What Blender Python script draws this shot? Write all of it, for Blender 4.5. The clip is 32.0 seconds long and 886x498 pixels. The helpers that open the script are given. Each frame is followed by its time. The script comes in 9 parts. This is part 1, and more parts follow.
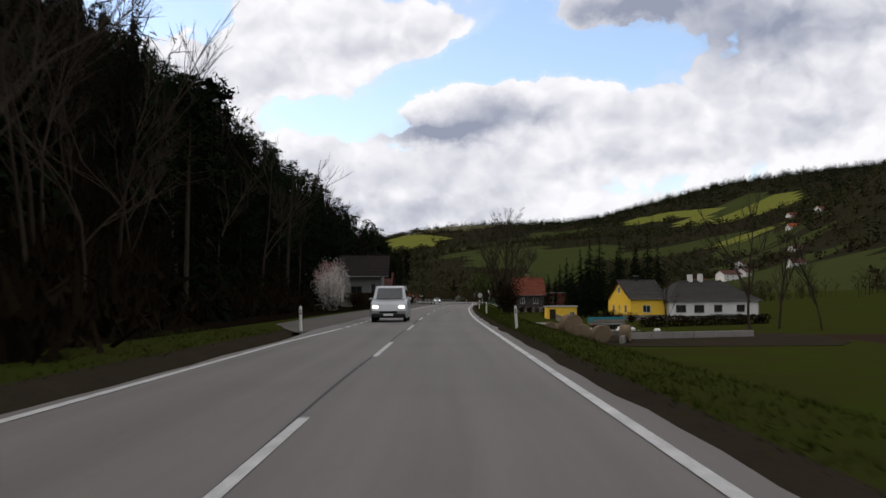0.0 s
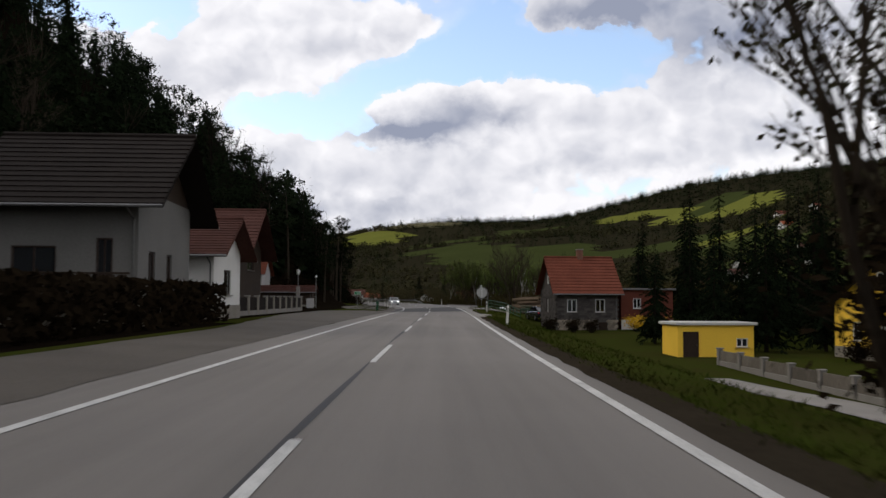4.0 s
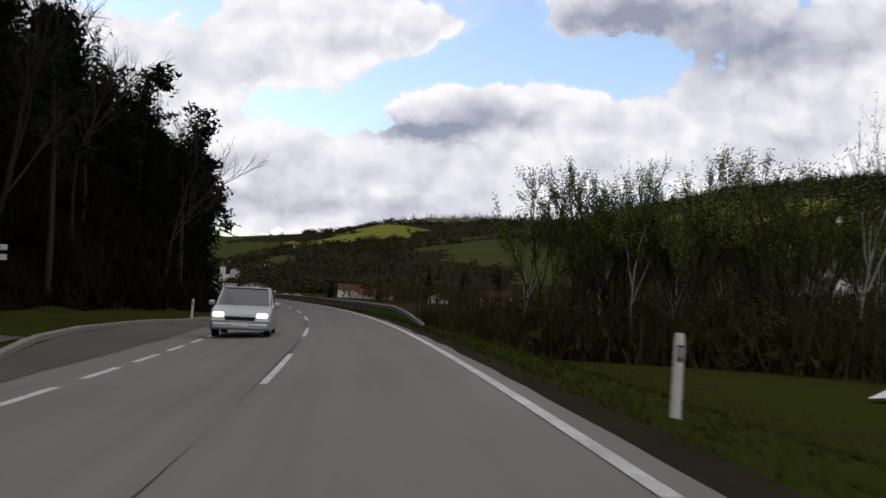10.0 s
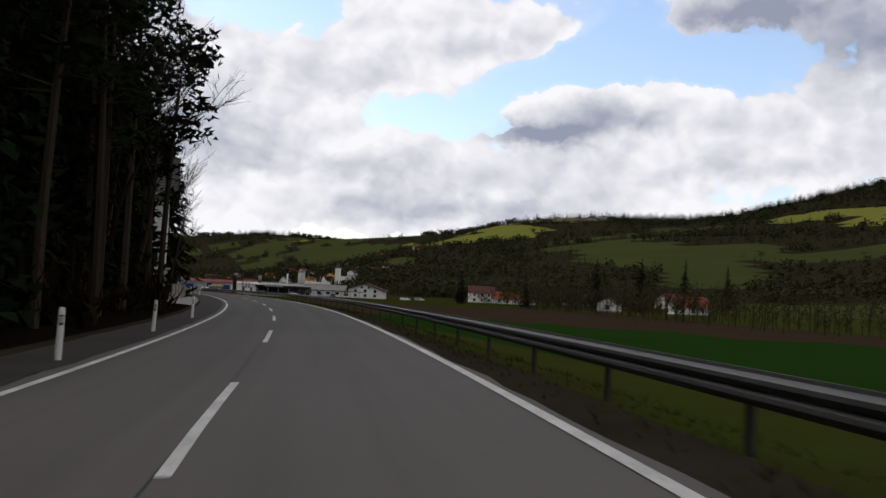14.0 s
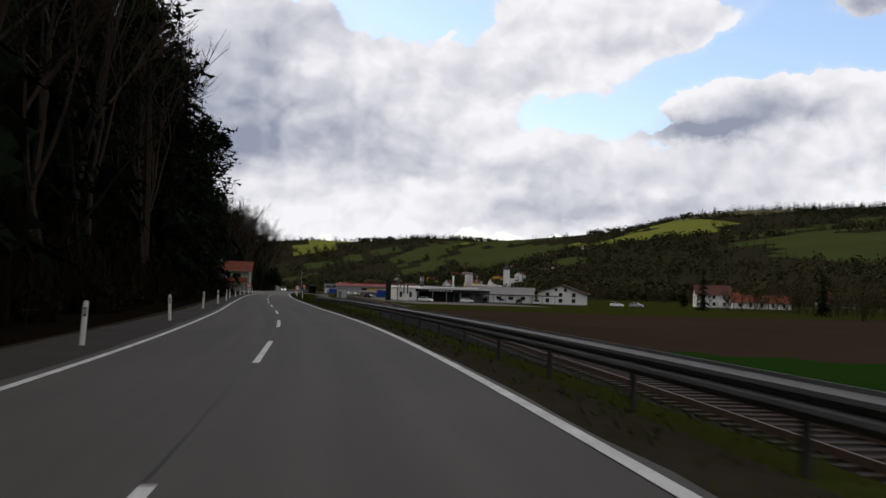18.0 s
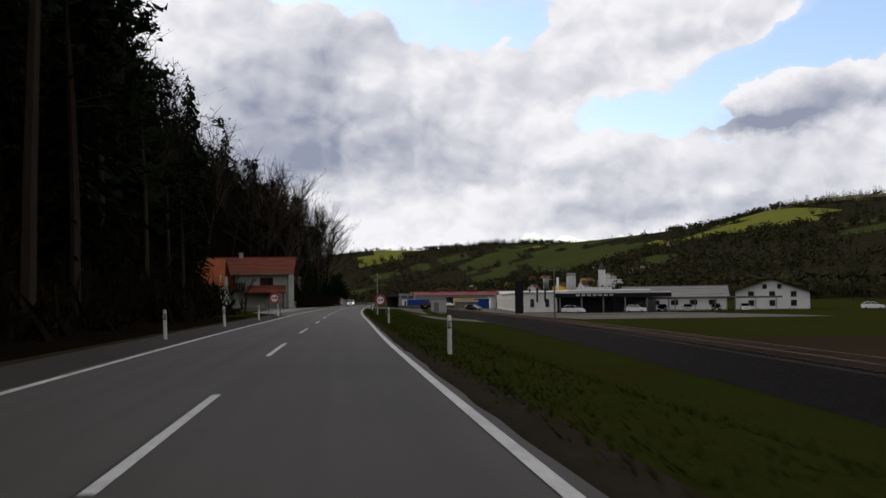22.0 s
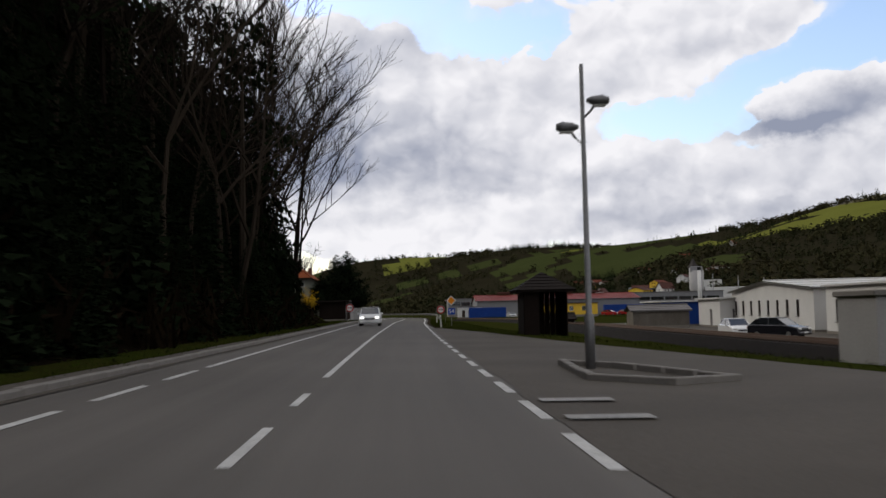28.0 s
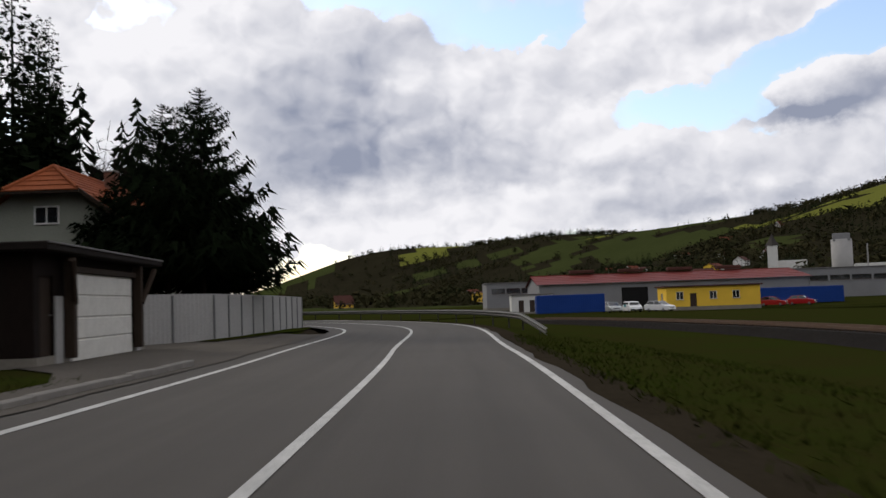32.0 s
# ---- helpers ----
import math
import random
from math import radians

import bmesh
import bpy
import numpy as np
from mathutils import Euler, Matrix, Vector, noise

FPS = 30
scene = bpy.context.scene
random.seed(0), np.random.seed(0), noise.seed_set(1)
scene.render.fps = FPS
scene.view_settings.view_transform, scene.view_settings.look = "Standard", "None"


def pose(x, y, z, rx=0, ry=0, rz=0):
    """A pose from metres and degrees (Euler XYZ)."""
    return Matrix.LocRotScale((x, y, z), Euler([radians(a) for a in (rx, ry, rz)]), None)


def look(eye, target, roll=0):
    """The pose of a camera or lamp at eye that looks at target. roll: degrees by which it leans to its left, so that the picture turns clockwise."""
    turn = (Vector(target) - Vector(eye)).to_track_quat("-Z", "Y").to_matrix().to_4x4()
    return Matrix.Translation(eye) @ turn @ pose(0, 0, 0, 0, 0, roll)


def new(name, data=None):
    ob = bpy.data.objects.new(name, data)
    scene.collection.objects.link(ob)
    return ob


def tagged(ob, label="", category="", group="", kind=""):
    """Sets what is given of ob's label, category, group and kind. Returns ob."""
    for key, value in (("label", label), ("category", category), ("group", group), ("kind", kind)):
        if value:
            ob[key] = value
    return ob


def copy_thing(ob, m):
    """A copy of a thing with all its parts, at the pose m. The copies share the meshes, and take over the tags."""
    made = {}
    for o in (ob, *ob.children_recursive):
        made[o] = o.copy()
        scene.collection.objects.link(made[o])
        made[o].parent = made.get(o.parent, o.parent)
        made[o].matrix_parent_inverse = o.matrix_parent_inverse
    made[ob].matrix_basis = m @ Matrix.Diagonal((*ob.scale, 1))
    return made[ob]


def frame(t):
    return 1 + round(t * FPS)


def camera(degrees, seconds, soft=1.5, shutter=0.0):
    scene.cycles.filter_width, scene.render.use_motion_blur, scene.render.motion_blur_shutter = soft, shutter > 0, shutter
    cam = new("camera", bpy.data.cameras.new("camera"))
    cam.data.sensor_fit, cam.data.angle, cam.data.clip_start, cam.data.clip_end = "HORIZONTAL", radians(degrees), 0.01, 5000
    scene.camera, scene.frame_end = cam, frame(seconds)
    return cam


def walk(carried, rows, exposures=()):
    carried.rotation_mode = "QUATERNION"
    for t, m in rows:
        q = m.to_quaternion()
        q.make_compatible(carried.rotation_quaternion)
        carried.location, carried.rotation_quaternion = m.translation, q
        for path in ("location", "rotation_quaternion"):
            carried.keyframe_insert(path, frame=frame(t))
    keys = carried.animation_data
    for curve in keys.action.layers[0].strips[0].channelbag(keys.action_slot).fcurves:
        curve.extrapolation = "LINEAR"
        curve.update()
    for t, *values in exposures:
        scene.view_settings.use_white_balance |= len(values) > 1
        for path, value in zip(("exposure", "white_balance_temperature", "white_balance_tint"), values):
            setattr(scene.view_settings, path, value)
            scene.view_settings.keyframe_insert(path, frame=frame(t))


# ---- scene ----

# ---- camera and drive ----
cam = camera(50.0, 32.0, soft=1.5, shutter=0.2)
PATH = [
    (0.0, pose(0.00, 0.00, 1.30, 92.95, 0.35, -0.00)),
    (0.5, pose(-0.08, 13.33, 1.30, 92.92, 0.31, -0.19)),
    (1.0, pose(-0.15, 26.65, 1.30, 92.83, 0.27, -0.45)),
    (1.5, pose(-0.22, 39.97, 1.30, 92.84, 0.23, -0.68)),
    (2.0, pose(-0.24, 53.25, 1.30, 92.74, 0.13, -0.90)),
    (2.5, pose(-0.17, 66.46, 1.30, 92.92, -0.02, -1.16)),
    (3.0, pose(0.03, 79.58, 1.30, 92.87, -0.15, -1.58)),
    (3.5, pose(0.32, 92.64, 1.30, 92.91, -0.28, -1.85)),
    (4.0, pose(0.65, 105.67, 1.30, 92.94, -0.31, -2.17)),
    (4.5, pose(0.99, 118.68, 1.30, 92.96, -0.02, -2.49)),
    (5.0, pose(1.36, 131.65, 1.30, 92.98, 0.46, -2.80)),
    (5.5, pose(1.84, 144.57, 1.30, 93.01, 0.80, -3.12)),
    (6.0, pose(2.43, 157.42, 1.30, 93.22, 0.82, -3.43)),
    (6.5, pose(3.05, 170.24, 1.30, 93.27, 0.53, -3.53)),
    (7.0, pose(3.64, 183.04, 1.30, 93.13, -0.03, -3.45)),
    (7.5, pose(4.07, 195.80, 1.30, 93.00, -0.79, -3.26)),
    (8.0, pose(4.35, 208.53, 1.30, 92.96, -1.47, -3.10)),
    (8.5, pose(4.48, 221.21, 1.30, 93.17, -1.89, -2.70)),
    (9.0, pose(4.41, 233.88, 1.30, 92.95, -2.15, -2.46)),
    (9.5, pose(4.13, 246.52, 1.30, 92.86, -2.44, -1.95)),
    (10.0, pose(3.57, 259.14, 1.30, 92.98, -2.77, -1.51)),
    (10.5, pose(2.73, 271.74, 1.30, 92.88, -2.90, -0.91)),
    (11.0, pose(1.61, 284.31, 1.30, 92.91, -2.97, -0.39)),
    (11.5, pose(0.24, 296.86, 1.30, 92.87, -3.22, 0.16)),
    (12.0, pose(-1.39, 309.37, 1.30, 92.84, -3.52, 1.16)),
    (12.5, pose(-3.29, 321.86, 1.30, 92.80, -3.63, 2.15)),
    (13.0, pose(-5.43, 334.32, 1.30, 92.67, -3.35, 3.16)),
    (13.5, pose(-7.84, 346.79, 1.30, 92.86, -2.94, 4.37)),
    (14.0, pose(-10.52, 359.31, 1.30, 92.84, -2.77, 5.60)),
    (14.5, pose(-13.45, 371.89, 1.30, 92.86, -2.82, 6.98)),
    (15.0, pose(-16.56, 384.52, 1.30, 92.78, -2.89, 8.16)),
    (15.5, pose(-19.92, 397.18, 1.30, 92.71, -2.95, 9.33)),
    (16.0, pose(-23.55, 409.83, 1.30, 92.64, -3.00, 10.50)),
    (16.5, pose(-27.42, 422.47, 1.30, 92.56, -2.98, 11.67)),
    (17.0, pose(-31.51, 435.09, 1.30, 92.37, -2.68, 12.68)),
    (17.5, pose(-35.88, 447.62, 1.30, 92.57, -2.16, 13.89)),
    (18.0, pose(-40.57, 460.04, 1.30, 92.65, -1.75, 15.22)),
    (18.5, pose(-45.59, 472.31, 1.30, 92.68, -1.45, 16.40)),
    (19.0, pose(-50.90, 484.42, 1.30, 92.76, -1.12, 17.35)),
    (19.5, pose(-56.40, 496.41, 1.30, 92.87, -0.77, 17.92)),
    (20.0, pose(-61.99, 508.33, 1.30, 92.98, -0.41, 18.32)),
    (20.5, pose(-67.65, 520.23, 1.30, 93.01, -0.07, 18.63)),
    (21.0, pose(-73.34, 532.14, 1.30, 92.99, 0.24, 19.01)),
    (21.5, pose(-79.07, 544.08, 1.30, 93.04, 0.48, 19.10)),
    (22.0, pose(-84.84, 556.12, 1.30, 93.09, 0.64, 19.19)),
    (22.5, pose(-90.65, 568.28, 1.30, 93.03, 0.76, 19.25)),
    (23.0, pose(-96.49, 580.60, 1.30, 93.08, 0.94, 19.33)),
    (23.5, pose(-102.30, 593.08, 1.30, 93.26, 1.21, 19.52)),
    (24.0, pose(-108.09, 605.62, 1.30, 93.19, 1.46, 19.52)),
    (24.5, pose(-113.91, 618.17, 1.30, 93.32, 1.68, 19.69)),
    (25.0, pose(-119.77, 630.72, 1.30, 93.43, 1.81, 19.79)),
    (25.5, pose(-125.61, 643.25, 1.30, 93.43, 1.77, 19.97)),
    (26.0, pose(-131.38, 655.81, 1.30, 93.44, 1.62, 20.14)),
    (26.5, pose(-137.05, 668.43, 1.30, 93.46, 1.45, 20.31)),
    (27.0, pose(-142.62, 681.09, 1.30, 93.48, 1.28, 20.47)),
    (27.5, pose(-148.12, 693.79, 1.30, 93.49, 1.23, 20.64)),
    (28.0, pose(-153.58, 706.51, 1.30, 93.68, 1.31, 20.69)),
    (28.5, pose(-159.03, 719.23, 1.30, 93.57, 1.31, 20.89)),
    (29.0, pose(-164.44, 731.88, 1.30, 93.53, 1.20, 21.18)),
    (29.5, pose(-169.80, 744.45, 1.30, 93.38, 1.13, 21.51)),
    (30.0, pose(-175.05, 756.94, 1.30, 93.51, 1.21, 22.04)),
    (30.5, pose(-180.19, 769.40, 1.30, 93.37, 1.42, 21.95)),
    (31.0, pose(-185.27, 781.86, 1.30, 93.29, 1.71, 21.75)),
    (31.5, pose(-190.39, 794.32, 1.30, 93.13, 1.92, 21.71)),
    (32.0, pose(-195.59, 806.86, 1.30, 93.19, 1.99, 21.75)),
]
EXPOSURES = [(0.0, 0.1), (8.0, 0.1), (14.0, 0.05), (20.0, 0.0), (32.0, 0.0)]
walk(cam, PATH, EXPOSURES)

# ---- sky, sun ----
SUN_AZ, SUN_EL = radians(72), radians(32)          # to the left of straight ahead, above the wooded slope
world = bpy.data.worlds.new("sky")
scene.world = world
world.use_nodes = True
wn, wl = world.node_tree.nodes, world.node_tree.links
wn.clear()


def wnode(kind, **kw):
    n = wn.new(kind)
    for k, v in kw.items():
        n.inputs[k].default_value = v
    return n


def wmath(op, a, b=None, c=None, clamp=False):
    n = wn.new("ShaderNodeMath")
    n.operation, n.use_clamp = op, clamp
    for i, x in enumerate((a, b, c)):
        if x is None:
            continue
        if isinstance(x, (int, float)):
            n.inputs[i].default_value = x
        else:
            wl.new(x, n.inputs[i])
    return n.outputs[0]


sky = wn.new("ShaderNodeTexSky")
sky.sky_type, sky.sun_disc = "NISHITA", False
sky.sun_elevation, sky.sun_rotation = SUN_EL, -SUN_AZ
sky.air_density, sky.dust_density, sky.ozone_density = 1.0, 1.2, 1.2
geo = wn.new("ShaderNodeTexCoord")
sep = wn.new("ShaderNodeSeparateXYZ")
wl.new(geo.outputs["Generated"], sep.inputs[0])
DX, DY, DZ = sep.outputs
azim = wmath("MULTIPLY", wmath("ARCTAN2", DX, DY), 57.2958)          # degrees, to the right of +y
elev = wmath("MULTIPLY", wmath("ARCSINE", DZ), 57.2958)
cxyz = wn.new("ShaderNodeCombineXYZ")
wl.new(azim, cxyz.inputs[0]), wl.new(wmath("MULTIPLY", elev, 1.25), cxyz.inputs[1])


def wnoise(scale, detail, rough, offset=0.0, shift=(0, 0, 0)):
    n = wn.new("ShaderNodeTexNoise")
    n.noise_dimensions = "3D"
    n.inputs["Scale"].default_value, n.inputs["Detail"].default_value, n.inputs["Roughness"].default_value = scale, detail, rough
    add = wn.new("ShaderNodeVectorMath")
    add.operation = "ADD"
    add.inputs[1].default_value = (offset + shift[0], offset * 0.7 + shift[1], offset * 1.3)
    wl.new(cxyz.outputs[0], add.inputs[0]), wl.new(add.outputs[0], n.inputs["Vector"])
    return n.outputs["Fac"]


def wshift(x, y, source):
    """The sky's plane moved by x, y degrees, bent by a slow noise so that no heap is round."""
    add = wn.new("ShaderNodeVectorMath")
    add.operation = "ADD"
    add.inputs[1].default_value = (x, y, 0)
    wl.new(source, add.inputs[0])
    return add.outputs[0]


def billow(vector):
    """Cauliflower heaps: rounded cells of several sizes."""
    out = None
    for scale, share, seed in ((0.12, 0.50, 3.0), (0.30, 0.32, 11.0), (0.75, 0.16, 23.0), (1.8, 0.05, 41.0)):
        v = wn.new("ShaderNodeTexVoronoi")
        v.voronoi_dimensions, v.feature = "2D", "SMOOTH_F1"
        v.inputs["Scale"].default_value, v.inputs["Smoothness"].default_value = scale, 0.35
        wl.new(wshift(seed, seed * 1.7, vector), v.inputs["Vector"])
        one = wmath("MULTIPLY", wmath("SUBTRACT", 0.75, v.outputs["Distance"]), share)
        out = one if out is None else wmath("ADD", out, one)
    return out


bend = wn.new("ShaderNodeTexNoise")
bend.inputs["Scale"].default_value, bend.inputs["Detail"].default_value = 0.35, 5
wl.new(cxyz.outputs[0], bend.inputs["Vector"])
bent = wn.new("ShaderNodeVectorMath")
bent.operation = "MULTIPLY_ADD"
bent.inputs[1].default_value = (2.6, 1.8, 0)
wl.new(bend.outputs["Color"], bent.inputs[0]), wl.new(cxyz.outputs[0], bent.inputs[2])
heaps = billow(bent.outputs[0])
heaps_above = billow(wshift(-0.6, 1.1, bent.outputs[0]))
wisps = wnoise(0.5, 6, 0.6, 31.0)
broad = wnoise(0.05, 5, 0.5, 7.0)
warp_x = wmath("ADD", azim, wmath("MULTIPLY", wmath("SUBTRACT", heaps, 0.3), 6.0))
warp_y = wmath("ADD", elev, wmath("MULTIPLY", wmath("SUBTRACT", wisps, 0.5), 2.4))


def puff(a, e, ra, re, gain):
    """One heap of cloud round azimuth a and elevation e."""
    x = wmath("DIVIDE", wmath("SUBTRACT", warp_x, a), ra)
    y = wmath("DIVIDE", wmath("SUBTRACT", warp_y, e), re)
    d = wmath("ADD", wmath("MULTIPLY", x, x), wmath("MULTIPLY", y, y))
    return wmath("MULTIPLY", wmath("EXPONENT", wmath("MULTIPLY", d, -1.0)), gain)


def total(items):
    out = items[0]
    for i in items[1:]:
        out = wmath("ADD", out, i)
    return out


def smooth(value, a, b):
    n = wn.new("ShaderNodeMapRange")
    n.interpolation_type = "SMOOTHSTEP"
    n.inputs["From Min"].default_value, n.inputs["From Max"].default_value = a, b
    wl.new(value, n.inputs["Value"])
    return n.outputs[0]


CLOUDS = [(1.5, 10.9, 4.2, 1.5, 0.9), (6.2, 12.0, 4.0, 1.6, 0.9), (-8.5, 14.4, 8.0, 2.6, 1.0), (-14.5, 12.4, 5.5, 2.8, 0.8), (-1.0, 15.6, 3.6, 1.5, 0.8),
          (-9, 8.3, 6, 1.3, 0.8), (-7, 6.4, 9, 1.4, 0.8), (3.5, 7.9, 6.5, 1.4, 0.8), (14.5, 9.6, 7, 2.2, 1.0), (12, 17.2, 4.0, 1.7, 0.9), (20.5, 12.2, 6, 4.2, 1.0),
          (2, 4.6, 30, 1.9, 0.8), (-26.5, 12.5, 7, 4.0, 1.0), (-20, 9.2, 6, 2.2, 0.8), (-28, 8.5, 7, 3, 0.8), (-36, 13, 7, 8, 0.8), (32, 11, 8, 6, 0.8)]
GAPS = [(-6.0, 11.0, 5.0, 1.2, 1.5), (2.6, 14.3, 3.4, 1.5, 1.6), (9.5, 14.4, 4.6, 1.5, 1.7), (6.0, 16.5, 2.4, 1.2, 1.0), (-17.0, 16.2, 3.2, 1.3, 1.4), (-24.5, 18.6, 4.0, 1.2, 1.2), (-1.8, 12.8, 2.2, 1.3, 1.2),
        (-1.0, 9.0, 3.0, 0.5, 0.6)]
beyond = wmath("ADD", smooth(elev, 19.0, 30.0), smooth(wmath("ABSOLUTE", azim), 34.0, 50.0))       # a mostly clouded sky all round
cover = wmath("ADD", total([puff(*c) for c in CLOUDS]), wmath("MULTIPLY", wmath("SUBTRACT", broad, 0.42), 0.9))
cover = wmath("ADD", cover, wmath("MULTIPLY", beyond, 0.5))
cover = wmath("SUBTRACT", cover, total([puff(*g) for g in GAPS]))
cover = wmath("ADD", cover, wmath("MULTIPLY", wmath("SUBTRACT", heaps, 0.32), 1.9))
veil = wmath("MULTIPLY", smooth(cover, -0.30, 0.25), 0.22)
mask = wmath("MAXIMUM", smooth(cover, 0.16, 0.38), veil)
# grey bellies: thick parts seen from below
GREY = [(0.2, 10.0, 3.6, 0.9, 0.9), (4.8, 11.2, 3.0, 0.8, 0.5), (11.5, 17.2, 4, 1.4, 0.9), (19.0, 15.3, 7, 3.0, 0.85), (-22, 16.0, 5, 1.6, 0.4), (-28, 11.2, 7, 4.0, 0.6), (-20, 9.6, 4, 1.2, 0.4), (-12, 12.2, 4, 0.9, 0.25),
        (-28, 7.8, 6, 2.0, 0.5), (-10.5, 7.2, 5, 0.7, 0.35), (-4, 5.2, 12, 1.0, 0.45), (12, 8.0, 7, 0.8, 0.3), (-18, 7.4, 4, 0.8, 0.35), (22, 10.0, 5, 1.5, 0.25)]
belly = wmath("ADD", total([puff(*g) for g in GREY]), wmath("MULTIPLY", wmath("SUBTRACT", wisps, 0.5), 0.12))
belly = wmath("ADD", belly, wmath("MULTIPLY", wmath("SUBTRACT", broad, 0.5), 0.5))
belly = wmath("ADD", belly, wmath("MULTIPLY", wmath("SUBTRACT", heaps_above, heaps), 1.2))
belly = wmath("ADD", belly, wmath("MULTIPLY", smooth(cover, 0.35, 1.3), 0.14))
belly = wmath("ADD", belly, 0.0, clamp=True)
tone = wn.new("ShaderNodeMix")
tone.data_type = "RGBA"
tone.inputs["A"].default_value, tone.inputs["B"].default_value = (1.07, 1.06, 1.10, 1), (0.34, 0.375, 0.49, 1)
wl.new(belly, tone.inputs["Factor"])
blue = wn.new("ShaderNodeMix")
blue.data_type, blue.blend_type = "RGBA", "MULTIPLY"
blue.inputs["Factor"].default_value, blue.inputs["B"].default_value = 1.0, (0.262, 0.252, 0.258, 1)
wl.new(sky.outputs[0], blue.inputs["A"])
mixed = wn.new("ShaderNodeMix")
mixed.data_type = "RGBA"
wl.new(mask, mixed.inputs["Factor"]), wl.new(blue.outputs["Result"], mixed.inputs["A"]), wl.new(tone.outputs["Result"], mixed.inputs["B"])
bg = wn.new("ShaderNodeBackground")
wl.new(mixed.outputs["Result"], bg.inputs["Color"])
bg.inputs["Strength"].default_value = 0.86
wout = wn.new("ShaderNodeOutputWorld")
wl.new(bg.outputs[0], wout.inputs["Surface"])

sun = new("sun", bpy.data.lights.new("sun", "SUN"))
sun.data.energy, sun.data.angle, sun.data.color = 1.0, radians(10), (1.0, 0.92, 0.80)
sun.matrix_world = look((-400 * math.sin(SUN_AZ), 400 * math.cos(SUN_AZ), 400 * math.tan(SUN_EL)), (0, 0, 0))

# ---- materials ----


def mat(name, colour, rough=0.8, dark=0.7, scale=2.0, fine=30.0, bump=0.3, bump_dist=0.02, metal=0.0, tint=None, random_amount=0.0,
        stretch=(1, 1, 1), spec=0.06, coords="Object", mix=0.5):
    """A worn surface: broad stains, fine grain, relief, and a shift from object to object."""
    m = bpy.data.materials.new(name)
    m.use_nodes = True
    n, l = m.node_tree.nodes, m.node_tree.links
    b = n["Principled BSDF"]
    tc, mp = n.new("ShaderNodeTexCoord"), n.new("ShaderNodeMapping")
    mp.inputs["Scale"].default_value = stretch
    l.new(tc.outputs[coords], mp.inputs["Vector"])
    big, small = n.new("ShaderNodeTexNoise"), n.new("ShaderNodeTexNoise")
    big.inputs["Scale"].default_value, big.inputs["Detail"].default_value = scale, 5
    small.inputs["Scale"].default_value, small.inputs["Detail"].default_value = fine, 4
    for t in (big, small):
        l.new(mp.outputs[0], t.inputs["Vector"])
    avg = n.new("ShaderNodeMix")
    avg.data_type = "FLOAT"
    avg.inputs["Factor"].default_value = mix
    l.new(big.outputs["Fac"], avg.inputs["A"]), l.new(small.outputs["Fac"], avg.inputs["B"])
    rng = n.new("ShaderNodeMapRange")
    rng.inputs["From Min"].default_value, rng.inputs["From Max"].default_value = 0.3, 0.7
    l.new(avg.outputs["Result"], rng.inputs["Value"])
    cm = n.new("ShaderNodeMix")
    cm.data_type = "RGBA"
    t2 = tint or tuple(c * dark for c in colour)
    cm.inputs["A"].default_value, cm.inputs["B"].default_value = (*t2, 1), (*colour, 1)
    l.new(rng.outputs[0], cm.inputs["Factor"])
    last = cm.outputs["Result"]
    if random_amount:
        oi, hs, mr = n.new("ShaderNodeObjectInfo"), n.new("ShaderNodeHueSaturation"), n.new("ShaderNodeMapRange")
        mr.inputs["To Min"].default_value, mr.inputs["To Max"].default_value = 1 - random_amount, 1 + random_amount
        l.new(oi.outputs["Random"], mr.inputs["Value"]), l.new(mr.outputs[0], hs.inputs["Value"]), l.new(last, hs.inputs["Color"])
        last = hs.outputs["Color"]
    l.new(last, b.inputs["Base Color"])
    b.inputs["Roughness"].default_value, b.inputs["Metallic"].default_value = rough, metal
    b.inputs["Specular IOR Level"].default_value = spec
    if bump:
        bp = n.new("ShaderNodeBump")
        bp.inputs["Strength"].default_value, bp.inputs["Distance"].default_value = bump, bump_dist
        l.new(small.outputs["Fac"], bp.inputs["Height"]), l.new(bp.outputs[0], b.inputs["Normal"])
    return m


ASPHALT = mat("asphalt", (0.182, 0.166, 0.150), 0.85, 0.72, 0.16, 40, 0.35, 0.006, tint=(0.143, 0.131, 0.118), mix=0.45, spec=0.12)
# darkened by stretches along y: the dimmer light further on, put into the colour
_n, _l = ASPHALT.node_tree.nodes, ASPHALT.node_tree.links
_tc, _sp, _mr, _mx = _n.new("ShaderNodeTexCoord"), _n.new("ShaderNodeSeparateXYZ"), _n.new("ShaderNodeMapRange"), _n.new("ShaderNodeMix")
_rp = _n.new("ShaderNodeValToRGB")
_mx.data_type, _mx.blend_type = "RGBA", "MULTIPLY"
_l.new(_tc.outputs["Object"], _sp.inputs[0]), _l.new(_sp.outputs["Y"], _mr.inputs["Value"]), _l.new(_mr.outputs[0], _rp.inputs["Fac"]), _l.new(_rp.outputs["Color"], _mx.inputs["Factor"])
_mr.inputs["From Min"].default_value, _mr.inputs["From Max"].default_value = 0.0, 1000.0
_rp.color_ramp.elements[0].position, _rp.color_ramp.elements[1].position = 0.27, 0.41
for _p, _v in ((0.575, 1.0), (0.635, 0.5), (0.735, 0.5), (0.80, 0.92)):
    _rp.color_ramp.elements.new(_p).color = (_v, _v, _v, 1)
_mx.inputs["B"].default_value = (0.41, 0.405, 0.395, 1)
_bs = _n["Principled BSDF"]
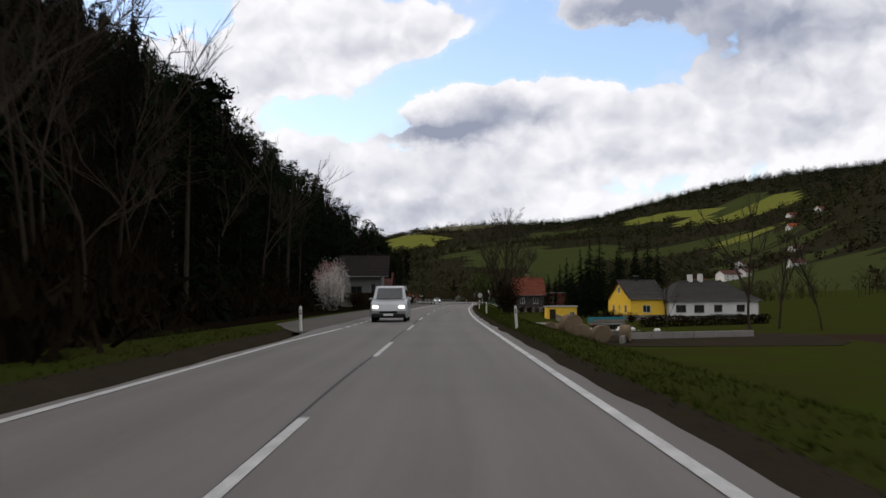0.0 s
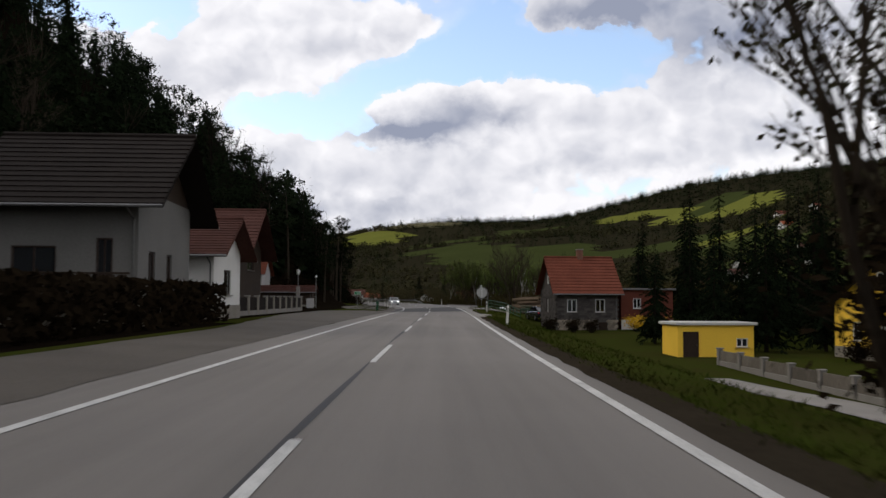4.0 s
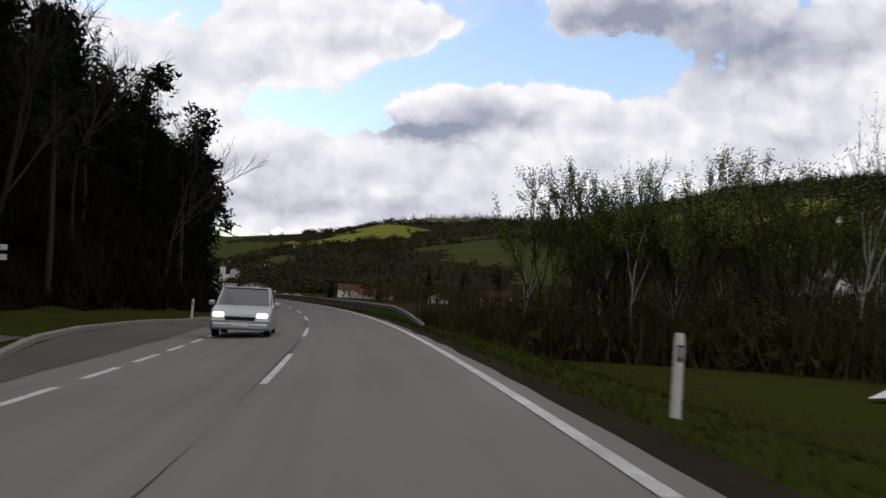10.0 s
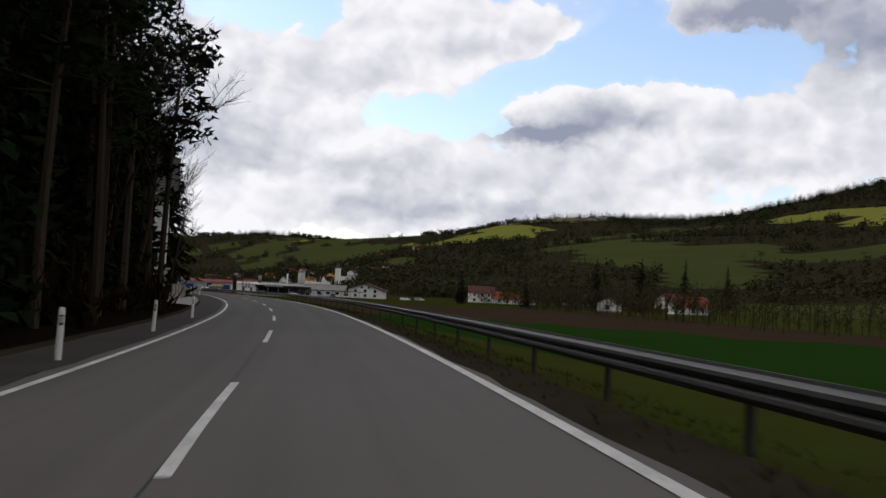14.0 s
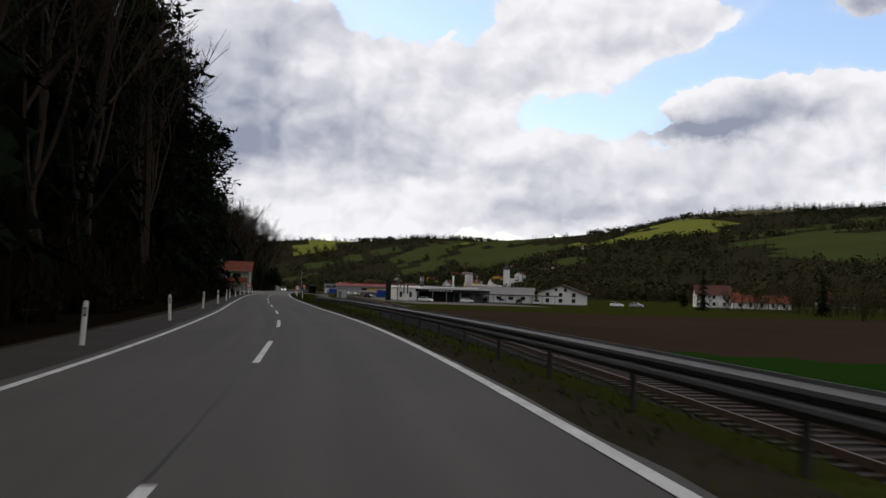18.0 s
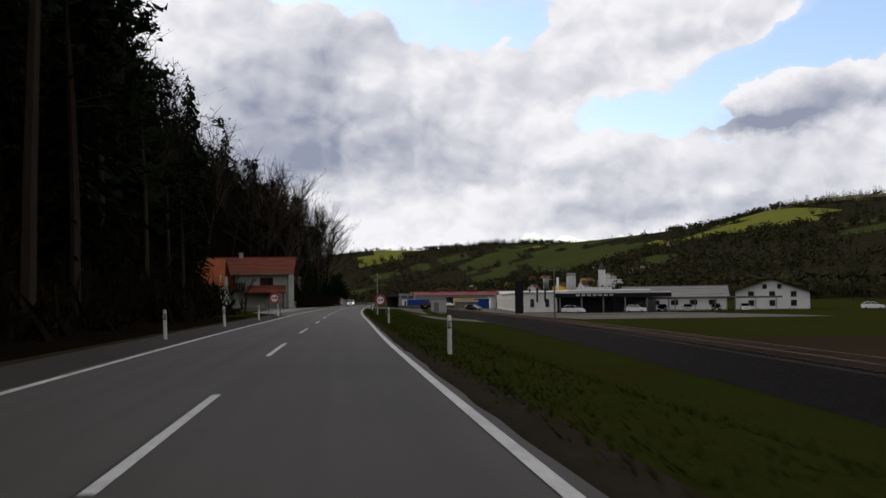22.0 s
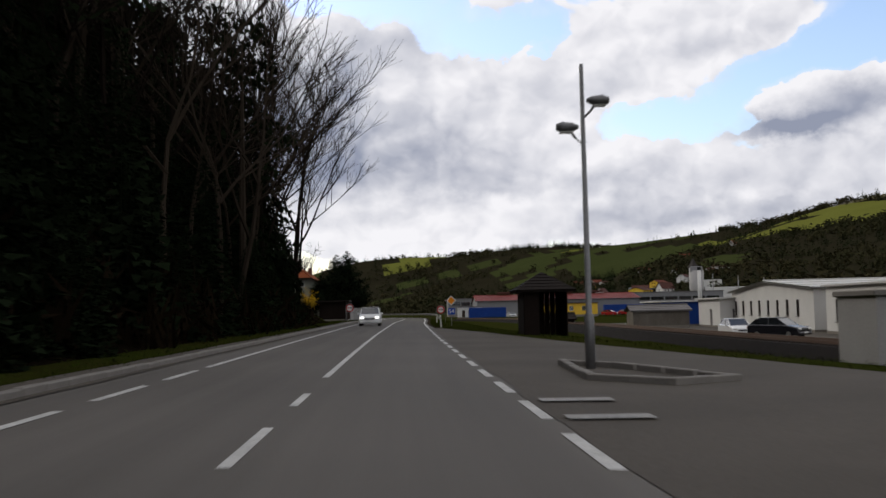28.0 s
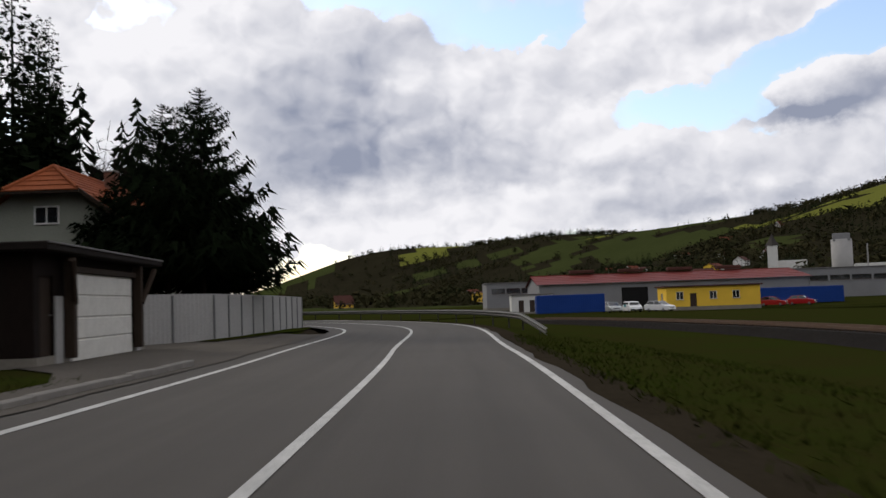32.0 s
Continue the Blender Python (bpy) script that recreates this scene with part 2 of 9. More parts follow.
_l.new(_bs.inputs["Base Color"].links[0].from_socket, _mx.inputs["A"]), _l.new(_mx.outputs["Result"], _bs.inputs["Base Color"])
# wheel tracks, drips and streaks that follow the lanes
_at, _aw, _cx, _ns, _wr, _wm = (_n.new(k) for k in ("ShaderNodeAttribute", "ShaderNodeAttribute", "ShaderNodeCombineXYZ", "ShaderNodeTexNoise", "ShaderNodeMapRange", "ShaderNodeMix"))
_at.attribute_name, _aw.attribute_name = "lane", "way"
_sl = _n.new("ShaderNodeMath")
_sl.operation = "MULTIPLY"
_sl.inputs[1].default_value = 0.02
_l.new(_aw.outputs["Fac"], _sl.inputs[0])
_l.new(_at.outputs["Fac"], _cx.inputs[0]), _l.new(_sl.outputs[0], _cx.inputs[1]), _l.new(_cx.outputs[0], _ns.inputs["Vector"])
_ns.inputs["Scale"].default_value, _ns.inputs["Detail"].default_value = 1.4, 4
_wr.inputs["From Min"].default_value, _wr.inputs["From Max"].default_value = 0.32, 0.68
_wr.inputs["To Min"].default_value, _wr.inputs["To Max"].default_value = 0.0, 1.0
_l.new(_ns.outputs["Fac"], _wr.inputs["Value"]), _l.new(_wr.outputs[0], _wm.inputs["Factor"])
_wm.data_type, _wm.blend_type = "RGBA", "MULTIPLY"
_wm.inputs["B"].default_value = (0.80, 0.80, 0.80, 1)
_l.new(_bs.inputs["Base Color"].links[0].from_socket, _wm.inputs["A"]), _l.new(_wm.outputs["Result"], _bs.inputs["Base Color"])
ASPHALT_NEW = mat("fresh_asphalt", (0.058, 0.056, 0.055), 0.8, 0.75, 0.3, 50, 0.35, 0.006)
ASPHALT_OLD = mat("old_asphalt", (0.098, 0.086, 0.072), 0.85, 0.55, 0.25, 20, 0.4, 0.01)
GRAVEL = mat("gravel_strip", (0.046, 0.040, 0.034), 0.9, 0.5, 0.4, 14, 0.7, 0.02)
CONCRETE = mat("concrete", (0.22, 0.205, 0.185), 0.85, 0.65, 0.6, 25, 0.3, 0.006)
PAINT_WHITE = mat("road_paint", (0.60, 0.59, 0.56), 0.7, 0.45, 1.3, 22, 0.2, 0.003)
PAINT_WORN = mat("worn_road_paint", (0.36, 0.35, 0.33), 0.8, 0.4, 1.5, 12, 0.2, 0.003)
TAR = mat("tar_seam", (0.035, 0.033, 0.032), 0.6, 0.7, 1.0, 20, 0.2, 0.004)
GRASS = mat("grass_ground", (0.024, 0.037, 0.005), 0.95, 0.6, 0.22, 5.0, 0.3, 0.05, tint=(0.027, 0.022, 0.008))
# copy of the grass, its colour dimmed for the duller light further on
GRASS_DIM = mat("lush_grass", (0.017, 0.026, 0.004), 0.95, 0.6, 0.22, 5.0, 0.3, 0.05, tint=(0.022, 0.018, 0.006))
DIRT = mat("dirt_verge", (0.032, 0.026, 0.018), 0.95, 0.6, 0.5, 9, 0.6, 0.04)
FIELD = mat("young_crop", (0.011, 0.028, 0.005), 0.95, 0.75, 0.05, 3.0, 0.5, 0.06)
PLOUGHED = mat("ploughed_soil", (0.030, 0.021, 0.014), 0.95, 0.7, 0.05, 2.2, 0.9, 0.12)
MEADOW = mat("hill_meadow", (0.037, 0.045, 0.015), 0.95, 0.7, 0.012, 0.3, 0.2, 0.1)
# far wood with sunlight put into its colour
SUNLIT_WOOD = mat("spring_wood", (0.085, 0.074, 0.027), 0.95, 0.5, 0.03, 0.5, 0.3, 0.2)
# meadow brightened in its colour where sun breaks through the clouds
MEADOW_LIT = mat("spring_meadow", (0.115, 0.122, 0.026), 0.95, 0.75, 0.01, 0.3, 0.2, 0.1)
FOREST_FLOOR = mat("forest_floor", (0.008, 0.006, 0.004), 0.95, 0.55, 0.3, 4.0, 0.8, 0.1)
WOODS_FAR = mat("far_wood_floor", (0.021, 0.019, 0.011), 0.95, 0.6, 0.02, 0.4, 0.4, 0.3)
BARK = mat("bark", (0.045, 0.035, 0.026), 0.95, 0.55, 1.2, 9, 0.8, 0.03, stretch=(1, 1, 0.25), random_amount=0.2)
BARK_DARK = mat("dark_bark", (0.018, 0.014, 0.011), 0.95, 0.6, 1.2, 9, 0.8, 0.03, stretch=(1, 1, 0.25), random_amount=0.2)
BIRCH = mat("birch_bark", (0.42, 0.40, 0.36), 0.85, 0.35, 2.0, 7, 0.4, 0.02, stretch=(0.4, 0.4, 2.2))
NEEDLE = mat("dark_needles", (0.008, 0.012, 0.006), 0.8, 0.6, 0.9, 8, 0.4, 0.05, random_amount=0.3)
PINE = mat("pine_needles", (0.010, 0.014, 0.007), 0.8, 0.6, 0.9, 8, 0.4, 0.05, random_amount=0.25)
FAR_TREES = mat("far_trees", (0.044, 0.036, 0.018), 0.9, 0.5, 0.008, 0.1, 0, 0.2, tint=(0.016, 0.021, 0.009))
FAR_PINES = mat("far_conifers", (0.017, 0.023, 0.010), 0.9, 0.6, 0.008, 0.1, 0, 0.2)
SPRING_LEAF = mat("spring_leaves", (0.10, 0.13, 0.03), 0.8, 0.6, 0.6, 6, 0.3, 0.02, random_amount=0.2)
OLIVE_BUD = mat("olive_buds", (0.062, 0.056, 0.028), 0.85, 0.6, 0.6, 6, 0.3, 0.02)
BLOSSOM = mat("white_blossom", (0.5, 0.46, 0.42), 0.8, 0.7, 1.5, 9, 0.3, 0.02)
FORSYTHIA = mat("yellow_blossom", (0.6, 0.36, 0.02), 0.8, 0.6, 1.5, 9, 0.3, 0.02)
HEDGE = mat("brown_hedge", (0.014, 0.010, 0.006), 0.9, 0.6, 1.0, 9, 0.6, 0.04)
STEEL = mat("galvanised_steel", (0.15, 0.148, 0.14), 0.7, 0.65, 0.7, 14, 0.15, 0.004, metal=0.3, spec=0.3)
STEEL_DARK = mat("weathered_steel", (0.2, 0.2, 0.2), 0.5, 0.6, 0.7, 14, 0.2, 0.004, metal=0.6)
RAIL_POST = mat("dark_rail_post", (0.045, 0.042, 0.038), 0.8, 0.6, 1.5, 16, 0.2, 0.004)
RUST = mat("rusty_rail", (0.12, 0.075, 0.05), 0.6, 0.6, 2.0, 20, 0.3, 0.004, metal=0.5)
BALLAST = mat("ballast", (0.019, 0.016, 0.014), 0.95, 0.4, 3.0, 12, 1.0, 0.06)
PLASTIC_WHITE = mat("white_plastic", (0.62, 0.6, 0.55), 0.5, 0.75, 3.0, 20, 0.05, 0.002)
PLASTIC_BLACK = mat("black_plastic", (0.02, 0.02, 0.02), 0.5, 0.7, 3.0, 20, 0.05, 0.002)
for _m in (GRASS, GRASS_DIM, DIRT, FIELD, PLOUGHED, MEADOW, MEADOW_LIT, FOREST_FLOOR, WOODS_FAR, NEEDLE, PINE, FAR_TREES, FAR_PINES, HEDGE, BARK, BARK_DARK):
    _m.node_tree.nodes["Principled BSDF"].inputs["Specular IOR Level"].default_value = 0.0

# ---- plan: the road's centre line, every 30 m from s = -60 ----
CENTRE = [(-1.5, -60.0), (-1.6, -30.0), (-1.6, -0.0), (-1.6, 30.0), (-1.5, 60.0), (-1.0, 90.0), (-0.2, 120.0), (0.9, 150.0), (2.1, 179.9), (2.9,
          209.9), (2.7, 239.9), (1.3, 269.9), (-1.5, 299.8), (-5.9, 329.4), (-11.8, 358.8), (-18.9, 388.0), (-27.1, 416.8), (-36.6, 445.3), (-47.6, 473.2),
          (-60.0, 500.5), (-73.1, 527.5), (-86.2, 554.5), (-99.1, 581.6), (-111.7, 608.8), (-124.3, 636.0), (-136.7, 663.3), (-148.8, 690.8), (-160.7, 718.3),
          (-172.4, 745.9), (-183.9, 773.6), (-195.3, 801.4), (-206.35, 829.35), (-218.8, 856.6), (-239.6, 878.0), (-268.0, 889.0)]
BANK = [(-60, 0.3), (50, 0.1), (150, 0.6), (175, 0.4), (208, -1.5), (260, -2.8), (310, -3.5), (360, -2.8), (412, -3.0), (465, -1.75), (518, -0.4),
        (571, 0.6), (625, 1.4), (680, 1.6), (736, 1.3), (790, 1.2), (845, 2.0), (870, 0.5), (960, -2.0)]


def spline(pts, per=30):
    p = [np.array(q, float) for q in pts]
    p = [2 * p[0] - p[1]] + p + [2 * p[-1] - p[-2]]
    out = []
    for i in range(1, len(p) - 2):
        for k in range(per):
            t = k / per
            out.append(0.5 * (2 * p[i] + (p[i + 1] - p[i - 1]) * t + (2 * p[i - 1] - 5 * p[i] + 4 * p[i + 1] - p[i + 2]) * t * t
                              + (3 * p[i] - p[i - 1] - 3 * p[i + 1] + p[i + 2]) * t ** 3))
    return np.array(out + [p[-2]])


LINE = spline(CENTRE)
LINE_S = np.concatenate([[0], np.cumsum(np.hypot(*np.diff(LINE, axis=0).T))]) - 60.0
FAR_N = np.array([math.cos(radians(16)), math.sin(radians(16))])      # across the valley
NEAR = 70.0


def centre(s):
    """The road's centre and its way to the right at s metres along; past both ends it goes on straight."""
    def c(q):
        if q < LINE_S[0]:
            d = LINE[1] - LINE[0]
            return LINE[0] + d / np.linalg.norm(d) * (q - LINE_S[0])
        if q > LINE_S[-1]:
            d = np.array([-0.45, 0.89])
            return LINE[-1] + d * (q - LINE_S[-1])
        return np.array([np.interp(q, LINE_S, LINE[:, 0]), np.interp(q, LINE_S, LINE[:, 1])])
    a, b = c(s - 1.5), c(s + 1.5)
    t = (b - a) / np.linalg.norm(b - a)
    return c(s), np.array([t[1], -t[0]])


def plan(s, lat):
    """World x, y of a place lat metres to the right of the road's centre."""
    c, n = centre(s)
    near = max(-NEAR, min(NEAR, lat))
    q = c + n * near + FAR_N * (lat - near)
    return float(q[0]), float(q[1])


_SS = np.arange(-400.0, 2400.0, 2.0)
_FR = [centre(s) for s in _SS]
_CC, _NN = np.array([f[0] for f in _FR]), np.array([f[1] for f in _FR])


def along(x, y):
    """The s, lat of a world place."""
    d = np.array([x, y]) - _CC
    l = (d * _NN).sum(1)
    lim = np.clip(l, -NEAR, NEAR)
    rest = d - _NN * lim[:, None]
    far = np.where(np.abs(l) > NEAR, rest @ FAR_N, 0.0)
    miss = np.hypot(*(rest - far[:, None] * FAR_N).T) + 0.0004 * np.abs(l)
    j = int(np.argmin(miss))
    return float(_SS[j]), float(lim[j] + far[j])


def step(a, b, x):
    t = min(1.0, max(0.0, (x - a) / (b - a)))
    return t * t * (3 - 2 * t)


def bank(s):
    return math.tan(radians(-np.interp(s, [b[0] for b in BANK], [b[1] for b in BANK])))


RIGHT_LEVEL = [(-100, -2.4), (60, -3.0), (150, -2.8), (185, -1.95), (203, -1.5), (218, -0.6), (300, -1.2), (340, -3.0), (480, -2.6), (560, -1.9), (700, -1.4), (860, -1.3), (930, -0.8), (1200, -0.8)]
RIGHT_EDGE = [(-100, 16), (100, 15), (170, 12), (215, 9.0), (290, 10), (330, 9), (450, 8), (540, 11), (720, 16), (760, 20), (900, 12)]
RIGHT_FLAT = [(-100, 5.6), (174, 5.6), (182, 6.4), (204, 6.4), (222, 7.2), (236, 9.4), (248, 9.0), (260, 5.6), (735, 5.6), (744, 14.0), (760, 12.0), (800, 7.0), (815, 5.6), (1200, 5.6)]
LEFT_FLAT = [(-100, 6.5), (20, 6.5), (40, 11), (110, 13), (140, 22), (230, 26), (260, 11), (300, 11), (320, 6.5), (425, 6.5), (435, 16), (452, 14), (465, 7),
             (655, 8), (668, 17), (715, 17), (728, 6.5), (840, 6.5), (860, 18), (930, 24)]
LEFT_SLOPE = [(-100, 0.75), (60, 0.7), (160, 0.55), (240, 0.6), (300, 0.85), (640, 0.85), (760, 0.8), (840, 0.62), (900, 0.5), (1100, 0.3)]
HILLS = [  # x, y, height, radius across, radius along, turn in degrees
    (687, 889, 241, 274, 806, -5), (293, 2351, 79, 566, 517, 17), (29, 2679, 132, 373, 630, -21), (-449, 2910, 104, 471, 269, 5), (-852, 3307, 128, 436, 353, 13),
    (-1415, 3310, 124, 349, 251, 10), (-409, 3727, 94, 572, 590, -9), (249, 1755, 67, 370, 432, -29), (1281, 1687, 275, 426, 1015, 29), (701, 2583, 126, 361, 610, 12)]


def hills(x, y):
    z = 0.0
    for hx, hy, h, ra, rb, turn in HILLS:
        c, s_ = math.cos(radians(turn)), math.sin(radians(turn))
        u, v = (x - hx) * c + (y - hy) * s_, -(x - hx) * s_ + (y - hy) * c
        z += h * math.exp(-((u / ra) ** 2 + (v / rb) ** 2))
    return z


def interp(table, s):
    return float(np.interp(s, [r[0] for r in table], [r[1] for r in table]))


def ground(s, lat):
    """Height of the ground."""
    b = bank(s) * (1 if -60 < s < 960 else 0)
    if -4.2 <= lat <= 4.4 and s < 1250:
        return (lat - 1.6) * b
    x, y = plan(s, lat)
    far = hills(x, y)
    if lat > 0:
        edge, low = interp(RIGHT_EDGE, s), interp(RIGHT_LEVEL, s)
        top = (4.4 - 1.6) * b
        fl = interp(RIGHT_FLAT, s)
        z = top - (0.12 if fl < 6 else 0.015) * (min(lat, fl) - 4.4) + (low - top) * step(fl, max(edge, fl + 5), lat)
        z += far * max(step(40, 260, lat), step(1300, 2100, s))
        if lat > 30:
            z += 1.0 * noise.noise(Vector((x * 0.01, y * 0.01, 3))) * step(30, 90, lat) + 4 * noise.noise(Vector((x * 0.004, y * 0.004, 0))) * step(220, 500, lat)
        return z
    flat, k = interp(LEFT_FLAT, s), interp(LEFT_SLOPE, s)
    low = (-4.2 - 1.6) * b
    d = max(0.0, -lat - flat)
    rise = k * d if d < 110 else k * 110 + 0.35 * k * (d - 110) - 0.0001 * (d - 110) ** 2
    rise = max(rise, 0.0) * step(0, 3, d) + 1.5 * noise.noise(Vector((x * 0.06, y * 0.06, 5))) * step(2, 10, d)
    rise = min(rise, float(np.interp(s, [820, 865, 965], [200, 22, 0])))
    fade = 1 - step(885, 965, s)
    return low * (1 - step(5, 14, -lat)) + 0.1 * step(4.4, 6, -lat) + rise * fade + far * max(step(60, 260, -lat), step(1300, 2100, s))


def spot(s, lat, up=0.0):
    x, y = plan(s, lat)
    return Vector((x, y, ground(s, lat) + up))


def spot_xy(x, y, up=0.0):
    s, lat = along(x, y)
    return Vector((x, y, ground(s, lat) + up))


def heading(s):
    """Turn about z that lays local y along the road."""
    _, n = centre(s)
    return math.degrees(math.atan2(n[1], n[0]))


# ---- building blocks ----


class Shape:
    """Collects corners and faces of one mesh."""

    def __init__(self):
        self.v, self.f, self.m = [], [], []
        self.branches = None

    def add(self, verts, faces, slot=0):
        o = len(self.v)
        self.v += [tuple(q) for q in verts]
        self.f += [tuple(i + o for i in q) for q in faces]
        self.m += [slot] * len(faces)
        return self

    def box(self, c, size, bevel=0.0, turn=0.0, slot=0):
        """A box round c; its edges are chamfered by bevel."""
        x, y, z = (q / 2 for q in size)
        ca, sa = math.cos(radians(turn)), math.sin(radians(turn))
        place = lambda p: (c[0] + p[0] * ca - p[1] * sa, c[1] + p[0] * sa + p[1] * ca, c[2] + p[2])
        if bevel <= 0:
            vs = [(i * x, j * y, k * z) for i in (-1, 1) for j in (-1, 1) for k in (-1, 1)]
            fs = [(0, 1, 3, 2), (4, 6, 7, 5), (0, 4, 5, 1), (2, 3, 7, 6), (0, 2, 6, 4), (1, 5, 7, 3)]
            return self.add([place(p) for p in vs], fs, slot)
        b = min(bevel, x * 0.9, y * 0.9, z * 0.9)
        vs, ix = [], {}
        for i in (-1, 1):
            for j in (-1, 1):
                for k in (-1, 1):
                    for a in range(3):
                        ix[i, j, k, a] = len(vs)
                        vs.append((i * (x if a == 0 else x - b), j * (y if a == 1 else y - b), k * (z if a == 2 else z - b)))
        fs = []
        for sg in (-1, 1):
            quad = [(-1, -1), (1, -1), (1, 1), (-1, 1)][::sg]
            fs.append([ix[sg, p, q, 0] for p, q in quad])
            fs.append([ix[q, sg, p, 1] for p, q in quad])
            fs.append([ix[p, q, sg, 2] for p, q in quad])
        for p in (-1, 1):
            for q in (-1, 1):
                for a, keys in ((2, lambda k: (p, q, k)), (1, lambda k: (p, k, q)), (0, lambda k: (k, p, q))):
                    o = [r for r in (0, 1, 2) if r != a]
                    f = [ix[(*keys(-1), o[0])], ix[(*keys(1), o[0])], ix[(*keys(1), o[1])], ix[(*keys(-1), o[1])]]
                    fs.append(f)
        for i in (-1, 1):
            for j in (-1, 1):
                for k in (-1, 1):
                    fs.append([ix[i, j, k, 0], ix[i, j, k, 1], ix[i, j, k, 2]])
        return self.add([place(p) for p in vs], fs, slot)

    def tube(self, pts, radii, sides=6, cap=True, slot=0):
        """A tube along pts."""
        o, vs, fs = 0, [], []
        pts = [Vector(p) for p in pts]
        for i, p in enumerate(pts):
            d = (pts[min(i + 1, len(pts) - 1)] - pts[max(i - 1, 0)]).normalized()
            a = d.orthogonal().normalized() if abs(d.z) < 0.95 else (d.cross(Vector((0, 1, 0)))).normalized()
            b = d.cross(a)
            r = radii[i] if hasattr(radii, "__len__") else radii
            for k in range(sides):
                t = 2 * math.pi * k / sides
                vs.append(p + a * (math.cos(t) * r) + b * (math.sin(t) * r))
        for i in range(len(pts) - 1):
            for k in range(sides):
                k2 = (k + 1) % sides
                fs.append((i * sides + k, i * sides + k2, (i + 1) * sides + k2, (i + 1) * sides + k))
        if cap:
            fs.append(tuple(range(sides))[::-1])
            fs.append(tuple((len(pts) - 1) * sides + k for k in range(sides)))
        return self.add(vs, fs, slot)

    def prism(self, outline, z0, z1, slot=0):
        """An upright block over an outline in x, y (counter-clockwise)."""
        n = len(outline)
        vs = [(p[0], p[1], z0) for p in outline] + [(p[0], p[1], z1) for p in outline]
        fs = [tuple(range(n))[::-1], tuple(range(n, 2 * n))] + [(i, (i + 1) % n, n + (i + 1) % n, n + i) for i in range(n)]
        return self.add(vs, fs, slot)

    def sweep(self, rings, closed=False, caps=True, slot=0):
        """Joins rings of equal length into a skin."""
        n = len(rings[0])
        vs = [p for r in rings for p in r]
        fs = []
        last = n if closed else n - 1
        for i in range(len(rings) - 1):
            for k in range(last):
                k2 = (k + 1) % n
                fs.append((i * n + k, i * n + k2, (i + 1) * n + k2, (i + 1) * n + k))
        if closed and caps:
            fs += [tuple(range(n))[::-1], tuple((len(rings) - 1) * n + k for k in range(n))]
        return self.add(vs, fs, slot)

    def weld(self):
        """Makes corners at one place one corner."""
        seen, to, keep = {}, [], []
        for q in self.v:
            k = (round(q[0], 4), round(q[1], 4), round(q[2], 4))
            if k not in seen:
                seen[k] = len(keep)
                keep.append(q)
            to.append(seen[k])
        self.v, self.f = keep, [tuple(to[i] for i in f) for f in self.f]
        return self

    def mesh(self, name, mats, smooth=False):
        me = bpy.data.meshes.new(name)
        me.from_pydata(self.v, [], self.f)
        for m in (mats if isinstance(mats, (list, tuple)) else [mats]):
            me.materials.append(m)
        if any(self.m):
            me.polygons.foreach_set("material_index", self.m)
        if smooth:
            me.polygons.foreach_set("use_smooth", [True] * len(self.f))
        me.update()
        return me


def thing(name, label, category, m=None, group="", kind=""):
    """An empty top-level thing at pose m."""
    ob = tagged(new(name), label, category, group, kind)
    ob.empty_display_size = 0.2
    if m is not None:
        ob.matrix_world = m
    return ob


def part(name, shape, material, parent, label="", smooth=False, at=None):
    """One mesh under a thing or a part; at: its place in the parent."""
    me = shape.mesh(name, material, smooth) if isinstance(shape, Shape) else shape
    ob = new(name, me)
    ob.parent = parent
    if at is not None:
        ob.matrix_basis = at
    if label:
        ob["label"] = label
    return ob


def solid(name, shape, material, label, category="", m=None, group="", kind="", smooth=False):
    """A thing of one mesh."""
    ob = new(name, shape.mesh(name, material, smooth) if isinstance(shape, Shape) else shape)
    tagged(ob, label, category, group, kind)
    if m is not None:
        ob.matrix_world = m
    return ob


def on_road(s, lat, up=0.0, turn=0.0):
    """A pose that stands at s, lat with local y along the road."""
    p = spot(s, lat, up)
    return pose(p.x, p.y, p.z, 0, 0, heading(s) + turn)


# ---- ground ----
S_LIST = list(range(-300, -40, 40)) + list(range(-40, 930, 4)) + list(range(930, 1400, 15)) + list(range(1400, 3200, 36)) + list(range(3200, 4300, 100))
L_LEFT = [-3200, -2400, -1800, -1300, -950, -700, -520, -390, -290, -220, -170, -135, -108, -88, -70, -56, -45, -36, -29, -24, -20, -17, -14.5, -12.5, -11, -9.5, -8.5, -7.5, -6.6, -5.8, -5.0, -4.4]
L_RIGHT = [4.4, 4.6, 5.0, 5.7, 6.4, 7.2, 8.2, 9.4, 10.6, 12, 13.5, 15, 17, 19.5, 22.5, 26, 30, 35, 41, 48, 56, 70, 84, 100, 120, 142, 168] + list(range(195, 1400, 27)) + [1430, 1520, 1620, 1750, 1900, 2100, 2400, 2800, 3200]
L_LIST = L_LEFT + [-4.0, 3.45, 3.55, 4.0] + L_RIGHT


def wooded(x, y):
    """How much the far slopes are wooded."""
    v = noise.fractal(Vector((x * 0.0035, y * 0.0022, 11)), 1.0, 2.0, 4)
    return v


